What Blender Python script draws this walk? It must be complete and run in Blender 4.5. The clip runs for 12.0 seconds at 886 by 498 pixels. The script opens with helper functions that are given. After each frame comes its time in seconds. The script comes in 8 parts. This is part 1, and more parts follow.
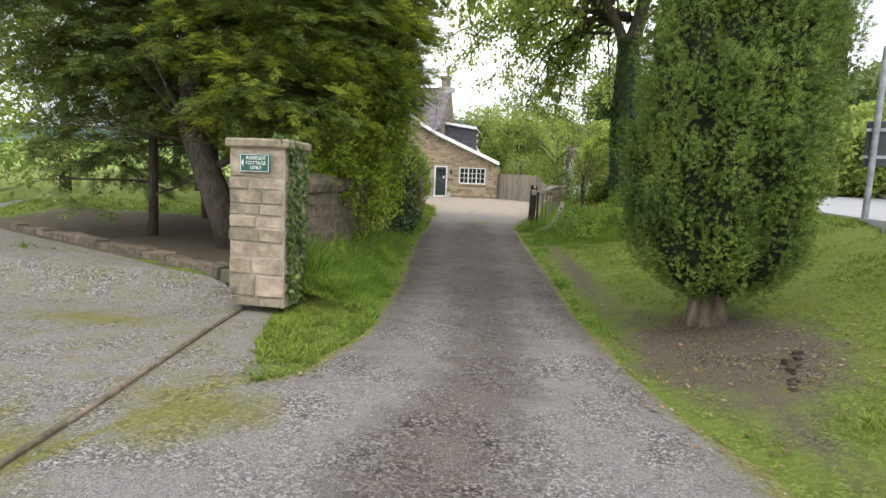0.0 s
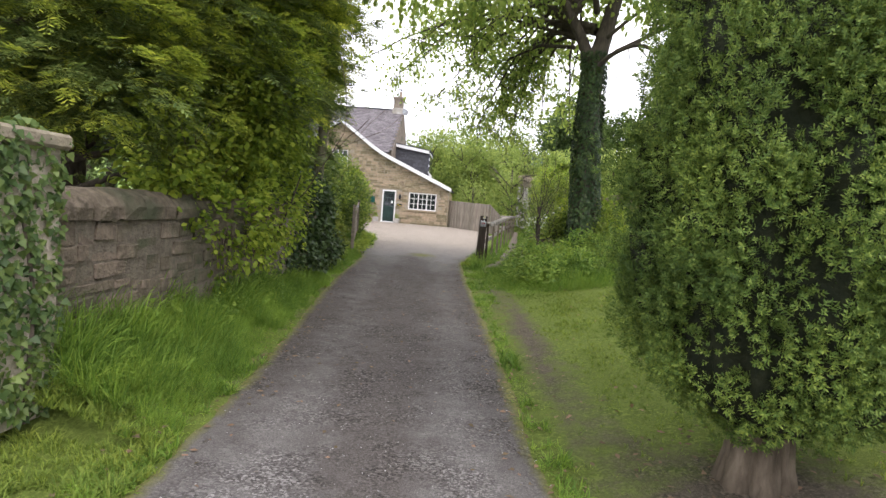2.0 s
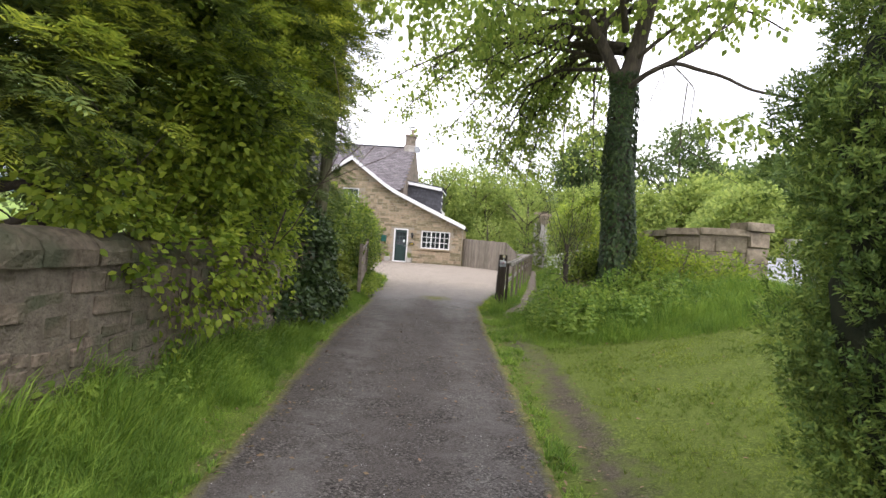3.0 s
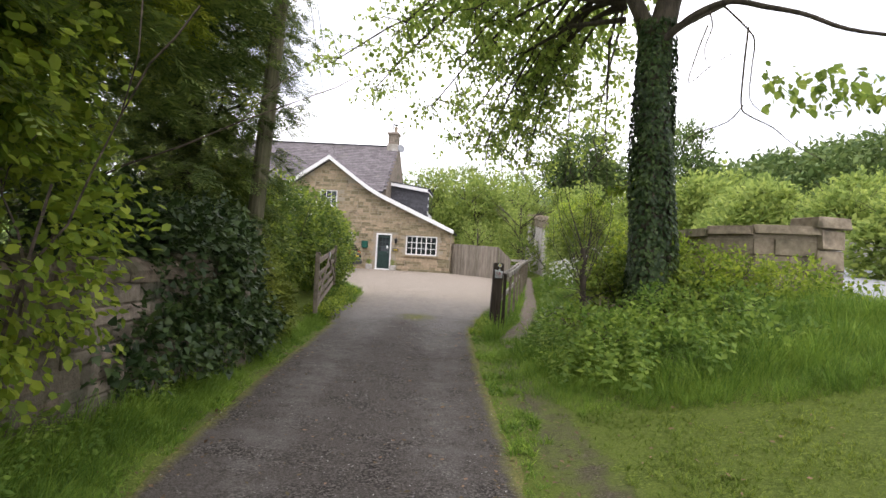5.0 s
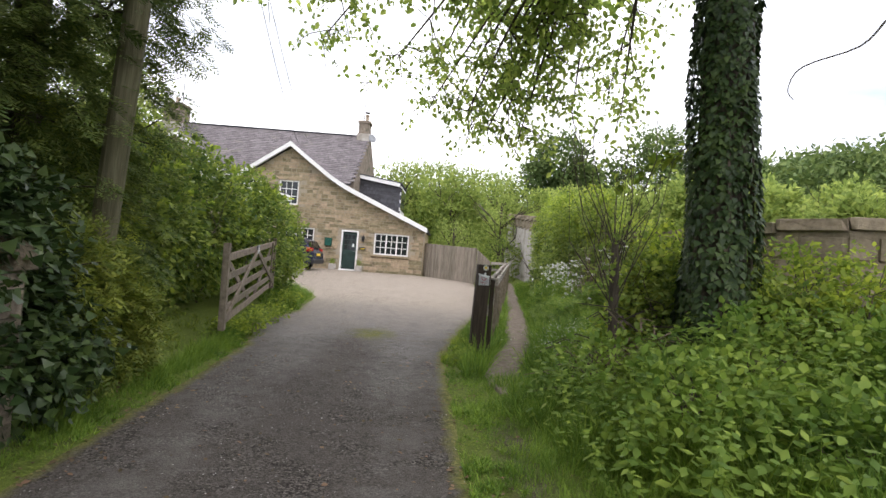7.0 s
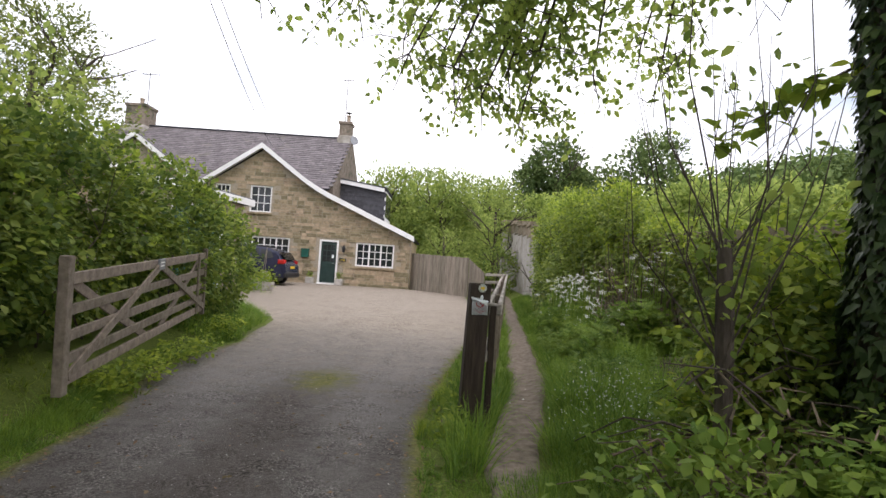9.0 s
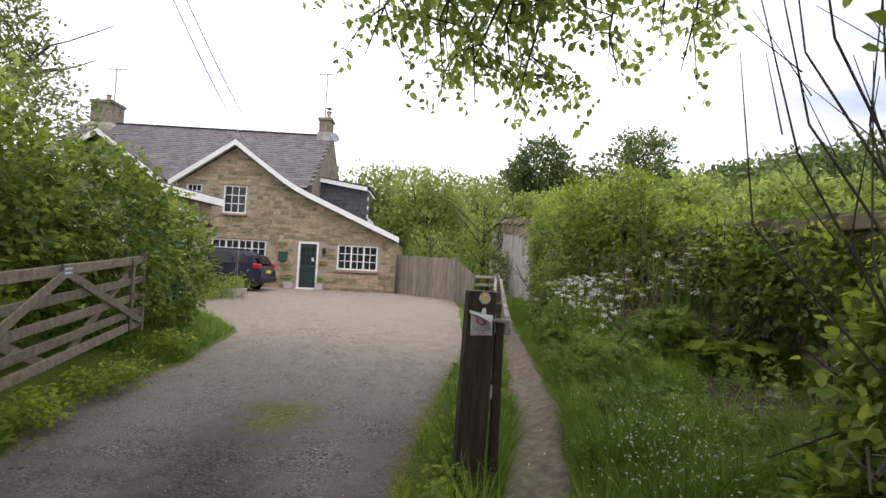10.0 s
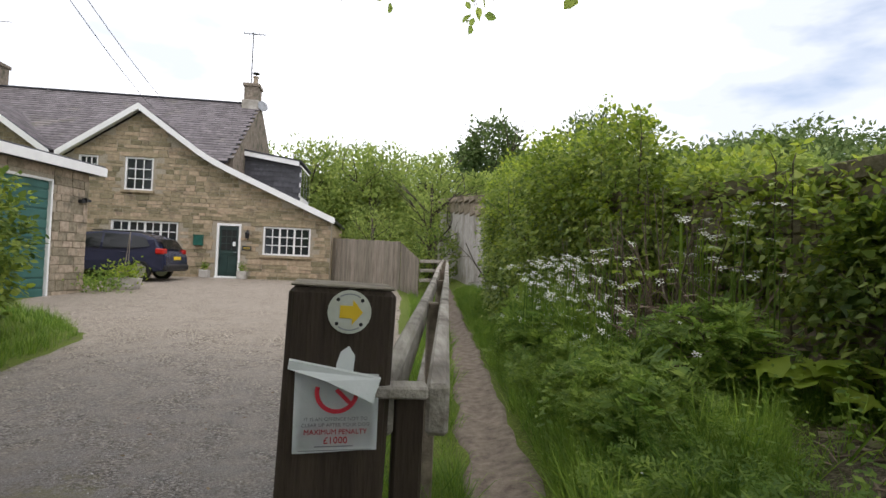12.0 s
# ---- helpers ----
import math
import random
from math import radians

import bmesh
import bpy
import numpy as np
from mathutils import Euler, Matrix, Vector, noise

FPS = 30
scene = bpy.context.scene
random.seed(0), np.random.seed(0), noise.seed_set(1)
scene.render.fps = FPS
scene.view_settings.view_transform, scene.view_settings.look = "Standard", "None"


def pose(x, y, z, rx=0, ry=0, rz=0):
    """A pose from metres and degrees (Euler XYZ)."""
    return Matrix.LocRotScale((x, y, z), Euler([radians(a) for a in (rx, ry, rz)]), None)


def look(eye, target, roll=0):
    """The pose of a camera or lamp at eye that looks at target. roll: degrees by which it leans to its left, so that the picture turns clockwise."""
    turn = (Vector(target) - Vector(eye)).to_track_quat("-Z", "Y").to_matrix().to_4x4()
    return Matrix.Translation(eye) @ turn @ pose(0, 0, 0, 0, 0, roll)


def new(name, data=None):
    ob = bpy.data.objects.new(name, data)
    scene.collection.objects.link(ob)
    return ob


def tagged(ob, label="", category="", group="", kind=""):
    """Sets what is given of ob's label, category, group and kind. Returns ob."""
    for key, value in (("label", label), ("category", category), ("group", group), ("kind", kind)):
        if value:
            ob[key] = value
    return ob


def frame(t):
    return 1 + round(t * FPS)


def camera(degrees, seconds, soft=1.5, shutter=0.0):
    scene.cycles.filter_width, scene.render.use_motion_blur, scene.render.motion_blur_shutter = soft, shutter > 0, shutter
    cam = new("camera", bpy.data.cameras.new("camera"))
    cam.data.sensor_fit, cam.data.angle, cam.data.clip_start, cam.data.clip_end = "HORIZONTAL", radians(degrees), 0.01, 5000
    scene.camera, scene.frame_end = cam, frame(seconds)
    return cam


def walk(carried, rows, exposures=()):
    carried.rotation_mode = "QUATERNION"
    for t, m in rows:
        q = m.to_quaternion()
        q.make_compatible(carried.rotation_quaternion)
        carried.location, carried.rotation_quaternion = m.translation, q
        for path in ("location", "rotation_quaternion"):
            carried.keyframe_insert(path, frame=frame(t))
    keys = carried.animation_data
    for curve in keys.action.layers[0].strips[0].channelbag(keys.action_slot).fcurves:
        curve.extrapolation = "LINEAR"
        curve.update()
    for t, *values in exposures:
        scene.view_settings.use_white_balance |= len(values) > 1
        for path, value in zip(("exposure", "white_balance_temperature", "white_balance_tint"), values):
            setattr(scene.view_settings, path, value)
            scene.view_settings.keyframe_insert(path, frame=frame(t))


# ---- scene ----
cam = camera(77.9, 12.0)
PATH = [
    (0, (5.645, 2.375, 0.752), (5.393, 4.346, 0.521), 2.5),
    (0.5, (5.815, 2.908, 0.742), (5.717, 4.893, 0.52), 2.9),
    (1, (5.896, 3.484, 0.748), (5.846, 5.472, 0.533), 3.2),
    (1.5, (5.901, 4.056, 0.785), (5.845, 6.046, 0.592), 4.9),
    (2, (5.851, 4.676, 0.84), (5.758, 6.67, 0.711), 4.7),
    (2.5, (5.764, 5.331, 0.844), (5.622, 7.325, 0.822), 4.7),
    (4.3, (5.664, 7.722, 0.904), (5.528, 9.717, 0.93), 3.1),
    (4.5, (5.641, 8.014, 0.911), (5.508, 10.01, 0.935), 3.7),
    (5, (5.712, 8.738, 0.925), (5.595, 10.735, 0.953), 3.3),
    (5.5, (5.666, 9.461, 0.924), (5.557, 11.458, 0.962), 3.7),
    (6, (5.735, 10.176, 0.887), (5.646, 12.174, 0.932), 3.7),
    (6.5, (5.686, 10.91, 0.891), (5.62, 12.908, 0.924), 4.2),
    (7, (5.688, 11.646, 0.872), (5.662, 13.645, 0.915), 4.6),
    (7.2, (5.681, 11.944, 0.904), (5.662, 13.944, 0.959), 4.6),
    (8.8, (5.798, 13.975, 0.97), (5.794, 15.973, 1.049), 4.1),
    (9, (5.822, 14.248, 0.951), (5.821, 16.246, 1.032), 3.8),
    (9.5, (5.843, 14.955, 0.963), (5.86, 16.953, 1.053), 3.0),
    (10, (5.826, 15.625, 0.966), (5.873, 17.623, 1.057), 3.0),
    (10.5, (5.884, 16.308, 0.975), (5.965, 18.304, 1.066), 2.3),
    (11, (5.958, 16.961, 0.962), (6.076, 18.955, 1.048), 2.3),
    (11.5, (6.141, 17.64, 0.938), (6.33, 19.63, 1.011), 2.1),
    (12, (6.25, 18.23, 0.915), (6.476, 20.217, 0.965), 2.4),
]
walk(cam, [(t, look(eye, aim, roll)) for t, eye, aim, roll in PATH],
     exposures=[(0.0, 0.71, 6450, 12), (1.0, 0.74, 6400, 13), (2.5, 0.84, 6300, 18), (4.5, 0.67, 6400, 18), (7.0, 0.62, 6400, 16), (9.5, 0.34, 6400, 18), (11.0, 0.23, 6400, 16), (12.0, 0.20, 6400, 14)])

# ---- world and sun ----
SUN_EL, SUN_AZ = radians(55), radians(145)
world = bpy.data.worlds.new("overcast_sky")
scene.world = world
world.use_nodes = True
wn, wl = world.node_tree.nodes, world.node_tree.links
wn.clear()
sky = wn.new("ShaderNodeTexSky")
sky.sky_type, sky.sun_disc = "NISHITA", False
sky.sun_elevation, sky.sun_rotation = SUN_EL, SUN_AZ
w_coord = wn.new("ShaderNodeTexCoord")
w_map = wn.new("ShaderNodeMapping")
w_map.inputs["Scale"].default_value = (1.0, 1.0, 2.6)
w_noise = wn.new("ShaderNodeTexNoise")
w_noise.inputs["Scale"].default_value, w_noise.inputs["Detail"].default_value = 2.2, 6.0
w_ramp = wn.new("ShaderNodeValToRGB")
w_ramp.color_ramp.elements[0].position, w_ramp.color_ramp.elements[0].color = 0.37, (5.4, 5.8, 6.3, 1)
w_ramp.color_ramp.elements[1].position, w_ramp.color_ramp.elements[1].color = 0.56, (10.8, 10.9, 11.1, 1)
w_cover = wn.new("ShaderNodeMapRange")
w_cover.inputs["From Min"].default_value, w_cover.inputs["From Max"].default_value = 0.20, 0.33
w_mix = wn.new("ShaderNodeMix")
w_mix.data_type = "RGBA"
w_bg = wn.new("ShaderNodeBackground")
w_bg.inputs["Strength"].default_value = 0.15
w_out = wn.new("ShaderNodeOutputWorld")
wl.new(w_coord.outputs["Generated"], w_map.inputs["Vector"])
wl.new(w_map.outputs["Vector"], w_noise.inputs["Vector"])
wl.new(w_noise.outputs["Fac"], w_ramp.inputs["Fac"])
wl.new(w_noise.outputs["Fac"], w_cover.inputs["Value"])
wl.new(w_cover.outputs["Result"], w_mix.inputs["Factor"])
wl.new(sky.outputs["Color"], w_mix.inputs["A"])
wl.new(w_ramp.outputs["Color"], w_mix.inputs["B"])
wl.new(w_mix.outputs["Result"], w_bg.inputs["Color"])
wl.new(w_bg.outputs["Background"], w_out.inputs["Surface"])
sun_data = bpy.data.lights.new("sun", "SUN")
sun_data.energy, sun_data.angle, sun_data.color = 1.0, radians(28), (1.0, 0.96, 0.89)
sun = new("sun", sun_data)
sun.matrix_world = look((0, 0, 30), (-math.sin(SUN_AZ), -math.cos(SUN_AZ), 30 - math.tan(SUN_EL)))

# ---- materials ----
def rgb(c):
    return (c[0], c[1], c[2], 1.0)


def material(name, dark, light, rough=0.8, scale=8.0, detail=8.0, bump=0.3, bump_scale=60.0, spread=0.12,
             island=0.0, obj=0.0, spec=0.3, metal=0.0, stain=None, stain_scale=1.2, stain_lo=0.52, stain_hi=0.68,
             translucent=0.0, stretch=(1, 1, 1), dist=0.02):
    """A surface of two colours mixed by grain, with stains, relief and a shift from piece to piece."""
    m = bpy.data.materials.new(name)
    m.use_nodes = True
    n, l = m.node_tree.nodes, m.node_tree.links
    bsdf = n["Principled BSDF"]
    co = n.new("ShaderNodeTexCoord")
    mp = n.new("ShaderNodeMapping")
    mp.inputs["Scale"].default_value = stretch
    geo = n.new("ShaderNodeNewGeometry")
    l.new(geo.outputs["Position"], mp.inputs["Vector"])
    g = n.new("ShaderNodeTexNoise")
    g.inputs["Scale"].default_value, g.inputs["Detail"].default_value, g.inputs["Roughness"].default_value = scale, detail, 0.65
    l.new(mp.outputs["Vector"], g.inputs["Vector"])
    ramp = n.new("ShaderNodeMapRange")
    ramp.inputs["From Min"].default_value, ramp.inputs["From Max"].default_value = 0.5 - spread, 0.5 + spread
    l.new(g.outputs["Fac"], ramp.inputs["Value"])
    mix = n.new("ShaderNodeMix")
    mix.data_type = "RGBA"
    mix.inputs["A"].default_value, mix.inputs["B"].default_value = rgb(dark), rgb(light)
    l.new(ramp.outputs["Result"], mix.inputs["Factor"])
    col = mix.outputs["Result"]
    if stain:
        s = n.new("ShaderNodeTexNoise")
        s.inputs["Scale"].default_value, s.inputs["Detail"].default_value = stain_scale, 7.0
        l.new(geo.outputs["Position"], s.inputs["Vector"])
        sr = n.new("ShaderNodeMapRange")
        sr.inputs["From Min"].default_value, sr.inputs["From Max"].default_value = stain_lo, stain_hi
        l.new(s.outputs["Fac"], sr.inputs["Value"])
        sm = n.new("ShaderNodeMix")
        sm.data_type = "RGBA"
        sm.inputs["B"].default_value = rgb(stain)
        l.new(sr.outputs["Result"], sm.inputs["Factor"])
        l.new(col, sm.inputs["A"])
        col = sm.outputs["Result"]
    if island or obj:
        src = geo.outputs["Random Per Island"]
        if obj:
            src = n.new("ShaderNodeObjectInfo").outputs["Random"]
        amount = island or obj
        hv = n.new("ShaderNodeHueSaturation")
        vr = n.new("ShaderNodeMapRange")
        vr.inputs["To Min"].default_value, vr.inputs["To Max"].default_value = 1 - amount, 1 + amount
        l.new(src, vr.inputs["Value"])
        l.new(vr.outputs["Result"], hv.inputs["Value"])
        hr = n.new("ShaderNodeMapRange")
        hr.inputs["To Min"].default_value, hr.inputs["To Max"].default_value = 0.5 + amount * 0.05, 0.5 - amount * 0.05
        l.new(src, hr.inputs["Value"])
        l.new(hr.outputs["Result"], hv.inputs["Hue"])
        l.new(col, hv.inputs["Color"])
        col = hv.outputs["Color"]
    l.new(col, bsdf.inputs["Base Color"])
    bsdf.inputs["Roughness"].default_value = rough
    bsdf.inputs["Metallic"].default_value = metal
    bsdf.inputs["Specular IOR Level"].default_value = spec
    if bump:
        b = n.new("ShaderNodeTexNoise")
        b.inputs["Scale"].default_value, b.inputs["Detail"].default_value = bump_scale, 5.0
        l.new(mp.outputs["Vector"], b.inputs["Vector"])
        bp = n.new("ShaderNodeBump")
        bp.inputs["Strength"].default_value, bp.inputs["Distance"].default_value = bump, dist
        l.new(b.outputs["Fac"], bp.inputs["Height"])
        l.new(bp.outputs["Normal"], bsdf.inputs["Normal"])
    if translucent:
        tr = n.new("ShaderNodeBsdfTranslucent")
        l.new(col, tr.inputs["Color"])
        ms = n.new("ShaderNodeMixShader")
        ms.inputs["Fac"].default_value = translucent
        out = n["Material Output"]
        l.new(bsdf.outputs["BSDF"], ms.inputs[1])
        l.new(tr.outputs["BSDF"], ms.inputs[2])
        l.new(ms.outputs["Shader"], out.inputs["Surface"])
    return m


def leaf_mat(name, dark, light, rough=0.55, amount=0.35, translucent=0.35, scale=1.3, spec=0.25):
    return material(name, dark, light, rough=rough, scale=scale, detail=4.0, bump=0.0, spread=0.16, island=amount,
                    translucent=translucent, spec=spec)


def blended(name, base, layers, rough=0.95):
    """A ground surface: a base look and other looks laid over it where a mask of the mesh, broken up by noise, is high."""
    m = bpy.data.materials.new(name)
    m.use_nodes = True
    n, l = m.node_tree.nodes, m.node_tree.links
    bsdf = n["Principled BSDF"]
    geo = n.new("ShaderNodeNewGeometry")

    def noise_node(scale, detail=8.0):
        t = n.new("ShaderNodeTexNoise")
        t.inputs["Scale"].default_value, t.inputs["Detail"].default_value, t.inputs["Roughness"].default_value = scale, detail, 0.68
        l.new(geo.outputs["Position"], t.inputs["Vector"])
        return t.outputs["Fac"]

    def ranged(src, lo, hi):
        r = n.new("ShaderNodeMapRange")
        r.inputs["From Min"].default_value, r.inputs["From Max"].default_value = lo, hi
        l.new(src, r.inputs["Value"])
        return r.outputs["Result"]

    def mixed(fac, a, b):
        x = n.new("ShaderNodeMix")
        x.data_type = "RGBA"
        l.new(fac, x.inputs["Factor"])
        for key, v in (("A", a), ("B", b)):
            if isinstance(v, tuple):
                x.inputs[key].default_value = rgb(v)
            else:
                l.new(v, x.inputs[key])
        return x.outputs["Result"]

    def grainy(dark, light, scale):
        chips = n.new("ShaderNodeTexVoronoi")
        chips.inputs["Scale"].default_value = scale
        l.new(geo.outputs["Position"], chips.inputs["Vector"])
        tone = n.new("ShaderNodeSeparateColor")
        l.new(chips.outputs["Color"], tone.inputs["Color"])
        power = n.new("ShaderNodeMath")
        power.operation, power.inputs[1].default_value = "POWER", 2.2
        l.new(tone.outputs["Red"], power.inputs[0])
        stones = mixed(power.outputs["Value"], dark, tuple(min(1.2 * c, 0.7) for c in light))
        fines = mixed(ranged(noise_node(scale * 1.6), 0.36, 0.64), dark, light)
        return mixed(ranged(noise_node(2.3, 8.0), 0.40, 0.62), stones, fines)

    col = grainy(*base)
    breakup = noise_node(5.0)
    for key, look_, lo, hi in layers:
        at = n.new("ShaderNodeAttribute")
        at.attribute_name = key
        add = n.new("ShaderNodeMath")
        add.operation = "ADD"
        l.new(at.outputs["Fac"], add.inputs[0])
        l.new(breakup, add.inputs[1])
        col = mixed(ranged(add.outputs["Value"], lo, hi), col, grainy(*look_))
    l.new(col, bsdf.inputs["Base Color"])
    bsdf.inputs["Roughness"].default_value, bsdf.inputs["Specular IOR Level"].default_value = rough, 0.12
    bp = n.new("ShaderNodeBump")
    bp.inputs["Strength"].default_value, bp.inputs["Distance"].default_value = 0.9, 0.02
    l.new(noise_node(70.0, 5.0), bp.inputs["Height"])
    l.new(bp.outputs["Normal"], bsdf.inputs["Normal"])
    return m


M_DRIVE = blended("drive_gravel", ((0.084, 0.076, 0.071), (0.342, 0.322, 0.304), 85.0),
                  [("middle", ((0.035, 0.030, 0.027), (0.25, 0.222, 0.20), 70.0), 0.80, 1.25),
                   ("dirty", ((0.028, 0.024, 0.022), (0.165, 0.147, 0.134), 80.0), 0.65, 1.35),
                   ("pale", ((0.095, 0.078, 0.058), (0.53, 0.462, 0.385), 62.0), 0.75, 1.5),
                   ("moss", ((0.10, 0.105, 0.035), (0.225, 0.215, 0.075), 45.0), 0.85, 1.25)])
M_TURF = blended("turf_and_soil", ((0.075, 0.105, 0.020), (0.165, 0.205, 0.042), 60.0),
                 [("soil", ((0.050, 0.042, 0.030), (0.165, 0.138, 0.100), 85.0), 0.95, 1.35)])
M_GRAVEL = material("gravel", (0.10, 0.095, 0.095), (0.36, 0.345, 0.335), 0.95, 55, 8, 0.9, 90, 0.17, spec=0.15,
                    stain=(0.20, 0.195, 0.185), stain_scale=0.7, stain_lo=0.46, stain_hi=0.64, dist=0.02)
# Soil darkened in its colour for the shade of a dug hole.
M_CLOD = material("hole_dark_soil", (0.026, 0.021, 0.016), (0.085, 0.068, 0.050), 0.98, 30, 6, 0.9, 60, 0.2, spec=0.1)
M_PEBBLE = material("pebble", (0.13, 0.125, 0.12), (0.36, 0.345, 0.33), 0.9, 30, 3, 0.2, 200, island=0.75)
M_PATH = material("trodden_earth", (0.12, 0.095, 0.075), (0.27, 0.225, 0.18), 0.97, 10, 8, 0.6, 60, 0.17, spec=0.12)
M_ROAD = material("road_asphalt", (0.24, 0.245, 0.26), (0.34, 0.345, 0.36), 0.6, 40, 6, 0.3, 120)
M_LINE = material("road_line_paint", (0.6, 0.6, 0.6), (0.75, 0.75, 0.75), 0.7, 30, 4, 0.1)
M_STONE = material("sandstone", (0.185, 0.152, 0.108), (0.40, 0.338, 0.252), 0.92, 9, 8, 0.5, 45, 0.2, obj=0.28, spec=0.15,
                   stain=(0.10, 0.09, 0.07), stain_scale=3.0, stain_lo=0.58, stain_hi=0.74, dist=0.015)
M_STONES = material("sandstone_rubble", (0.222, 0.176, 0.110), (0.415, 0.342, 0.230), 0.92, 7, 8, 0.5, 40, 0.2, island=0.38, spec=0.15,
                    stain=(0.13, 0.105, 0.08), stain_scale=2.0, stain_lo=0.56, stain_hi=0.74)
M_FACESTONE = material("facade_sandstone", (0.222, 0.176, 0.110), (0.415, 0.342, 0.230), 0.92, 7, 8, 0.5, 40, 0.2, obj=0.38, spec=0.15,
                       stain=(0.13, 0.105, 0.08), stain_scale=2.0, stain_lo=0.56, stain_hi=0.74)
M_WALLSTONE = material("dark_wall_stone", (0.12, 0.10, 0.08), (0.30, 0.25, 0.20), 0.94, 9, 8, 0.6, 40, 0.2, island=0.3, spec=0.12,
                       stain=(0.07, 0.075, 0.05), stain_scale=2.2, stain_lo=0.5, stain_hi=0.7)
M_WALLPIECE = material("old_wall_stone", (0.075, 0.062, 0.046), (0.225, 0.180, 0.135), 0.94, 12, 8, 0.9, 40, 0.2, obj=0.18, spec=0.12,
                       stain=(0.075, 0.08, 0.05), stain_scale=2.2, stain_lo=0.5, stain_hi=0.7)
M_DARKMORTAR = material("old_dark_mortar", (0.10, 0.085, 0.065), (0.20, 0.17, 0.13), 0.97, 20, 6, 0.8, 60, 0.2, spec=0.1)
M_MORTAR = material("lime_mortar", (0.27, 0.235, 0.18), (0.42, 0.37, 0.29), 0.97, 20, 6, 0.6, 60, 0.2, spec=0.1)
M_CONCRETE = material("weathered_concrete", (0.30, 0.28, 0.25), (0.52, 0.49, 0.45), 0.92, 5, 8, 0.4, 50, 0.2, spec=0.15,
                      stain=(0.20, 0.18, 0.14), stain_scale=0.9, stain_lo=0.5, stain_hi=0.7)
M_SLATE = material("roof_slate", (0.098, 0.086, 0.090), (0.182, 0.162, 0.166), 0.72, 5, 6, 0.3, 40, 0.2, island=0.22, spec=0.3,
                   stain=(0.17, 0.155, 0.13), stain_scale=1.1, stain_lo=0.6, stain_hi=0.78)
M_DARKSLATE = material("dark_slate", (0.035, 0.035, 0.040), (0.075, 0.075, 0.085), 0.6, 5, 6, 0.3, 40, 0.2, island=0.25, spec=0.35)
M_WHITE = material("white_paint", (0.70, 0.70, 0.69), (0.82, 0.82, 0.81), 0.45, 3, 5, 0.05, 30, 0.25, spec=0.4)
M_GREENDOOR = material("dark_green_paint", (0.012, 0.030, 0.027), (0.020, 0.045, 0.040), 0.35, 3, 4, 0.05, 30, spec=0.5)
M_TEAL = material("green_garage_paint", (0.030, 0.105, 0.090), (0.045, 0.135, 0.118), 0.5, 2, 5, 0.05, 40, spec=0.4)
M_WOOD = material("weathered_wood", (0.16, 0.135, 0.105), (0.34, 0.30, 0.245), 0.9, 12, 6, 0.5, 60, 0.2, obj=0.2, spec=0.15, stretch=(1, 1, 0.12))
M_RAIL = material("weathered_rail", (0.20, 0.18, 0.15), (0.42, 0.39, 0.34), 0.9, 25, 6, 0.5, 90, 0.2, obj=0.15, spec=0.15, stretch=(1, 0.12, 1),
                  stain=(0.10, 0.085, 0.07), stain_scale=2.5)
M_POST = material("dark_oak_post", (0.026, 0.019, 0.014), (0.070, 0.052, 0.038), 0.75, 30, 6, 0.4, 120, 0.2, spec=0.25, stretch=(1, 1, 0.1))
M_GATE = material("grey_gate_timber", (0.13, 0.105, 0.08), (0.28, 0.235, 0.185), 0.88, 14, 6, 0.4, 80, 0.2, obj=0.18, spec=0.2)
M_POLE = material("telegraph_pole_timber", (0.085, 0.08, 0.045), (0.19, 0.175, 0.11), 0.85, 20, 6, 0.4, 80, 0.2, stretch=(1, 1, 0.08))
M_BARK = material("bark", (0.035, 0.028, 0.022), (0.11, 0.09, 0.07), 0.95, 16, 8, 0.9, 30, 0.2, stretch=(1, 1, 0.25), dist=0.03)
M_YEWBARK = material("yew_bark", (0.06, 0.045, 0.03), (0.20, 0.16, 0.115), 0.95, 16, 8, 0.9, 30, 0.2, stretch=(1, 1, 0.2), dist=0.03)
M_TWIG = material("twig", (0.05, 0.04, 0.03), (0.14, 0.11, 0.085), 0.9, 20, 5, 0.3, 60)
# Near-black colour that stands for the shade inside the yew.
M_YEWCORE = material("painted_shade_yew_core", (0.010, 0.014, 0.006), (0.022, 0.026, 0.011), 0.95, 12, 6, 0.8, 30)
M_YEW = leaf_mat("yew_foliage", (0.078, 0.13, 0.026), (0.185, 0.265, 0.05), 0.6, 0.45, 0.3, 2.2)
M_CONIFER = leaf_mat("dark_conifer_foliage", (0.095, 0.14, 0.04), (0.205, 0.27, 0.064), 0.65, 0.45, 0.3, 0.9)
M_CONTIP = leaf_mat("conifer_tips", (0.2, 0.26, 0.03), (0.4, 0.45, 0.06), 0.6, 0.4, 0.5, 0.9)
M_SHRUB = leaf_mat("bright_shrub_leaf", (0.175, 0.255, 0.032), (0.345, 0.435, 0.058), 0.5, 0.4, 0.6)
M_HEDGE = leaf_mat("hedge_leaf", (0.085, 0.145, 0.03), (0.255, 0.33, 0.058), 0.55, 0.45, 0.45, 1.5, 0.25)
M_SYC = leaf_mat("sycamore_leaf", (0.2, 0.28, 0.055), (0.37, 0.46, 0.105), 0.5, 0.35, 0.74)
M_IVY = leaf_mat("ivy_leaf", (0.022, 0.045, 0.013), (0.062, 0.102, 0.028), 0.45, 0.45, 0.2, 3.0, 0.3)
M_IVYWALL = leaf_mat("wall_ivy_leaf", (0.14, 0.205, 0.045), (0.32, 0.405, 0.085), 0.42, 0.45, 0.52, 1.2, 0.35)
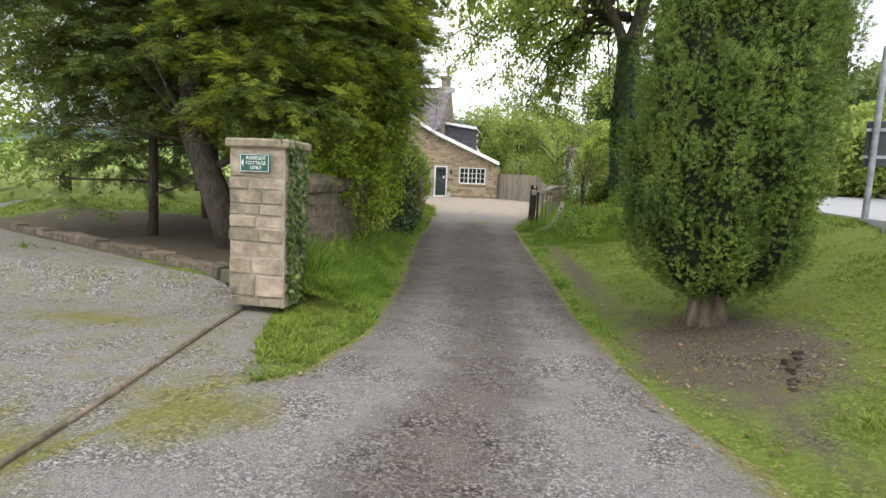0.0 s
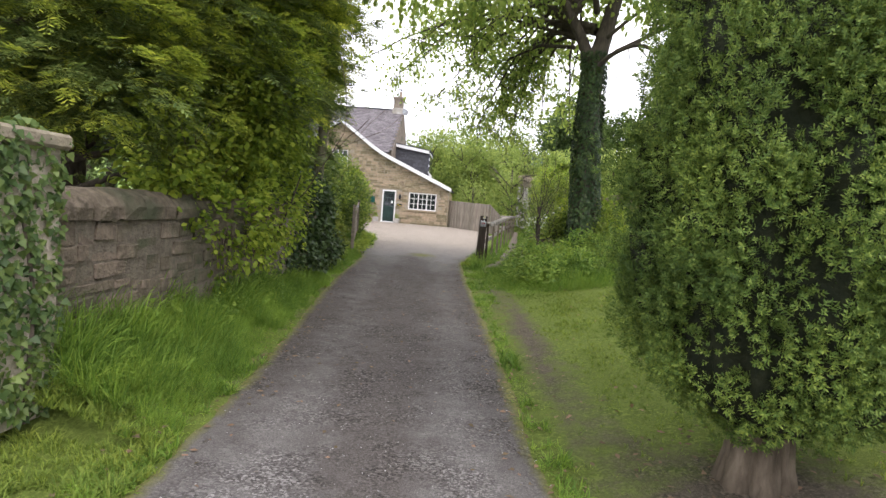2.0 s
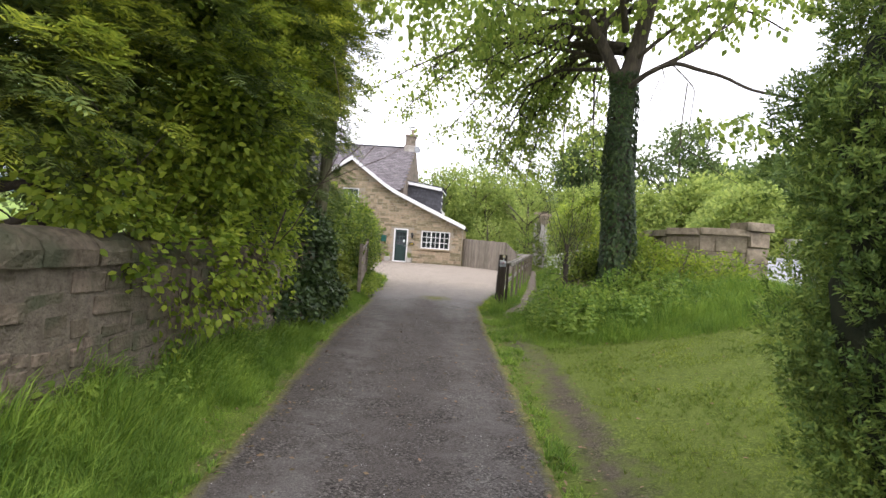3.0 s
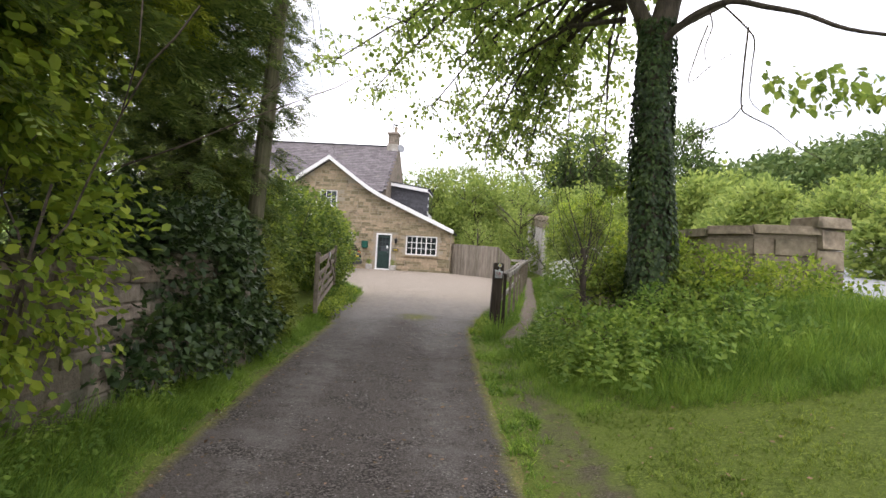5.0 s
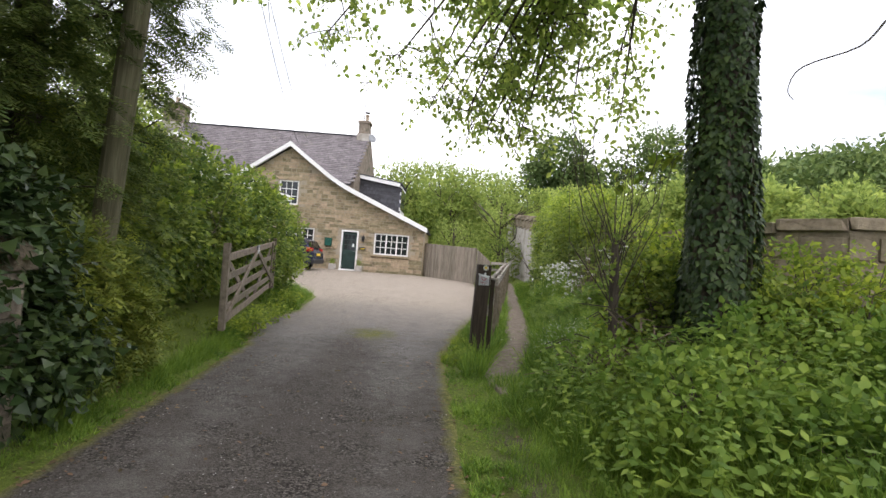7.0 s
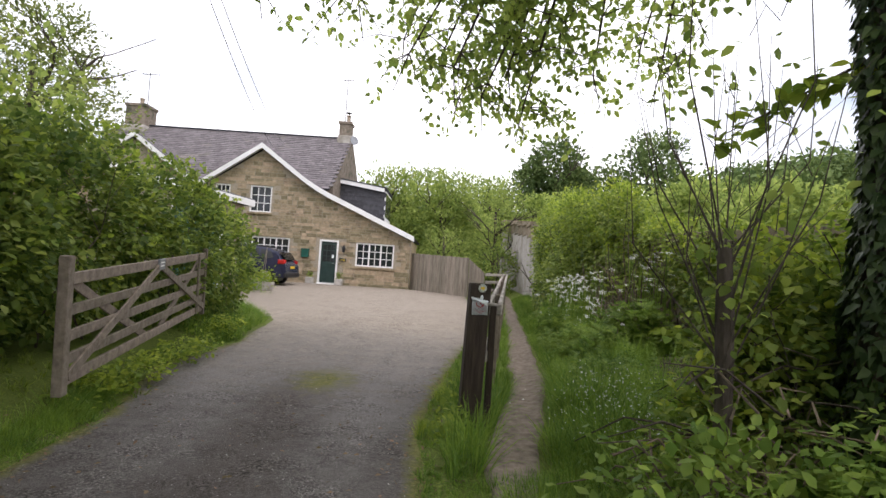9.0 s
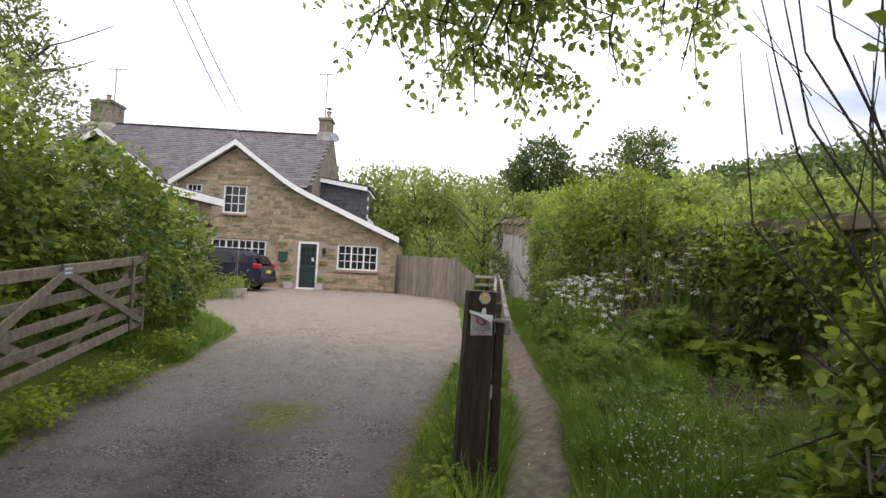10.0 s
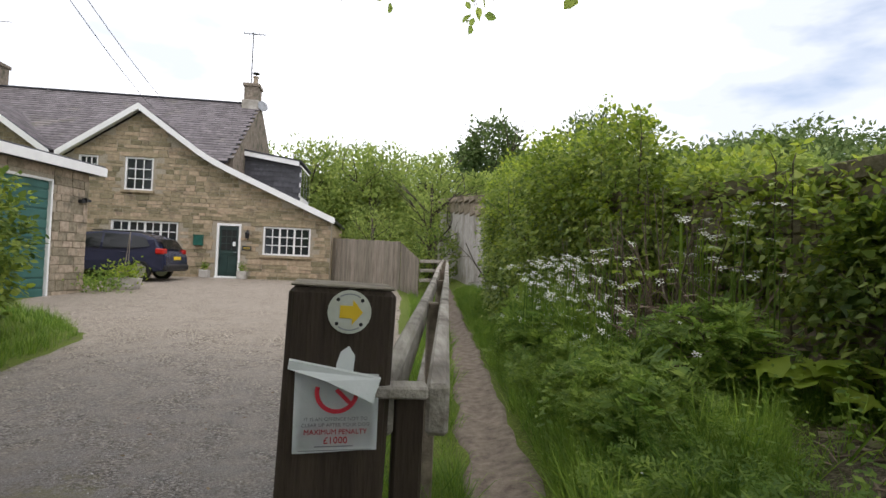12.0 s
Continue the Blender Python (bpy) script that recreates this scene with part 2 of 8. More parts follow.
M_PILLARIVY = leaf_mat("pillar_ivy_leaf", (0.045, 0.085, 0.022), (0.130, 0.190, 0.045), 0.45, 0.45, 0.3, 3.0, 0.3)
M_GOLD = leaf_mat("golden_conifer_foliage", (0.110, 0.150, 0.026), (0.240, 0.285, 0.048), 0.6, 0.4, 0.3, 0.9)
M_GRASS = leaf_mat("long_grass", (0.110, 0.201, 0.028), (0.234, 0.357, 0.053), 0.6, 0.35, 0.4, 1.6)
M_LAWN = leaf_mat("lawn_blades", (0.115, 0.175, 0.026), (0.225, 0.290, 0.046), 0.7, 0.3, 0.35, 1.2)
M_NETTLE = leaf_mat("nettle_leaf", (0.125, 0.215, 0.038), (0.265, 0.37, 0.066), 0.55, 0.35, 0.52, 1.6)
M_FAR = leaf_mat("far_foliage", (0.2, 0.275, 0.062), (0.34, 0.42, 0.11), 0.7, 0.35, 0.58, 0.25)
M_FARDARK = leaf_mat("far_dark_foliage", (0.085, 0.135, 0.042), (0.16, 0.22, 0.07), 0.7, 0.35, 0.3, 0.2)
M_WILLOW = leaf_mat("olive_foliage", (0.120, 0.162, 0.042), (0.228, 0.264, 0.072), 0.6, 0.3, 0.4, 0.5)
M_PARSLEY = leaf_mat("cow_parsley_flower", (0.62, 0.63, 0.55), (0.78, 0.78, 0.72), 0.7, 0.1, 0.3)
M_DRY = leaf_mat("dead_leaf_litter", (0.10, 0.07, 0.04), (0.24, 0.17, 0.10), 0.9, 0.5, 0.1)
M_BRIDGESTONE = material("weathered_bridge_stone", (0.145, 0.120, 0.085), (0.31, 0.262, 0.19), 0.93, 8, 8, 0.5, 45, 0.2, obj=0.22, spec=0.12,
                         stain=(0.085, 0.075, 0.055), stain_scale=2.6, stain_lo=0.55, stain_hi=0.72)
M_DRYSTEM = material("dry_bramble_stem", (0.10, 0.072, 0.05), (0.27, 0.215, 0.16), 0.9, 25, 5, 0.3, 80, 0.2, island=0.4)
# Dark green with the shade under the far trees put into the colour.
M_WOODFLOOR = material("painted_shade_wood_slope", (0.035, 0.062, 0.020), (0.075, 0.118, 0.036), 1.0, 0.12, 6, 0.0, spec=0.0)
# The haze of distance is mixed into the moor's blue-grey colour.
M_HILL = material("haze_tinted_moor", (0.075, 0.115, 0.135), (0.115, 0.155, 0.165), 1.0, 0.02, 4, 0.0, spec=0.0)
M_FIELD = material("distant_field", (0.16, 0.24, 0.06), (0.24, 0.31, 0.10), 1.0, 0.03, 4, 0.0, spec=0.0)
M_CARBODY = material("dark_blue_car_paint", (0.018, 0.022, 0.048), (0.024, 0.028, 0.058), 0.2, 2, 2, 0.0, spec=0.6)
M_TYRE = material("tyre_rubber", (0.012, 0.012, 0.012), (0.022, 0.022, 0.022), 0.85, 20, 3, 0.2)
M_ALLOY = material("alloy_wheel", (0.5, 0.5, 0.52), (0.6, 0.6, 0.62), 0.3, 5, 2, 0.0, metal=0.9)
M_REDLENS = material("red_lamp_lens", (0.35, 0.012, 0.010), (0.45, 0.02, 0.015), 0.15, 5, 2, 0.0, spec=0.6)
M_BLACK = material("black_metal", (0.012, 0.012, 0.013), (0.03, 0.03, 0.032), 0.5, 10, 3, 0.1)
M_SIGNGREEN = material("green_sign_paint", (0.010, 0.075, 0.055), (0.015, 0.095, 0.070), 0.4, 6, 3, 0.0, spec=0.4)
M_LETTER = material("white_lettering", (0.72, 0.74, 0.70), (0.8, 0.8, 0.78), 0.5, 8, 2, 0.0)
M_PAPER = material("laminated_paper", (0.62, 0.66, 0.66), (0.74, 0.77, 0.76), 0.35, 5, 4, 0.1, 30, spec=0.4)
M_RED = material("red_print", (0.42, 0.02, 0.035), (0.5, 0.03, 0.05), 0.5, 10, 2, 0.0)
M_GREYPRINT = material("grey_print", (0.25, 0.27, 0.28), (0.3, 0.32, 0.33), 0.5, 10, 2, 0.0)
M_YELLOW = material("yellow_arrow", (0.70, 0.48, 0.02), (0.78, 0.55, 0.03), 0.45, 10, 2, 0.0)
M_DISC = material("pale_waymark_disc", (0.50, 0.52, 0.45), (0.58, 0.60, 0.53), 0.45, 20, 3, 0.05)
# Near black painted in place of the shade of unlit rooms.
M_DARKROOM = material("unlit_room_black", (0.010, 0.010, 0.011), (0.03, 0.03, 0.03), 0.9, 2, 3, 0.0)
M_GREYMETAL = material("galvanised_grey", (0.20, 0.21, 0.22), (0.30, 0.31, 0.32), 0.5, 8, 4, 0.05, metal=0.6)
M_DARKSIGN = material("dark_sign_back", (0.030, 0.036, 0.036), (0.045, 0.05, 0.05), 0.5, 4, 3, 0.0)
M_CLAY = material("clay_pot", (0.28, 0.22, 0.16), (0.42, 0.35, 0.27), 0.85, 10, 5, 0.2)

M_GLASS = bpy.data.materials.new("window_glass")
M_GLASS.use_nodes = True
_g = M_GLASS.node_tree.nodes["Principled BSDF"]
_g.inputs["Base Color"].default_value = (0.02, 0.024, 0.026, 1)
_g.inputs["Roughness"].default_value, _g.inputs["Specular IOR Level"].default_value = 0.04, 0.7


# ---- building helpers ----
def link_mesh(name, me, mat, parent=None, label="", m=None):
    ob = new(name, me)
    if mat is not None and not me.materials:
        me.materials.append(mat)
    if parent is not None:
        ob.parent = parent
    if m is not None:
        ob.matrix_basis = m
    if label:
        tagged(ob, label)
    return ob


def part(name, bm, mat, parent=None, label="", m=None, smooth=False):
    """Links a bmesh as one mesh object under its thing."""
    me = bpy.data.meshes.new(name)
    bmesh.ops.recalc_face_normals(bm, faces=bm.faces)
    bm.to_mesh(me)
    bm.free()
    if smooth:
        me.shade_smooth()
    return link_mesh(name, me, mat, parent, label, m)


def thing(name, label, category, at=(0, 0, 0), group="", kind="", rz=0):
    ob = new(name)
    ob.empty_display_size = 0.1
    ob.matrix_basis = pose(*at, 0, 0, rz)
    return tagged(ob, label, category, group, kind)


def add_box(bm, lo, hi, bevel=0.0, m=None):
    """An axis-aligned box between two corners, with worn edges, moved by m."""
    lo, hi = Vector(lo), Vector(hi)
    r = bmesh.ops.create_cube(bm, size=1.0)
    vs = r["verts"]
    for v in vs:
        v.co = Vector([(lo[i] + hi[i]) / 2 + v.co[i] * (hi[i] - lo[i]) for i in range(3)])
    if bevel:
        es = list({e for v in vs for e in v.link_edges})
        out = bmesh.ops.bevel(bm, geom=es, offset=bevel, segments=1, affect="EDGES")
        vs = list({v for f in out["faces"] for v in f.verts} | {v for v in vs if v.is_valid})
    if m is not None:
        bmesh.ops.transform(bm, matrix=m, verts=[v for v in vs if v.is_valid])
    return bm


def box(lo, hi, bevel=0.0, m=None):
    return add_box(bmesh.new(), lo, hi, bevel, m)


def beam(a, b, w, h, bevel=0.004, up=(0, 0, 1)):
    """A bar from a to b, w wide and h high."""
    a, b = Vector(a), Vector(b)
    d = b - a
    x = d.normalized()
    y = Vector(up).cross(x).normalized()
    z = x.cross(y)
    m = Matrix.Translation(a) @ Matrix((x, y, z)).transposed().to_4x4()
    return box((0, -w / 2, -h / 2), (d.length, w / 2, h / 2), bevel, m)


def add_tube(bm, pts, radii, sides=8, cap=True):
    """A bent tapering tube through the points."""
    rings, last = [], None
    pts = [Vector(p) for p in pts]
    for i, p in enumerate(pts):
        d = (pts[min(i + 1, len(pts) - 1)] - pts[max(i - 1, 0)]).normalized()
        ref = last if last is not None else (Vector((1, 0, 0)) if abs(d.x) < 0.8 else Vector((0, 1, 0)))
        u = (ref - d * ref.dot(d)).normalized()
        last = u
        v = d.cross(u)
        rings.append([bm.verts.new(p + (u * math.cos(a) + v * math.sin(a)) * radii[i])
                      for a in (2 * math.pi * k / sides for k in range(sides))])
    for a, b in zip(rings, rings[1:]):
        for k in range(sides):
            bm.faces.new((a[k], a[(k + 1) % sides], b[(k + 1) % sides], b[k]))
    if cap:
        bm.faces.new(rings[0][::-1])
        bm.faces.new(rings[-1])
    return bm


def tube(pts, radii, sides=8):
    return add_tube(bmesh.new(), pts, radii, sides)


def lathe(profile, sides=16):
    """A round body from (radius, height) pairs."""
    bm = bmesh.new()
    add_tube(bm, [(0, 0, z) for _, z in profile], [max(r, 0.001) for r, _ in profile], sides)
    return bm


def prism(poly, depth, m):
    """A flat outline (x, z) given a depth along y."""
    bm = bmesh.new()
    a = [bm.verts.new((x, 0, z)) for x, z in poly]
    b = [bm.verts.new((x, depth, z)) for x, z in poly]
    bm.faces.new(a)
    bm.faces.new(b[::-1])
    for i in range(len(poly)):
        j = (i + 1) % len(poly)
        bm.faces.new((a[j], a[i], b[i], b[j]))
    bmesh.ops.transform(bm, matrix=m, verts=bm.verts)
    return bm


# leaf shapes: vertices and faces, about one unit long along +x, facing +z
BROAD = ([(0, 0, 0), (0.35, 0.34, 0.06), (0.75, 0.24, 0.02), (1, 0, -0.08), (0.75, -0.24, 0.02), (0.35, -0.34, 0.06), (0.45, 0, -0.03)],
         [(0, 6, 1), (1, 6, 2), (2, 6, 3), (3, 6, 4), (4, 6, 5), (5, 6, 0)])
SMALL = ([(0, 0, 0), (0.5, 0.28, 0.05), (1, 0, -0.05), (0.5, -0.28, 0.05)], [(0, 2, 1), (0, 3, 2)])
IVYLEAF = ([(0, 0, 0), (0.1, 0.45, 0.05), (0.45, 0.28, 0), (1, 0, -0.1), (0.45, -0.28, 0), (0.1, -0.45, 0.05)],
           [(0, 2, 1), (0, 3, 2), (0, 4, 3), (0, 5, 4)])


def spray_shape(n, length, width, lift, seed):
    """A little bundle of narrow leaves along a stem that points along +x."""
    rnd = random.Random(seed)
    vs, fs = [], []
    for i in range(n):
        s = i / n
        a = 2.4 * i
        base = Vector((s * 0.75, 0, 0))
        out = Vector((lift, math.cos(a), math.sin(a))).normalized() * length * (1 - 0.35 * s) * rnd.uniform(0.8, 1.2)
        side = out.cross(Vector((1, 0.3, 0.2))).normalized() * width
        k = len(vs)
        vs += [tuple(base), tuple(base + out * 0.5 + side), tuple(base + out), tuple(base + out * 0.5 - side)]
        fs += [(k, k + 1, k + 2, k + 3)]
    return vs, fs


def fan_shape(n, droop, seed):
    """A flat feathery frond of narrow leaflets on both sides of a stem along +x."""
    rnd = random.Random(seed)
    vs, fs = [(0, 0.012, 0), (0, -0.012, 0), (1, 0, -droop)], [(0, 1, 2)]
    for i in range(n):
        s = (i + 0.7) / n
        for sgn in (-1, 1):
            ln = 0.42 * (1 - 0.75 * s) * rnd.uniform(0.7, 1.2) + 0.05
            b = Vector((s * 0.92, 0, -droop * s * s))
            tip = b + Vector((ln * 0.75, sgn * ln, -0.1 * ln + rnd.uniform(-0.05, 0.05)))
            w = Vector((0.05, -sgn * 0.03, 0.0))
            k = len(vs)
            vs += [tuple(b - w * 0.5), tuple((b + tip) / 2 + w), tuple(tip), tuple((b + tip) / 2 - w)]
            fs += [(k, k + 1, k + 2, k + 3)]
    return vs, fs


def tuft_shape(n, spread, width, seed):
    """A tuft of bent grass blades rising along +z, one unit high."""
    rnd = random.Random(seed)
    vs, fs = [], []
    for i in range(n):
        a = rnd.uniform(0, 6.283)
        d = Vector((math.cos(a), math.sin(a), 0))
        s = Vector((-d.y, d.x, 0)) * width
        h, lean = rnd.uniform(0.55, 1.0), rnd.uniform(0.15, 1.0) * spread
        b = d * rnd.uniform(0, 0.25) * spread
        k = len(vs)
        p1, p2, p3 = b + d * lean * 0.2 + Vector((0, 0, h * 0.5)), b + d * lean * 0.6 + Vector((0, 0, h * 0.85)), b + d * lean * 1.1 + Vector((0, 0, h * 0.92))
        vs += [tuple(b + s), tuple(b - s), tuple(p1 + s * 0.8), tuple(p1 - s * 0.8), tuple(p2 + s * 0.5), tuple(p2 - s * 0.5), tuple(p3)]
        fs += [(k, k + 1, k + 3, k + 2), (k + 2, k + 3, k + 5, k + 4), (k + 4, k + 5, k + 6)]
    return vs, fs


def scatter(name, shape, pos, fwd, nrm, size, mat, parent=None, label="", kind=""):
    """Many copies of one leaf shape as one mesh: place, stem direction, facing and size of each."""
    sv = np.array(shape[0], dtype=np.float64)
    pos, fwd, nrm, size = (np.asarray(a, dtype=np.float64) for a in (pos, fwd, nrm, size))
    fwd = fwd / (np.linalg.norm(fwd, axis=1, keepdims=True) + 1e-9)
    side = np.cross(nrm, fwd)
    side = side / (np.linalg.norm(side, axis=1, keepdims=True) + 1e-9)
    up = np.cross(fwd, side)
    n, k = len(pos), len(sv)
    sz = size[:, None, None]
    co = pos[:, None, :] + sz * (sv[None, :, 0:1] * fwd[:, None, :] + sv[None, :, 1:2] * side[:, None, :] + sv[None, :, 2:3] * up[:, None, :])
    co = co.reshape(-1, 3)
    idx = np.concatenate([np.array(f) for f in shape[1]])
    lens = np.array([len(f) for f in shape[1]])
    loops = (idx[None, :] + (np.arange(n) * k)[:, None]).ravel()
    totals = np.tile(lens, n)
    starts = np.concatenate([[0], np.cumsum(totals)[:-1]])
    me = bpy.data.meshes.new(name)
    me.vertices.add(len(co))
    me.vertices.foreach_set("co", co.ravel())
    me.loops.add(len(loops))
    me.loops.foreach_set("vertex_index", loops)
    me.polygons.add(len(totals))
    me.polygons.foreach_set("loop_start", starts)
    me.update(calc_edges=True)
    me.validate()
    ob = link_mesh(name, me, mat, parent, label)
    if kind:
        tagged(ob, kind=kind)
    return ob


RNG = np.random.default_rng(7)


def unit(n):
    v = RNG.normal(size=(n, 3))
    return v / np.linalg.norm(v, axis=1, keepdims=True)


def lobes_cloud(lobes, clumps, per, clump_r, shell=0.55, low=None):
    """Leaf places in clumps near the skin of overlapping egg-shaped lobes (x, y, z, rx, ry, rz), with outward directions."""
    L = np.array(lobes, dtype=float)
    w = L[:, 3] * L[:, 4] + L[:, 4] * L[:, 5] + L[:, 3] * L[:, 5]
    which = RNG.choice(len(L), size=clumps, p=w / w.sum())
    d = unit(clumps)
    r = shell + (1 - shell) * RNG.random(clumps) ** 0.6
    r = r * (0.88 + 0.24 * RNG.random(clumps))
    c = L[which, :3] + d * L[which, 3:6] * r[:, None]
    out = d / L[which, 3:6]
    out /= np.linalg.norm(out, axis=1, keepdims=True)
    cr = clump_r * (0.6 + 0.8 * RNG.random(clumps))
    p = np.repeat(c, per, axis=0) + unit(clumps * per) * (np.repeat(cr, per) * RNG.random(clumps * per) ** 0.5)[:, None]
    o = np.repeat(out, per, axis=0)
    if low is not None:
        keep = p[:, 2] > low
        p, o = p[keep], o[keep]
    return p, o


def leafy(name, lobes, clumps, per, clump_r, size, shape, mat, parent, shell=0.55, droop=0.0, low=None, label="", kind=""):
    p, o = lobes_cloud(lobes, clumps, per, clump_r, shell, low)
    n = len(p)
    fwd = o + 0.9 * unit(n) + np.array([0, 0, -droop])
    nrm = np.array([0, 0, 0.8]) + 0.5 * o + 0.6 * unit(n)
    return scatter(name, shape, p, fwd, nrm, size * (0.65 + 0.7 * RNG.random(n)), mat, parent, label, kind)


def branchy(bm, start, direction, length, radius, levels, rnd, ends, bend=0.25, kids=3, ratio=0.62):
    """Limbs that fork; the tips are collected in ends."""
    pts, radii, d, p = [Vector(start)], [radius], Vector(direction).normalized(), Vector(start)
    steps = 4
    for i in range(steps):
        d = (d + Vector((rnd.uniform(-1, 1), rnd.uniform(-1, 1), rnd.uniform(-0.6, 0.8))) * bend).normalized()
        p = p + d * length / steps
        pts.append(p.copy())
        radii.append(max(radius * (1 - 0.55 * (i + 1) / steps), 0.004))
    add_tube(bm, pts, radii, 6 if radius > 0.03 else 4, cap=False)
    ends.append((p.copy(), d.copy()))
    if levels:
        for i in range(kids):
            k = rnd.randint(2, steps)
            nd = (d + Vector((rnd.uniform(-1, 1), rnd.uniform(-1, 1), rnd.uniform(-0.5, 0.7))) * 1.1).normalized()
            branchy(bm, pts[k], nd, length * ratio * rnd.uniform(0.8, 1.2), radii[k] * 0.7, levels - 1, rnd, ends, bend, kids, ratio)

# ---- the lie of the land ----
def lerp(v, pts):
    if v <= pts[0][0]:
        return pts[0][1]
    for (a, fa), (b, fb) in zip(pts, pts[1:]):
        if v <= b:
            return fa + (fb - fa) * (v - a) / (b - a)
    return pts[-1][1]


LEFT_EDGE = [(-6, 3.5), (4.4, 3.5), (5.2, 3.75), (5.7, 4.25), (6.7, 4.42), (9, 4.2), (13, 3.62), (14.3, 3.44), (19, 3.0), (21, 2.35), (23.3, 2.5), (26.5, 2.1), (28, 1.0), (29, -1.0), (40, -3.2)]
RIGHT_EDGE = [(-6, 7.6), (3, 7.3), (4.9, 6.93), (5.7, 6.7), (6.7, 6.5), (8, 6.36), (12, 6.17), (15, 5.95), (17.2, 5.83), (19.4, 5.75), (22.5, 6.15), (26, 6.6), (33.8, 7.0), (40, 7.0)]


def drive_z(y):
    return lerp(y, [(10, -0.52), (16, -0.49), (22, -0.45), (27, -0.34), (33, -0.19), (39.5, -0.03), (60, 0.05)])


def land(x, y):
    """Height of the ground."""
    z = drive_z(y)
    r = x - lerp(y, RIGHT_EDGE)
    if r > 0:
        if y < 14:
            rise = 0.14 * r + 0.032 * r * r
        else:
            k = min((y - 14) / 5, 1)
            rise = (1 - k) * (0.14 * r + 0.032 * r * r) + k * max(0.0, 0.30 * (r - 1.0))
        cap = 1.03 - 0.5 * min(max((y - 15) / 5, 0), 1)
        z += min(rise, cap)
    l = lerp(y, LEFT_EDGE) - x
    if l > 0 and y > 7.4:
        z += min(0.28 * l, 0.26)
    z += 0.02 * noise.noise((x * 0.9, y * 0.9, 0.3))
    off = x - lerp(y, [(-40, 4.5), (9.9, 13.0), (17, 15.2), (40, 15.5), (120, 15.0)])
    if -2.75 < off < 4.3:
        return min(z, 0.25)
    if x > 14 or x < -8 or y > 48:
        far = max(x - 14, -8 - x, y - 48, 0)
        z += min(far * 0.006, 1.0)
    return z


def drape(name, x_of, y_lo, y_hi, nx, ny, lift, mat, label, kind="structure", wob=0.06, category="", masks=None):
    """A sheet that follows the land between two edges, with uneven borders."""
    bm = bmesh.new()
    rows = []
    for j in range(ny + 1):
        y = y_lo + (y_hi - y_lo) * j / ny
        xa, xb = x_of(y)
        xa += wob * noise.noise((y * 1.7, 3.1, 0)) + wob * 0.6 * noise.noise((y * 6.0, 9.1, 0))
        xb += wob * noise.noise((y * 1.7, 7.7, 0)) + wob * 0.6 * noise.noise((y * 6.0, 1.1, 0))
        row = []
        for i in range(nx + 1):
            s = i / nx
            edge = min(s, 1 - s) * nx
            row.append(bm.verts.new((xa + (xb - xa) * s, y, land(xa + (xb - xa) * s, y) + (lift if edge >= 1 else -0.015))))
        rows.append(row)
    for a, b in zip(rows, rows[1:]):
        for i in range(nx):
            bm.faces.new((a[i], a[i + 1], b[i + 1], b[i]))
    ob = part(name, bm, mat, smooth=True)
    for key, fn in (masks or {}).items():
        at = ob.data.attributes.new(key, "FLOAT", "POINT")
        at.data.foreach_set("value", [fn(v.co.x, v.co.y) for v in ob.data.vertices])
    return tagged(ob, label, category, kind=kind)


def axis(near_lo, near_hi, step, far):
    v = list(np.arange(near_lo, near_hi + 1e-6, step))
    a, d = near_hi, step
    while a < far:
        d *= 1.5
        a += d
        v.append(a)
    a, d = near_lo, step
    while a > -far:
        d *= 1.5
        a -= d
        v.insert(0, a)
    return v


def soil(x, y):
    """Where the turf gives way to bare soil."""
    r = x - lerp(y, RIGHT_EDGE)
    a = 0.95 * max(0.0, 1 - abs(r - 0.38) / 0.45) * lerp(y, [(3, 0.5), (6, 1), (16, 1), (18, 0)])
    b = 1.6 * max(0.0, 1 - math.hypot((x - 7.3) / 1.2, (y - 6.7) / 1.7))
    c = 1.0 if (-2.4 - (y - 8) * 0.5 < x < 3.1 and 7.6 + 0.3 * (3 - x) < y < 15) else 0.0
    d = min(1.0, max(0.0, 1 - math.hypot((x - 8.75) / 0.95, (y - 20.4) / 1.0)) * 2.2)
    e = 0.7 * max(0.0, 1 - abs(lerp(y, LEFT_EDGE) - x) / 0.3) if y > 7 else 0
    return max(a, b, c, d, e)


gx, gy = axis(-6, 12, 0.3, 900), axis(-4, 44, 0.3, 900)
bm = bmesh.new()
grid = [[bm.verts.new((x, y, land(x, y))) for x in gx] for y in gy]
for a, b in zip(grid, grid[1:]):
    for i in range(len(gx) - 1):
        bm.faces.new((a[i], a[i + 1], b[i + 1], b[i]))
ground = part("ground", bm, M_TURF, smooth=True)
at = ground.data.attributes.new("soil", "FLOAT", "POINT")
at.data.foreach_set("value", [soil(v.co.x, v.co.y) for v in ground.data.vertices])
tagged(ground, "mossy uneven turf and soil under the verges and lawn", "ground", kind="structure")

def across(x, y):
    return (x - lerp(y, LEFT_EDGE)) / (lerp(y, RIGHT_EDGE) - lerp(y, LEFT_EDGE))


def middle(x, y):
    s = across(x, y)
    return max(0.0, 1 - abs(s - 0.52) / 0.24) * lerp(y, [(1, 0.55), (5, 1), (19, 1), (24, 0)])


def paleness(x, y):
    return lerp(y + 0.5 * noise.noise((x * 0.7, y * 0.4, 4)), [(17.5, 0), (27.0, 1)])


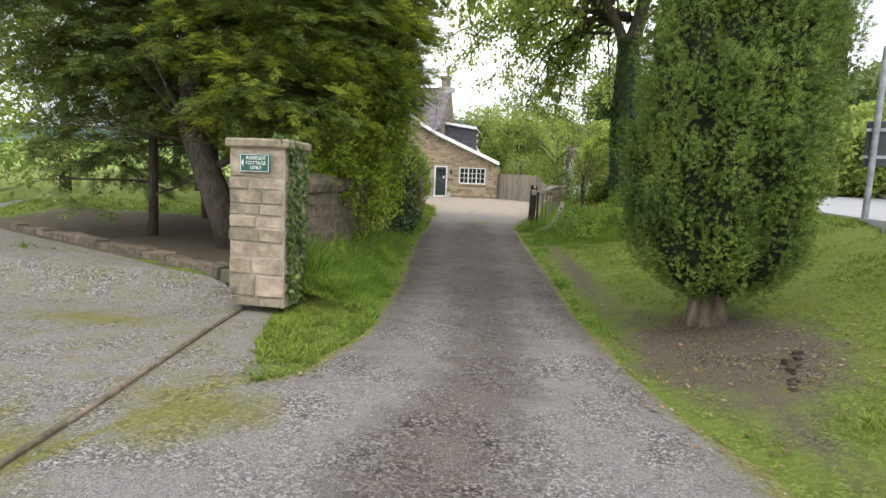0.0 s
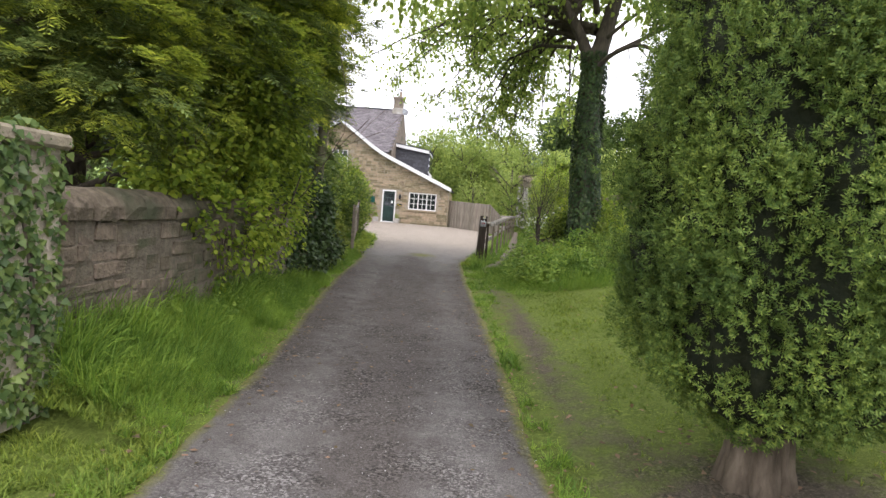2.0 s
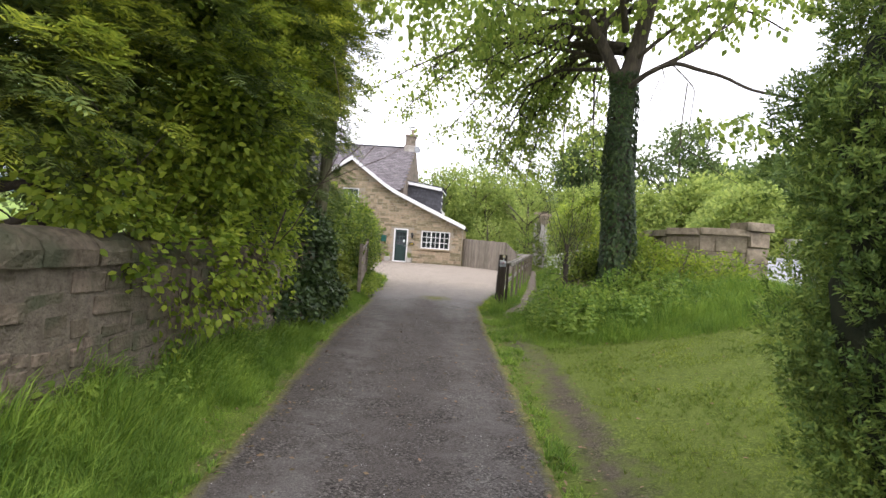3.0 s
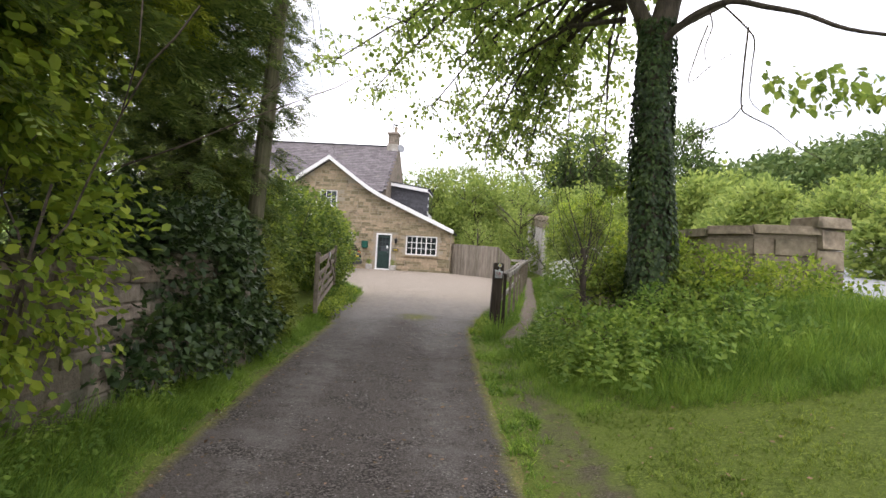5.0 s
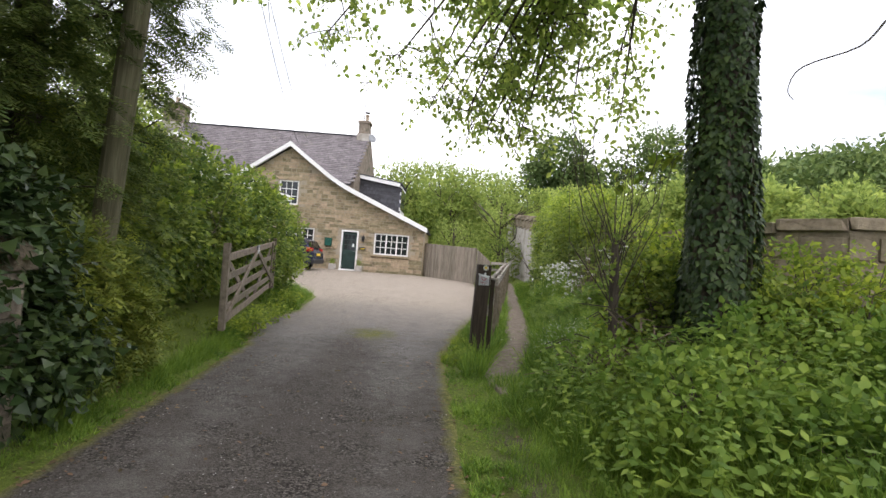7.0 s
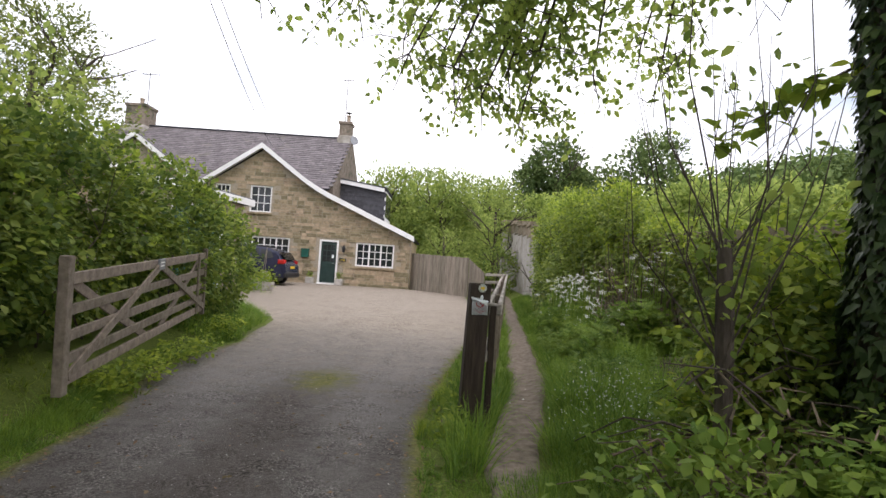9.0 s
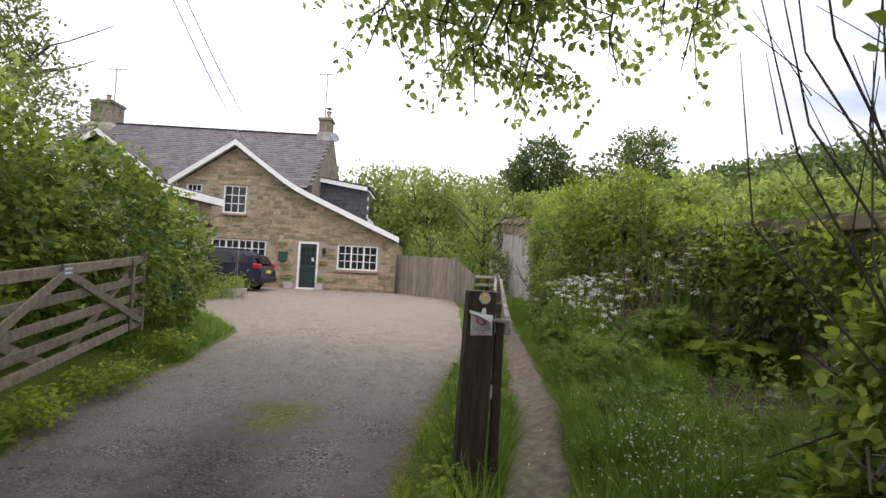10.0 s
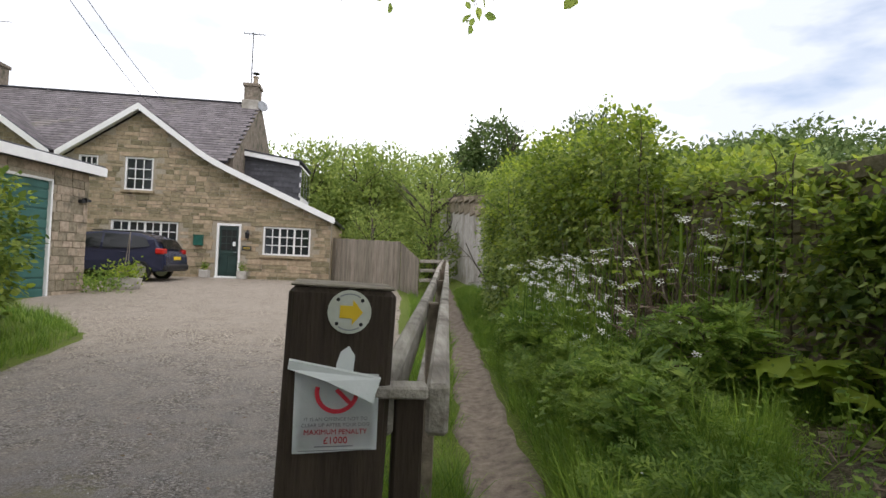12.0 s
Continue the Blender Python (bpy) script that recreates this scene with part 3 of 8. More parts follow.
def mossy(x, y):
    s = across(x, y)
    edge = max(0.0, 1 - min(s, 1 - s) / 0.10) * lerp(y, [(22, 1), (27, 0.3)])
    patch = max(0, 1 - math.hypot((x - 4.5) / 0.8, (y - 20.9) / 1.3)) * 0.85
    corner = max(0.9 * max(0, 1 - math.hypot((x - 3.5) / 1.0, (y - 3.6) / 1.6)), 1.0 * max(0, 1 - math.hypot((x - 4.0) / 0.8, (y - 5.0) / 0.8)))
    return max(edge, patch, corner)


def dirt(x, y):
    """Dark loose stuff and leaf mould, less of it in the two wheel tracks."""
    s = across(x, y)
    tracks = math.exp(-((s - 0.25) / 0.10) ** 2) + math.exp(-((s - 0.78) / 0.10) ** 2)
    return lerp(y, [(4, 0.05), (9, 0.85), (16, 0.9), (20, 0.45), (24, 0.0)]) - 0.20 * tracks + 0.18 * noise.noise((x * 1.1, y * 0.7, 8.0))


drive = drape("drive", lambda y: (lerp(y, LEFT_EDGE), lerp(y, RIGHT_EDGE)), -5, 39.9, 40, 260, 0.014, M_DRIVE,
              "grey compacted gravel drive, paler before the cottage", category="drive",
              masks={"middle": middle, "pale": paleness, "moss": mossy, "dirty": dirt})
def forecourt_moss(x, y):
    return max(0.42, 1.0 * max(0, 1 - math.hypot((x - 3.3) / 1.1, (y - 4.2) / 0.9)), 1.0 * max(0, 1 - math.hypot((x - 3.95) / 0.8, (y - 5.2) / 0.9)), 1.1 * max(0, 1 - math.hypot((x - 2.4) / 1.3, (y - 4.6) / 0.9)), 0.9 * max(0, 1 - math.hypot((x - 2.2) / 1.6, (y - 6.6) / 0.5)))


drape("forecourt", lambda y: (-14.0, min(lerp(y, LEFT_EDGE) + 0.5 if y < 5.4 else lerp(y, [(5.4, 4.45), (6.2, 3.95), (7.2, 3.58)]), 3.0 - 1.9 * max(0, y - 7.35) if y > 7.35 else 9)), -5, 10.4, 60, 60, 0.008, M_DRIVE,
      "grey gravel forecourt with mossy patches", category="forecourt", wob=0.04, masks={"moss": forecourt_moss, "middle": lambda x, y: 0.1, "pale": lambda x, y: 0.0, "dirty": lambda x, y: 0.0})
drape("side_track", lambda y: (-3.4 - 0.55 * (y - 7), -0.9 - 0.75 * (y - 7) - 0.4), 7.0, 20, 8, 40, 0.012, M_GRAVEL,
      "grey gravel side track running off between grass", category="track")
drape("footpath", lambda y: (lerp(y, [(17.2, 6.30), (18.2, 6.20), (19, 6.32), (21, 6.75), (26, 7.3), (36, 8.25)]),
                             lerp(y, [(17.2, 6.36), (18.2, 6.62), (19, 6.84), (21.5, 7.32), (26, 7.72), (36, 8.6)])), 17.2, 37, 14, 120, 0.034,
      M_PATH, "narrow trodden earth footpath through grass", category="path", wob=0.08)
def road_mid(y):
    return lerp(y, [(-40, 4.5), (9.9, 13.0), (17, 15.2), (40, 15.5), (120, 15.0)])


bm = bmesh.new()
rows = []
for j in range(81):
    y = -40 + 2 * j
    z = lerp(y, [(0, 0.48), (17, 0.56), (40, 2.0), (120, 2.4)])
    c = road_mid(y)
    rows.append([bm.verts.new((c + s, y, z + dz)) for s, dz in ((-3.1, -1.2), (-2.9, 0.03), (-2.75, 0.0), (2.75, 0.0), (2.8, 0.12), (4.2, 0.12), (4.3, -1.5))])
for a, b in zip(rows, rows[1:]):
    for i in range(6):
        bm.faces.new((a[i], a[i + 1], b[i + 1], b[i]))
tagged(part("road", bm, M_ROAD), "pale grey asphalt road with raised kerbs", "road", kind="structure")
bm = bmesh.new()
for j in range(80):
    y0, y1 = -40 + 2 * j, -38 + 2 * j
    q = [bm.verts.new((road_mid(y) + 2.35 + s, y, lerp(y, [(0, 0.48), (17, 0.56), (40, 2.0), (120, 2.4)]) + 0.006)) for y, s in ((y0, 0), (y0, 0.12), (y1, 0.12), (y1, 0))]
    bm.faces.new(q)
tagged(part("road_marking", bm, M_LINE), "white painted edge line on the road", "road marking", kind="structure")

# the far roadside wall
bm = bmesh.new()
for j in range(28):
    y = -20 + 3 * j
    for k in range(5):
        a, b = y + 0.6 * k, y + 0.6 * (k + 1) - 0.01
        xa = road_mid(a) + 4.4
        zt = lerp(a, [(0, 1.45), (17, 1.55), (40, 2.9), (120, 3.3)])
        add_box(bm, (xa, a, 0.0), (xa + 0.35, b, zt))
        add_box(bm, (xa - 0.05, a, zt), (xa + 0.4, b, zt + 0.12), 0.02)
tagged(part("roadside_wall", bm, M_CONCRETE), "long pale stone wall along the far side of the road", "wall", kind="structure")


# ---- cottage ----
def wall_strips(bm, xs, openings, base, top, y0, thick):
    """A wall along x with openings (x0, x1, z0, z1) and a sloping top."""
    cuts = sorted(set(xs) | {o[0] for o in openings} | {o[1] for o in openings})
    for a, b in zip(cuts, cuts[1:]):
        m = (a + b) / 2
        holes = sorted((o[2], o[3]) for o in openings if o[0] <= m <= o[1])
        lo = base
        spans = []
        for h0, h1 in holes:
            if h0 > lo + 1e-4:
                spans.append((lo, lo, h0, h0))
            lo = h1
        spans.append((lo, lo, top(a), top(b)))
        for za, zb, ta, tb in spans:
            vs = [bm.verts.new(c) for c in ((a, y0, za), (b, y0, zb), (b, y0, tb), (a, y0, ta),
                                            (a, y0 + thick, za), (b, y0 + thick, zb), (b, y0 + thick, tb), (a, y0 + thick, ta))]
            for f in ((0, 1, 2, 3), (7, 6, 5, 4), (0, 4, 5, 1), (2, 6, 7, 3), (0, 3, 7, 4), (1, 5, 6, 2)):
                bm.faces.new([vs[i] for i in f])
    return bm


ROOFLINE = [(-13.0, 3.75), (-8.98, 6.45), (-6.05, 4.50), (-5.55, 4.50), (-2.95, 6.30), (-0.55, 4.58), (4.30, 2.42)]
FACE_Y = 40.0


def roof_top(x):
    return lerp(x, ROOFLINE) - 0.16


OPENINGS = [(0.0, 0.90, -0.05, 2.07), (1.72, 3.52, 0.92, 2.03), (-3.45, -2.42, 3.16, 4.42), (-5.1, -4.4, 3.75, 4.4), (-3.84, -1.42, 0.95, 2.03)]
cottage = thing("cottage", "stone cottage with slate roof, white bargeboards and green door", "house", (0, 0, 0))
front = part("wall", wall_strips(bmesh.new(), [p[0] for p in ROOFLINE], OPENINGS, -0.3, roof_top, FACE_Y + 0.03, 0.45), M_MORTAR, cottage, "coursed sandstone front wall with lime mortar")
part("wall", box((4.0, 40.5, -0.3), (4.28, 46, 2.3)), M_STONES, cottage)
part("wall", box((-13.0, 40.5, -0.3), (-12.6, 50, 4.0)), M_STONES, cottage)
part("wall", box((-13.0, 49.6, -0.3), (0.3, 50, 4.2)), M_STONES, cottage)
gable_end = bmesh.new()
vs = [(0.02, y, z) for y, z in ((40.6, 3.0), (49.8, 3.0), (49.8, 4.4), (45.0, 8.0), (40.6, 4.7))] + [(0.32, y, z) for y, z in ((40.6, 3.0), (49.8, 3.0), (49.8, 4.4), (45.0, 8.0), (40.6, 4.7))]
gv = [gable_end.verts.new(v) for v in vs]
gable_end.faces.new(gv[:5])
gable_end.faces.new(gv[:4:-1])
for i in range(5):
    gable_end.faces.new((gv[i], gv[(i + 1) % 5], gv[(i + 1) % 5 + 5], gv[i + 5]))
part("gable_wall", gable_end, M_WALLSTONE, cottage, "rough stone gable end under the chimney")
# Added panels; their black colour stands for unlit rooms behind the front.
part("room_shade_backing", box((-12.5, 40.75, -0.2), (0.0, 40.8, 4.15)), M_DARKROOM, cottage)
part("room_shade_backing", box((0.0, 40.75, -0.2), (3.95, 40.8, 2.15)), M_DARKROOM, cottage)


def slates(name, origin, along, up, n_along, n_up, w, h, inside, mat, label=""):
    """Overlapping slates on a slope, all in one mesh."""
    o, u, v = Vector(origin), Vector(along).normalized(), Vector(up).normalized()
    nrm = u.cross(v).normalized()
    bm = bmesh.new()
    rnd = random.Random(len(name) + n_up)
    for j in range(n_up):
        for i in range(-1, n_along + 1):
            a, s = (i + 0.5 * (j % 2)) * w, j * h
            c = o + u * (a + w / 2) + v * (s + h / 2)
            if not inside(c):
                continue
            g = 0.006
            lift = 0.018 + rnd.uniform(0, 0.008)
            q = [bm.verts.new(p) for p in (o + u * (a + g) + v * s + nrm * lift, o + u * (a + w - g) + v * s + nrm * lift,
                                           o + u * (a + w - g) + v * (s + h * 1.15) + nrm * 0.003, o + u * (a + g) + v * (s + h * 1.15) + nrm * 0.003,
                                           o + u * (a + g) + v * s, o + u * (a + w - g) + v * s)]
            bm.faces.new(q[:4])
            bm.faces.new((q[4], q[5], q[1], q[0]))
    me = bpy.data.meshes.new(name)
    bm.to_mesh(me)
    bm.free()
    return tagged(link_mesh(name, me, mat, cottage, label), kind="stuff")


def slab(pts, thick=0.08):
    """A flat slab under the slates, from its upper outline."""
    bm = bmesh.new()
    p = [Vector(q) for q in pts]
    n = (p[1] - p[0]).cross(p[2] - p[0]).normalized()
    if n.z < 0:
        n = -n
    a = [bm.verts.new(q - n * 0.006) for q in p]
    b = [bm.verts.new(q - n * thick) for q in p]
    bm.faces.new(a)
    bm.faces.new(b[::-1])
    for i in range(len(p)):
        bm.faces.new((a[i], b[i], b[(i + 1) % len(p)], a[(i + 1) % len(p)]))
    return bm


RIDGE_Y, RIDGE_Z, SLOPE = 45.0, 8.05, 0.74
EAVE_Y = 40.2
part("roof_deck", slab([(-12.6, EAVE_Y, RIDGE_Z - SLOPE * 4.8), (0.2, EAVE_Y, RIDGE_Z - SLOPE * 4.8), (0.2, RIDGE_Y, RIDGE_Z), (-12.6, RIDGE_Y, RIDGE_Z)]), M_DARKSLATE, cottage)
part("roof_deck", slab([(-12.6, 49.8, RIDGE_Z - SLOPE * 4.8), (0.2, 49.8, RIDGE_Z - SLOPE * 4.8), (0.2, RIDGE_Y, RIDGE_Z), (-12.6, RIDGE_Y, RIDGE_Z)]), M_DARKSLATE, cottage)
slates("slating", (-12.6, EAVE_Y, RIDGE_Z - SLOPE * 4.8), (1, 0, 0), (0, 1, SLOPE), 36, 26, 0.355, 0.229, lambda c: c.x < 0.2, M_SLATE, "grey weathered roof slates")
part("ridge_tiles", beam((-12.6, RIDGE_Y, RIDGE_Z + 0.02), (0.2, RIDGE_Y, RIDGE_Z + 0.02), 0.22, 0.09, 0.04), M_DARKSLATE, cottage)


def cross_gable(apex_x, apex_z, left, right):
    """The two slopes of a front gable, running back into the main roof."""
    back = RIDGE_Y - (RIDGE_Z - apex_z) / SLOPE + 0.25
    for ex, ez in (left, right):
        y_low = RIDGE_Y - (RIDGE_Z - ez) / SLOPE + 0.25
        part("roof_deck", slab([(ex, 39.7, ez), (ex, max(y_low, 39.9), ez), (apex_x, back, apex_z), (apex_x, 39.7, apex_z)]), M_DARKSLATE, cottage)
        up = Vector((apex_x - ex, 0, apex_z - ez))
        n_up = int(up.length / 0.229)

        def inside(c, ez=ez):
            return 39.90 < c.y < RIDGE_Y - (RIDGE_Z - c.z) / SLOPE + 0.3 and c.z < apex_z
        if ex < apex_x:
            slates("slating", (ex, 44.0, ez), (0, -1, 0), up, 13, n_up, 0.33, 0.229, inside, M_SLATE)
        else:
            slates("slating", (ex, 39.7, ez), (0, 1, 0), up, 13, n_up, 0.33, 0.229, inside, M_SLATE)


cross_gable(-2.95, 6.33, (-5.6, 4.50), (-0.55, 4.60))
cross_gable(-8.98, 6.50, (-12.9, 3.85), (-6.05, 4.50))
# the long low roof over the porch end
part("roof_deck", slab([(4.42, 39.7, 2.42), (4.42, 46, 2.42), (-0.55, 46, 4.62), (-0.55, 39.7, 4.62)]), M_DARKSLATE, cottage)
slates("slating", (4.42, 39.72, 2.42), (0, 1, 0), (-4.97, 0, 2.2), 19, 23, 0.33, 0.236, lambda c: c.y > 39.92, M_SLATE)


def bargeboard(a, b):
    return part("bargeboard", beam((a[0], 39.72, a[1] - 0.10), (b[0], 39.72, b[1] - 0.10), 0.035, 0.22, 0.006, up=(0, 1, 0.001)), M_WHITE, cottage, "white painted bargeboard")


KINK = [(-2.95, 6.40), (-1.35, 5.25), (-0.75, 4.83), (-0.25, 4.53), (0.4, 4.21), (4.44, 2.46)]


def ribbon(pts, drop, y0, y1):
    """A board that follows a bent line under the slates."""
    bm = bmesh.new()
    loops = []
    for x, z in pts:
        loops.append([bm.verts.new(c) for c in ((x, y0, z), (x, y0, z - drop), (x, y1, z - drop), (x, y1, z))])
    for a, b in zip(loops, loops[1:]):
        for i in range(4):
            bm.faces.new((a[i], a[(i + 1) % 4], b[(i + 1) % 4], b[i]))
    bm.faces.new(loops[0])
    bm.faces.new(loops[-1][::-1])
    return bm


part("bargeboard", ribbon(KINK, 0.24, 39.66, 39.70), M_WHITE, cottage, "white painted swept bargeboard")
part("bargeboard", ribbon([(-5.75, 4.44), (-2.95, 6.40)], 0.24, 39.66, 39.70), M_WHITE, cottage, "white painted bargeboard")
part("bargeboard", ribbon([(-8.98, 6.55), (-5.95, 4.42)], 0.24, 39.66, 39.70), M_WHITE, cottage, "white painted bargeboard")
part("bargeboard", ribbon([(-13.0, 3.80), (-8.98, 6.55)], 0.24, 39.66, 39.70), M_WHITE, cottage, "white painted bargeboard")
part("soffit", ribbon([(x, z - 0.10) for x, z in KINK], 0.03, 39.735, 40.02), M_WHITE, cottage)
part("soffit", ribbon([(-5.75, 4.30), (-2.95, 6.26)], 0.03, 39.735, 40.02), M_WHITE, cottage)

# dormer
DY = 42.4
dl, dr = (-1.75, 5.62), (2.62, 5.0)
part("dormer_cheek", prism([(-1.75, 5.5), (-1.75, 4.9), (2.62, 3.1), (2.62, 4.92)], 0.15, pose(0, DY + 0.02, 0)), M_DARKSLATE, cottage)
slates("slate_hanging", (-1.75, DY, 3.0), (1, 0, 0), (0, 0.02, 1), 15, 12, 0.33, 0.22,
       lambda c: c.z > 3.05 + (3.0 - c.x) * 0.40 and c.z < 4.85 + (3.0 - c.x) * 0.135 and c.x < 2.57, M_DARKSLATE, "dark slate-hung dormer cheek")
part("dormer_fascia", ribbon([dl, dr], 0.20, DY - 0.16, DY - 0.12), M_WHITE, cottage, "white dormer fascia")
part("dormer_roof", ribbon([(dl[0], dl[1] + 0.05), (dr[0] + 0.1, dr[1] + 0.05)], 0.06, DY - 0.18, DY + 3.2), M_DARKSLATE, cottage)
dwin = part("window", box((2.60, DY + 0.1, 3.25), (2.68, DY + 2.9, 4.88)), M_WHITE, cottage, "white dormer window")
for k in range(3):
    part("pane", box((2.65, DY + 0.2 + 0.9 * k, 3.55), (2.695, DY + 0.95 + 0.9 * k, 4.78)), M_GLASS, dwin)


def chimney(x0, x1, y0, y1, z0, z1, pots):
    c = part("chimney", box((x0, y0, z0), (x1, y1, z1), 0.02), M_WALLSTONE, cottage, "stone chimney stack")
    part("chimney_band", box((x0 - 0.06, y0 - 0.06, z1 - 0.16), (x1 + 0.06, y1 + 0.06, z1), 0.02), M_WALLSTONE, c)
    part("chimney_base", box((x0 - 0.07, y0 - 0.07, z0), (x1 + 0.07, y1 + 0.07, z0 + 0.75), 0.02), M_CONCRETE, c)
    for px in pots:
        part("chimney_pot", lathe([(0.10, 0), (0.14, 0.05), (0.11, 0.12), (0.11, 0.36), (0.15, 0.40), (0.13, 0.44)], 12), M_CLAY, c, m=pose(px, (y0 + y1) / 2, z1))
    return c


right_stack = chimney(-0.42, 0.22, 44.6, 45.4, 7.4, 8.95, (0.0,))
part("cowl", lathe([(0.02, 0.44), (0.02, 0.56), (0.17, 0.56), (0.17, 0.60)], 10), M_BLACK, right_stack, m=pose(0.0, 45.0, 8.95))
chimney(-12.3, -11.2, 44.4, 45.6, 7.2, 9.15, (-11.75,))


def casement(x0, x1, z0, z1, lights, bars_x, bars_z, label, sill=True):
    """A white window set in its opening, with glazing bars and separate panes."""
    # The backing sheet's black is painted room shade behind the panes.
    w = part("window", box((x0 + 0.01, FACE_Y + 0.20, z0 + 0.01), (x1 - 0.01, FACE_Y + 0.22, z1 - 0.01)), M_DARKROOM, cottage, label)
    y = FACE_Y + 0.06
    fr = bmesh.new()
    t = 0.07
    add_box(fr, (x0, y, z0), (x1, y + 0.07, z0 + t), 0.006)
    add_box(fr, (x0, y, z1 - t), (x1, y + 0.07, z1), 0.006)
    add_box(fr, (x0, y, z0 + t), (x0 + t, y + 0.07, z1 - t), 0.006)
    add_box(fr, (x1 - t, y, z0 + t), (x1, y + 0.07, z1 - t), 0.006)
    part("frame", fr, M_WHITE, w)
    lw = (x1 - x0 - 2 * t) / lights
    for k in range(lights):
        a, b = x0 + t + k * lw, x0 + t + (k + 1) * lw
        if k:
            part("mullion", box((a - 0.035, y + 0.002, z0 + t), (a + 0.035, y + 0.068, z1 - t), 0.005), M_WHITE, w)
        part("pane", box((a + 0.02, y + 0.045, z0 + t), (b - 0.02, y + 0.05, z1 - t)), M_GLASS, w)
        for i in range(1, bars_x):
            c = a + (b - a) * i / bars_x
            part("glazing_bar", box((c - 0.016, y + 0.02, z0 + t), (c + 0.016, y + 0.044, z1 - t)), M_WHITE, w)
        for i in range(1, bars_z):
            c = z0 + t + (z1 - z0 - 2 * t) * i / bars_z
            part("glazing_bar", box((a + 0.035, y + 0.018, c - 0.016), (b - 0.035, y + 0.043, c + 0.016)), M_WHITE, w)
    if sill:
        part("sill", box((x0 - 0.08, y - 0.14, z0 - 0.10), (x1 + 0.08, y + 0.02, z0), 0.012), M_STONES, w, "stone window sill")
        part("lintel", box((x0 - 0.15, y - 0.048, z1), (x1 + 0.15, y + 0.02, z1 + 0.24), 0.012), M_STONES, w, "long stone lintel")
    return w


casement(1.72, 3.52, 0.92, 2.03, 3, 2, 3, "white three-light window with small panes")
casement(-3.45, -2.42, 3.16, 4.42, 1, 3, 3, "white upstairs sash window with small panes")
casement(-5.1, -4.4, 3.75, 4.4, 1, 3, 2, "small white upstairs window")
casement(-3.84, -1.42, 0.95, 2.03, 4, 2, 3, "wide white ground-floor window with small panes")

door = part("door", box((0.09, 40.10, 0.06), (0.81, 40.15, 1.98), 0.004), M_GREENDOOR, cottage, "dark green half-glazed front door, shut")
for a, b in (((0.0, 40.02, 0.0), (0.085, 40.14, 2.07)), ((0.815, 40.02, 0.0), (0.90, 40.14, 2.07)), ((0.085, 40.02, 1.985), (0.815, 40.14, 2.07))):
    part("door_frame", box(a, b, 0.006), M_WHITE, cottage, "white door frame")
part("threshold", box((-0.02, 39.98, -0.05), (0.92, 40.14, 0.05), 0.01), M_WHITE, cottage)
for i in range(3):
    for j in range(3):
        part("pane", box((0.17 + 0.195 * i, 40.094, 1.05 + 0.27 * j), (0.34 + 0.195 * i, 40.099, 1.29 + 0.27 * j)), M_GLASS, door)
for a in (0.16, 0.47):
    part("panel", box((a, 40.09, 0.18), (a + 0.27, 40.099, 0.86), 0.004), M_GREENDOOR, door)
part("notice", box((0.60, 40.085, 1.22), (0.70, 40.092, 1.38)), M_PAPER, door, "small white notice")
part("handle", tube([(0.74, 40.10, 0.98), (0.74, 40.05, 0.98), (0.64, 40.05, 0.98)], [0.012] * 3, 6), M_GREYMETAL, door)
part("doorstep", box((-0.15, 39.62, -0.12), (1.05, 40.0, -0.01), 0.02), M_CONCRETE, cottage, "grey stone doorstep")

# stones of the front wall: the lowest courses are single pieces, the rest one mesh
SURROUND = [(o[0] - 0.16, o[1] + 0.16, o[2] - 0.02, o[3] + 0.25) for o in OPENINGS]
front_rnd = random.Random(5)
UPPER, LOWER = [], []
z = -0.25
while z < 6.2:
    h = front_rnd.choice((0.10, 0.12, 0.14, 0.17, 0.20))
    x = -8.2 + front_rnd.uniform(0, 0.3)
    while x < 4.28:
        w = front_rnd.uniform(0.18, 0.52)
        x1 = min(x + w, 4.28)
        zt = min(roof_top(x), roof_top(x1))
        clash = any(x1 > o[0] and x < o[1] and z + h > o[2] and z < o[3] for o in (OPENINGS if True else SURROUND))
        if not clash and x1 - x > 0.09 and z + h * 0.6 < zt:
            (LOWER if z < 2.6 and x > -0.95 else UPPER).append((x, x1, z, z + h))
        x = x1 + 0.014
    z += h + 0.013


def add_stone(bm, x0, x1, z0, z1, y, rnd):
    """One rough-faced block, its front corners uneven."""
    d = 0.012 + rnd.random() * 0.018
    j = [rnd.uniform(0, 0.018) for _ in range(8)]
    f = [bm.verts.new(p) for p in ((x0 + j[0], y - d, z0 + j[1] * 0.7), (x1 - j[2], y - d, z0 + j[3] * 0.7), (x1 - j[4], y - d, z1 - j[5] * 0.7), (x0 + j[6], y - d, z1 - j[7] * 0.7))]
    b = [bm.verts.new(p) for p in ((x0, y + 0.02, z0), (x1, y + 0.02, z0), (x1, y + 0.02, z1), (x0, y + 0.02, z1))]
    bm.faces.new(f)
    for i in range(4):
        k = (i + 1) % 4
        bm.faces.new((f[k], f[i], b[i], b[k]))


bm = bmesh.new()
for s in UPPER:
    add_stone(bm, *s, FACE_Y + 0.03, front_rnd)
me = bpy.data.meshes.new("stonework")
bm.to_mesh(me)
bm.free()
tagged(link_mesh("stonework", me, M_STONES, front, "brown coursed sandstone"), kind="stuff")

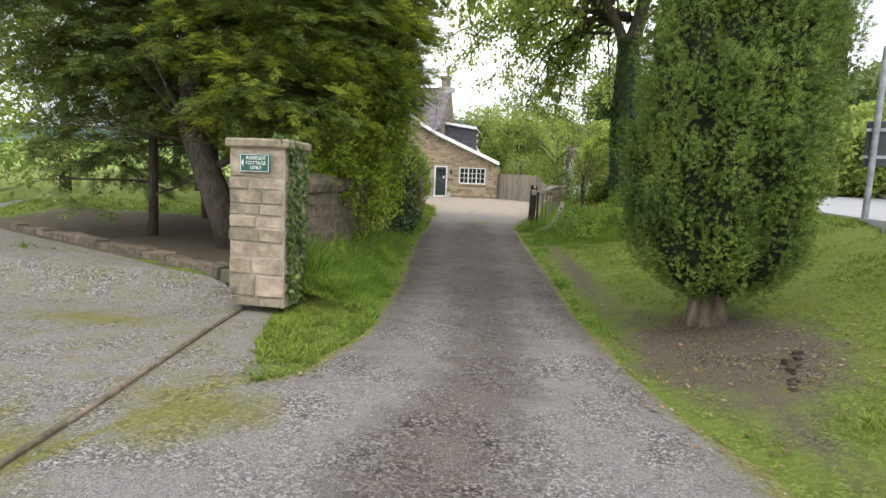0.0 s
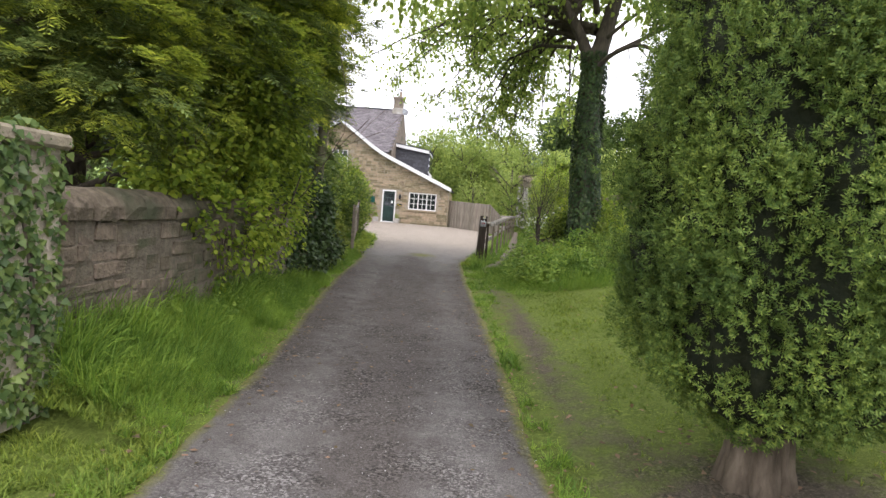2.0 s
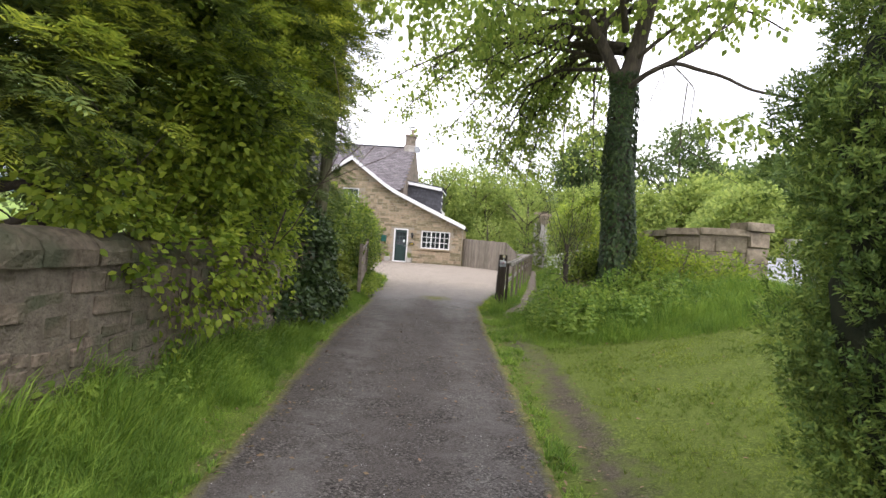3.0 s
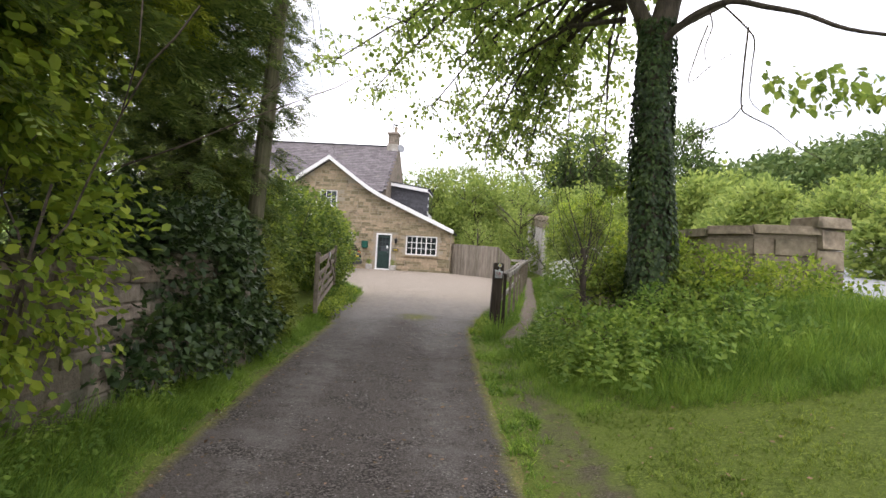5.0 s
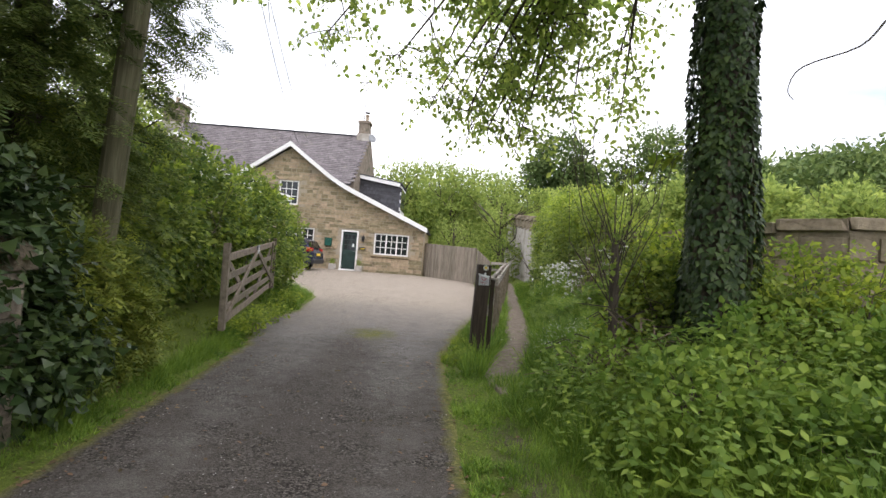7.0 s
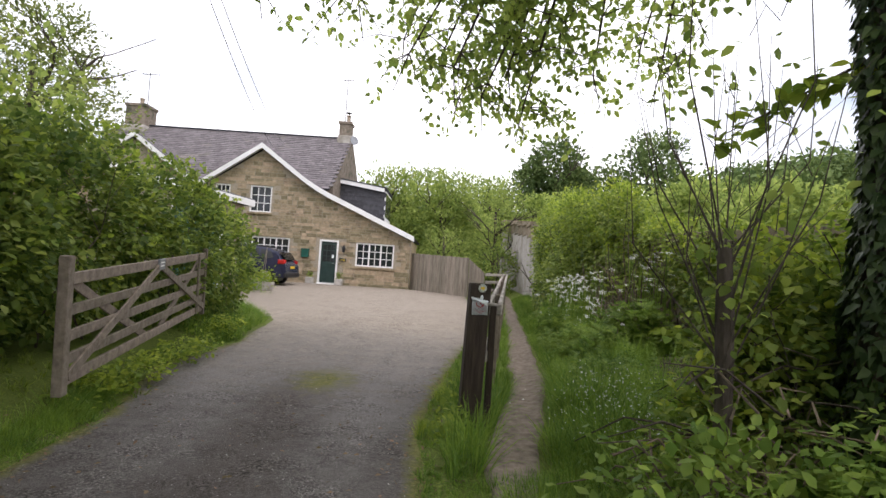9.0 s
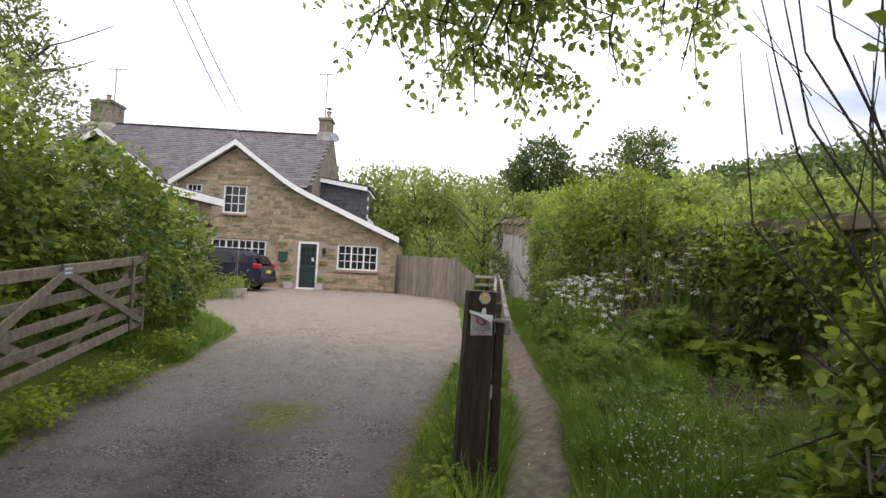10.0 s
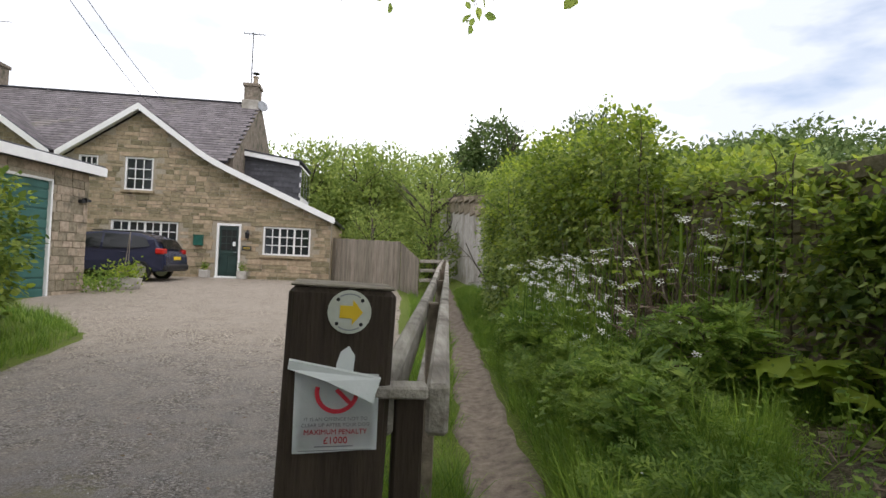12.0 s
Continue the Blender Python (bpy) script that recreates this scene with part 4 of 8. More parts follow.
# ---- stone pieces ----
def stone_mesh(name, seed):
    """A unit block (x, z from 0 to 1, face at y = 0 towards -y) with uneven worn corners."""
    rnd = random.Random(seed)
    bm = bmesh.new()
    add_box(bm, (0, 0, 0), (1, 1, 1))
    bmesh.ops.bevel(bm, geom=list(bm.edges), offset=0.07, segments=1, affect="EDGES")
    for v in bm.verts:
        v.co += Vector((rnd.uniform(-1, 1) * 0.03, rnd.uniform(-1, 1) * 0.05, rnd.uniform(-1, 1) * 0.035))
    me = bpy.data.meshes.new(name)
    bmesh.ops.recalc_face_normals(bm, faces=bm.faces)
    bm.to_mesh(me)
    bm.free()
    return me


STONE_MESHES = {}


def stone_piece(parent, mat, x0, x1, z0, z1, depth, m, seed, name="stone"):
    key = (mat.name, seed % 7)
    if key not in STONE_MESHES:
        STONE_MESHES[key] = stone_mesh(name, seed % 7)
        STONE_MESHES[key].materials.append(mat)
    ob = new(name, STONE_MESHES[key])
    ob.parent = parent
    ob.matrix_basis = m @ Matrix.Translation((x0, 0, z0)) @ Matrix.Diagonal((x1 - x0, depth, z1 - z0, 1))
    return ob


def courses(length, height, rnd, hs, wmin, wmax, gap=0.012):
    out, z = [], 0.0
    while z < height - 0.04:
        h = min(rnd.choice(hs), height - z)
        x = -rnd.uniform(0, wmax * 0.4)
        while x < length:
            w = rnd.uniform(wmin, wmax)
            a, b = max(x, 0), min(x + w, length)
            if b - a > 0.05:
                out.append((a, b - gap, z, z + h - gap))
            x += w
        z += h
    return out


# ---- gate pillar and boundary wall ----
pillar = thing("gate_pillar", "squared sandstone gate pillar with flat cap, ivy on one side", "pillar", (3.02, 7.18, -0.45), rz=-3)
pillar.matrix_basis = pillar.matrix_basis @ Matrix.Diagonal((1, 0.82, 1, 1))
part("core", box((0.004, -0.006, 0), (0.545, 0.536, 1.48)), M_MORTAR, pillar)
COURSES = [(0.09, (0, 0.3, 0.54)), (0.21, (0, 0.27, 0.54)), (0.155, (0, 0.22, 0.54)), (0.15, (0, 0.54)), (0.13, (0, 0.30, 0.54)), (0.12, (0, 0.27, 0.54)),
           (0.10, (0, 0.14, 0.31, 0.54)), (0.135, (0, 0.33, 0.54)), (0.10, (0, 0.2, 0.54)), (0.27, (0, 0.54))]
z = 0.0
for i, (h, cuts) in enumerate(COURSES):
    for k, (a, b) in enumerate(zip(cuts, cuts[1:])):
        stone_piece(pillar, M_STONE, a, b - 0.008, z + 0.004, z + h - 0.008, 0.16, pose(0, -0.015 - 0.008 * ((i + k) % 3), 0), 3 * i + k)
        stone_piece(pillar, M_STONE, a, b - 0.008, z + 0.004, z + h - 0.008, 0.14, pose(0.54, 0, 0, 0, 0, 90), 5 * i + k)
        stone_piece(pillar, M_STONE, a, b - 0.008, z + 0.004, z + h - 0.008, 0.14, pose(0, 0.54, 0, 0, 0, -90), 4 * i + k)
    z += h
part("cap", box((-0.035, -0.05, 1.465), (0.59, 0.58, 1.55), 0.018), M_STONE, pillar, "flat weathered stone cap")

plate = thing("wall_sign", "green sign with white letters on the pillar", "sign", (3.02 + 0.125, 7.18 - 0.045, -0.45 + 1.245), rz=-3)
part("board", box((0, -0.012, 0), (0.29, 0.006, 0.165), 0.004), M_SIGNGREEN, plate)
rim = bmesh.new()
for a, b in (((0.006, -0.015, 0.006), (0.284, -0.0125, 0.010)), ((0.006, -0.015, 0.155), (0.284, -0.0125, 0.159)),
             ((0.006, -0.015, 0.0105), (0.010, -0.0125, 0.1545)), ((0.280, -0.015, 0.0105), (0.284, -0.0125, 0.1545))):
    add_box(rim, a, b)
part("border", rim, M_LETTER, plate)
part("arrow", prism([(0.016, 0.083), (0.036, 0.118), (0.036, 0.048)], 0.003, pose(0, -0.016, 0)), M_LETTER, plate)


def lettering(text, size, x, y, z, parent, mat, m=None, name="lettering"):
    cu = bpy.data.curves.new(name, "FONT")
    cu.body, cu.size, cu.align_x, cu.align_y, cu.extrude, cu.resolution_u = text, size, "CENTER", "CENTER", 0.0008, 2
    tmp = bpy.data.objects.new(name, cu)
    me = bpy.data.meshes.new_from_object(tmp)
    bpy.data.objects.remove(tmp)
    me.transform(pose(x, y, z, 90, 0, 0))
    me.materials.clear()
    return link_mesh(name, me, mat, parent, m=m)


lettering("RIVERSIDE", 0.043, 0.158, -0.0135, 0.126, plate, M_LETTER)
lettering("COTTAGE", 0.043, 0.158, -0.0135, 0.083, plate, M_LETTER)
lettering("ONLY", 0.043, 0.158, -0.0135, 0.041, plate, M_LETTER)

WALL_LEN = 7.2
boundary = tagged(part("boundary_wall", box((0.0, 0.012, -0.4), (WALL_LEN, 0.36, 0.94), 0.0, pose(3.42, 7.72, -0.25, 0, 0, 92)), M_DARKMORTAR),
                  "old rubble stone boundary wall with rounded coping", "wall", kind="structure")
brnd = random.Random(11)


def coping_mesh(name, seed):
    """A unit coping stone (x, y, z from 0 to 1) with a rounded, uneven back."""
    rnd = random.Random(seed)
    bm = bmesh.new()
    prof = [(0.02, 0.0), (0.0, 0.42), (0.10, 0.74), (0.30, 0.94), (0.52, 1.0), (0.74, 0.93), (0.92, 0.70), (1.0, 0.40), (0.98, 0.0)]
    rings = []
    for x, k in ((0.0, 0.90), (0.07, 1.0), (0.5, 1.03), (0.93, 1.0), (1.0, 0.90)):
        rings.append([bm.verts.new((x + rnd.uniform(-0.015, 0.015), 0.5 + (y - 0.5) * k + rnd.uniform(-0.025, 0.025), z * k + rnd.uniform(-0.03, 0.03))) for y, z in prof])
    for a, b in zip(rings, rings[1:]):
        for i in range(len(prof) - 1):
            bm.faces.new((a[i], a[i + 1], b[i + 1], b[i]))
    bm.faces.new(rings[0])
    bm.faces.new(rings[-1])
    me = bpy.data.meshes.new(name)
    bmesh.ops.recalc_face_normals(bm, faces=bm.faces)
    bm.to_mesh(me)
    bm.free()
    me.materials.append(M_WALLPIECE)
    return me


# the face towards the drive
face_m = pose(3.42, 7.72, -0.30, 0, 0, 92)
rest = bmesh.new()
for k, (a, b, z0, z1) in enumerate(courses(WALL_LEN, 0.92, brnd, (0.07, 0.10, 0.13, 0.17, 0.20), 0.10, 0.40, 0.008)):
    if a < 4.2:
        stone_piece(boundary, M_WALLPIECE, a, b, z0 + brnd.uniform(0, 0.02), z1 + brnd.uniform(-0.02, 0.006), 0.08,
                    face_m @ pose(0, brnd.uniform(-0.004, 0.008), 0, brnd.uniform(-1.5, 1.5), brnd.uniform(-2.2, 2.2), 0), k)
    else:
        add_box(rest, (a, 0.0, z0), (b, 0.1, z1), 0.012, face_m)
COPINGS = [coping_mesh("coping_stone", 70 + k) for k in range(5)]
a = 0.0
k = 0
while a < WALL_LEN:
    w = brnd.uniform(0.26, 0.46)
    cs = new("coping_stone", COPINGS[k % 5])
    cs.parent = boundary
    cs.matrix_basis = face_m @ pose(a, -0.035 + brnd.uniform(-0.01, 0.01), 0.915, brnd.uniform(-2, 2), brnd.uniform(-2, 2), 0) @ Matrix.Diagonal((w - 0.02, 0.44, brnd.uniform(0.17, 0.22), 1))
    a += w
    k += 1
tagged(part("stonework", rest, M_WALLSTONE, boundary), kind="stuff")

kerb = thing("kerb", "low row of rough mossy kerb stones edging the bed", "kerb", (0, 0, 0), kind="structure")
ka, kb = Vector((2.98, 7.42)), Vector((-2.3, 10.2))
kd = (kb - ka).normalized()
krnd = random.Random(4)
s = 0.0
k = 0
while s < (kb - ka).length:
    w = krnd.uniform(0.28, 0.52)
    p = ka + kd * s
    stone_piece(kerb, M_WALLPIECE, 0, w - 0.02, 0, krnd.uniform(0.13, 0.17), 0.2, pose(p.x, p.y, land(p.x, p.y) - 0.06, krnd.uniform(-4, 4), krnd.uniform(-3, 3), math.degrees(math.atan2(kd.y, kd.x)) + 180) @ pose(-w, 0, 0), k, "kerb_stone")
    s += w
    k += 1
edging = thing("path_edging", "thin concrete edging strip across the gravel", "edging", (0, 0, 0), kind="structure")
ea, eb = Vector((3.10, 7.3)), Vector((3.75, 3.0))
for k in range(5):
    a, b = ea.lerp(eb, k / 5), ea.lerp(eb, (k + 1) / 5 - 0.004)
    part("edging_strip", beam((a.x, a.y, land(a.x, a.y) + 0.015), (b.x, b.y, land(b.x, b.y) + 0.004), 0.036, 0.05, 0.008), M_WALLPIECE, edging)

# ---- telegraph pole and cables ----
pole = thing("telegraph_pole", "tall leaning weathered timber telegraph pole among shrubs", "pole", (2.213, 16.98, -0.35))
part("shaft", tube([(0, 0, 0), (0.146, 0, 2.5), (0.292, 0, 5.0), (0.456, 0, 7.8)], [0.125, 0.12, 0.112, 0.10], 14), M_POLE, pole, m=pose(0, 0, 0))
part("bracket", box((0.32, -0.15, 7.2), (0.52, -0.10, 7.26), 0.005), M_GREYMETAL, pole)
for k, (tx, tz) in enumerate(((-2.9, 6.5), (-2.4, 6.7))):
    a, b = Vector((2.58 + 0.1 * k, 16.86, 6.85 - 0.1 * k)), Vector((tx, 41.0, tz))
    pts = [a.lerp(b, s / 14) + Vector((0, 0, -0.5 * (1 - (2 * s / 14 - 1) ** 2))) for s in range(15)]
    c = tagged(part("overhead_cable", tube(pts, [0.009] * 15, 5), M_BLACK), "thin dark overhead cable from pole to cottage", "cable", group="overhead cables")

# ---- five-bar gate ----
gate = thing("field_gate", "open weathered grey timber five-bar gate", "gate", (2.05, 23.0, 0.04))
gdir = Vector((0.80, -4.35, -0.26))
G_LEN = gdir.length
gm = Matrix.Translation((0, 0, 0)) @ Matrix((gdir.normalized(), Vector((0, 0, 1)).cross(gdir.normalized()).normalized(), gdir.normalized().cross(Vector((0, 0, 1)).cross(gdir.normalized()).normalized()))).transposed().to_4x4()
for z0, h in ((0.04, 0.10), (0.21, 0.09), (0.40, 0.09), (0.61, 0.09), (0.86, 0.10)):
    part("bar", box((0.03, -0.015, z0), (G_LEN - 0.03, 0.015, z0 + h), 0.005, gm), M_GATE, gate)
part("end_stile", box((-0.04, -0.035, -0.02), (0.04, 0.035, 1.02), 0.006, gm), M_GATE, gate)
part("end_stile", box((G_LEN - 0.05, -0.04, -0.02), (G_LEN + 0.05, 0.04, 1.10), 0.006, gm), M_GATE, gate)
part("upright", box((0.40, 0.016, 0.05), (0.47, 0.04, 0.95), 0.004, gm), M_GATE, gate)


def brace(x0, z0, x1, z1, y):
    d = Vector((x1 - x0, 0, z1 - z0))
    b = box((0, -0.012, -0.045), (d.length, 0.012, 0.045), 0.004, gm @ Matrix.Translation((x0, y, z0)) @ Matrix.Rotation(-math.atan2(d.z, d.x), 4, "Y"))
    part("brace", b, M_GATE, gate)


mid = G_LEN / 2
brace(0.06, 0.12, mid - 0.03, 0.88, 0.028)
brace(G_LEN - 0.06, 0.12, mid + 0.03, 0.88, 0.028)
brace(0.16, 0.88, mid - 0.25, 0.10, -0.028)
brace(G_LEN - 0.16, 0.88, mid + 0.25, 0.10, -0.028)
part("name_plate", box((mid - 0.10, 0.02, 0.84), (mid + 0.10, 0.045, 0.97), 0.004, gm), M_GREYMETAL, gate, "small grey plate with faded writing")
for k in range(2):
    part("name_plate_writing", box((mid - 0.07, 0.0455, 0.92 - 0.04 * k), (mid + 0.07, 0.047, 0.935 - 0.04 * k), 0, gm), M_LETTER, gate)

# ---- waymark post ----
post = thing("waymark_post", "thick dark oak gatepost with waymark disc and torn notice", "post", (6.135, 19.29, -0.62), rz=5)
pm = Matrix.Rotation(radians(1.6), 4, "Y")
PZ = 1.483
part("shaft", box((-0.088, -0.088, 0), (0.100, 0.088, PZ), 0.010, pm), M_POST, post)
part("end_grain", box((-0.086, -0.086, PZ + 0.0005), (0.098, 0.086, PZ + 0.006), 0.003, pm), M_WOOD, post)


def disc_mesh(r, y0, y1, n=28):
    bm = bmesh.new()
    a = [bm.verts.new((r * math.cos(2 * math.pi * k / n), y0, r * math.sin(2 * math.pi * k / n))) for k in range(n)]
    b = [bm.verts.new((r * math.cos(2 * math.pi * k / n), y1, r * math.sin(2 * math.pi * k / n))) for k in range(n)]
    bm.faces.new(a)
    bm.faces.new(b[::-1])
    for k in range(n):
        bm.faces.new((a[k], a[(k + 1) % n], b[(k + 1) % n], b[k]))
    return bm


FY = -0.0885
dm = pm @ pose(0.018, FY, PZ - 0.040)
disc = part("waymark_disc", disc_mesh(0.038, -0.004, 0.002), M_DISC, post, "round pale disc with a yellow arrow", m=dm)
part("arrow", prism([(-0.018, -0.011), (0.004, -0.011), (0.004, -0.022), (0.022, 0), (0.004, 0.022), (0.004, 0.011), (-0.018, 0.011)], 0.002, pose(0.001, -0.0065, 0)), M_YELLOW, disc)
for sx in (-1, 1):
    for sz in (-1, 1):
        part("screw", disc_mesh(0.0034, -0.0015, 0.001, 8), M_BLACK, disc, m=pose(0.021 * sx, -0.0045, 0.021 * sz))
for s_, a0 in ((1, 60), (-1, 240)):
    ring = bmesh.new()
    for k in range(9):
        a = radians(a0 + 7.5 * k)
        add_box(ring, (-0.0012, -0.0055, -0.0022), (0.0012, -0.0042, 0.0022), 0, Matrix.Translation((0.0315 * math.cos(a), 0, 0.0315 * math.sin(a))) @ Matrix.Rotation(-a, 4, "Y"))
    part("faded_writing", ring, M_GREYPRINT, disc)

# the notice: a sheet that bulges, its top corner torn and folded over
nm = pm @ pose(0.010, FY - 0.004, PZ - 0.282, 0, -2.0, 0)
sheet = bmesh.new()
NX, NZ = 12, 16
rows = []
for j in range(NZ + 1):
    v = j / NZ
    rows.append([sheet.verts.new((-0.072 + 0.144 * i / NX, -0.004 * math.sin(3.1 * i / NX) - 0.002 * math.sin(5 * v + i * 0.4), -0.002 + v * (0.135 + 0.012 * (1 - i / NX)) + 0.004 * (1 - v) * math.sin(2.5 * i / NX))) for i in range(NX + 1)])
for a, b in zip(rows, rows[1:]):
    for i in range(NX):
        sheet.faces.new((a[i], a[i + 1], b[i + 1], b[i]))
bmesh.ops.solidify(sheet, geom=list(sheet.faces), thickness=0.0012)
notice = part("notice", sheet, M_PAPER, post, "torn laminated dog fouling notice with red print", m=nm, smooth=True)
fold = bmesh.new()
fa = [fold.verts.new(p) for p in ((-0.082, -0.012, 0.160), (0.074, -0.016, 0.128), (0.060, -0.022, 0.088), (-0.020, -0.020, 0.126), (-0.084, -0.010, 0.145))]
fold.faces.new(fa)
fb = fold.faces.new([fold.verts.new(v.co + Vector((0, 0.008, 0.002))) for v in fa][::-1])
for i in range(5):
    j = (i + 1) % 5
    fold.faces.new((fa[i], fa[j], fb.verts[4 - j], fb.verts[4 - i]))
part("folded_top", fold, M_PAPER, notice, "curled white back of the torn notice")
part("torn_scrap", prism([(-0.014, 0.13), (0.014, 0.13), (0.017, 0.165), (0.006, 0.182), (-0.008, 0.172), (-0.015, 0.15)], 0.0015, pose(0.012, 0.002, 0)), M_PAPER, notice)
ringm = bmesh.new()
R0, R1 = 0.030, 0.0375
va, vb = [], []
for k in range(25):
    a = radians(165 + 210 * k / 24)
    va.append(ringm.verts.new((R0 * math.cos(a), -0.0085, 0.105 + R0 * math.sin(a))))
    vb.append(ringm.verts.new((R1 * math.cos(a), -0.0085, 0.105 + R1 * math.sin(a))))
for k in range(24):
    ringm.faces.new((va[k], va[k + 1], vb[k + 1], vb[k]))
d0 = [ringm.verts.new(p) for p in ((-0.004, -0.0085, 0.107), (0.022, -0.0085, 0.081), (0.027, -0.0085, 0.086), (0.002, -0.0085, 0.111))]
ringm.faces.new(d0)
part("red_ring", ringm, M_RED, notice)
lettering("IT IS AN OFFENCE NOT TO", 0.0088, 0, -0.0075, 0.058, notice, M_GREYPRINT)
lettering("CLEAR UP AFTER YOUR DOG", 0.0088, 0, -0.0075, 0.048, notice, M_GREYPRINT)
lettering("MAXIMUM PENALTY", 0.0118, 0, -0.0075, 0.036, notice, M_RED)
lettering("£1000", 0.0165, 0, -0.0075, 0.0215, notice, M_RED)
part("small_print", box((-0.035, -0.0072, 0.0105), (0.03, -0.0062, 0.0122)), M_GREYPRINT, notice)
part("printed_line", box((-0.062, -0.0068, 0.004), (0.062, -0.0058, 0.0052)), M_GREYPRINT, notice)

# ---- rail fence along the footpath ----
rails = thing("rail_fence", "weathered double-railed timber fence along the footpath", "fence", (0, 0, 0))
FP = [(6.330, 19.33, 0.684), (6.56, 21.2, 0.72), (6.80, 23.1, 0.78), (7.03, 25.0, 0.85), (7.27, 26.9, 0.90), (7.5, 28.8, 0.93), (7.73, 30.7, 0.96), (7.95, 32.5, 0.98), (8.15, 34.1, 1.0)]
for k, (x, y, z) in enumerate(FP):
    g = land(x, y)
    part("rail_post", box((x - 0.042, y - 0.05, g - 0.15), (x + 0.016, y + 0.05, z - 0.022), 0.006), M_POST if k < 1 else M_GATE, rails)
for (x0, y0, z0), (x1, y1, z1) in zip(FP, FP[1:]):
    for off in (-0.066, 0.040):
        part("rail", beam((x0 + off, y0 - 0.06, z0 - 0.05), (x1 + off, y1 - 0.065, z1 - 0.05), 0.045, 0.10, 0.008), M_RAIL, rails)
    part("lower_rail", beam((x0 - 0.066, y0 - 0.06, z0 - 0.48), (x1 - 0.066, y1 - 0.065, z1 - 0.48), 0.045, 0.10, 0.008), M_RAIL, rails)
part("rail_cap", box((6.242, 19.205, 0.670), (6.346, 19.262, 0.692), 0.004), M_RAIL, rails)
for dz in (-0.05, -0.32, -0.6):
    part("rail", beam((7.40, 34.05, 0.98 + dz), (8.12, 34.12, 1.0 + dz), 0.045, 0.10, 0.008), M_RAIL, rails)

# ---- board fence beside the cottage ----
boards = thing("board_fence", "tall weathered close-boarded timber fence beside the cottage", "fence", (0, 0, 0))
bf = random.Random(9)


def board_run(a, b, za, zb, n):
    a, b = Vector(a), Vector(b)
    d = b - a
    ang = math.degrees(math.atan2(d.y, d.x))
    w = d.length / n
    for k in range(n):
        p = a + d * k / n
        zt = za + (zb - za) * (k + 0.5) / n + bf.uniform(-0.012, 0.012)
        g = land(p.x, p.y) - 0.05
        part("board", box((0.004, -0.012 - 0.012 * (k % 2), 0), (w + 0.008, 0.008 - 0.012 * (k % 2), zt - g), 0.003, pose(p.x, p.y, g, 0, 0, ang)), M_WOOD, boards)
    for zz in (0.3, 1.2):
        part("fence_rail", beam((a.x, a.y + 0.05, land(a.x, a.y) + zz * 0.6), (b.x, b.y + 0.05, land(b.x, b.y) + zz * 0.6), 0.04, 0.09), M_WOOD, boards)


board_run((4.34, 40.45), (6.95, 37.3), 1.72, 1.58, 28)
board_run((6.97, 37.25), (7.38, 34.1), 1.53, 0.98, 22)

# ---- garage ----
garage = thing("garage", "flat-roofed stone garage with a green door", "garage", (-2.0, 26.63, -0.28), rz=80.8)
GL, GD, GH = 6.2, 5.0, 3.02
DX0, DX1, DZ = 2.55, 5.0, 2.66
wb = bmesh.new()
wall_strips(wb, [0.0, GL], [(DX0 - 0.06, DX1 + 0.06, 0.0, DZ + 0.06)], -0.2, lambda x: GH, 0.03, 0.3)
g_front = part("wall", wb, M_MORTAR, garage, "rough stone garage front")
grnd = random.Random(21)
for k, (a, b, z0, z1) in enumerate(courses(GL, GH, grnd, (0.16, 0.2, 0.26), 0.22, 0.5)):
    if b > DX0 - 0.07 and a < DX1 + 0.07 and z0 < DZ + 0.06:
        if a < DX1 + 0.07 < b - 0.1:
            a = DX1 + 0.07
        else:
            continue
    if a > 2.0:
        stone_piece(g_front, M_STONE, a, b, z0, z1, 0.06, pose(0, grnd.uniform(0, 0.015), 0), k)
part("wall", box((GL - 0.3, 0.33, -0.2), (GL, GD, GH)), M_STONES, garage)
part("wall", box((0, 0.33, -0.2), (0.3, GD, GH)), M_STONES, garage)
part("wall", box((0.3, GD - 0.3, -0.2), (GL - 0.3, GD, GH)), M_STONES, garage)
part("roof", box((-0.2, -0.22, GH + 0.004), (GL + 0.25, GD + 0.1, GH + 0.24), 0.01), M_DARKSLATE, garage, "dark felt flat roof")
part("fascia", box((-0.2, -0.25, GH - 0.02), (GL + 0.25, -0.222, GH + 0.20), 0.004), M_WHITE, garage, "white painted fascia board")
part("fascia", box((GL + 0.252, -0.25, GH - 0.02), (GL + 0.28, GD, GH + 0.20), 0.004), M_WHITE, garage)
g_door = part("garage_door", box((DX0, 0.10, 0.03), (DX1, 0.13, DZ), 0.003), M_TEAL, garage, "green ribbed metal garage door, shut")
for k in range(12):
    part("door_panel", box((DX0 + 0.01, 0.078, 0.05 + k * DZ / 12), (DX1 - 0.01, 0.098, (k + 1) * DZ / 12), 0.006), M_TEAL, g_door)
part("handle", box((3.72, 0.05, 1.12), (3.76, 0.078, 1.24), 0.004), M_GREYMETAL, g_door)
for a, b in (((DX0 - 0.06, 0.02, 0.0), (DX0 - 0.002, 0.14, DZ + 0.06)), ((DX1 + 0.002, 0.02, 0.0), (DX1 + 0.06, 0.14, DZ + 0.06)), ((DX0, 0.02, DZ + 0.003), (DX1, 0.14, DZ + 0.06))):
    part("door_frame", box(a, b, 0.004), M_WHITE, garage, "white door frame")
lamp = part("lamp", box((5.85, -0.10, 2.28), (5.97, 0.02, 2.36), 0.01), M_BLACK, garage, "small black wall lamp")
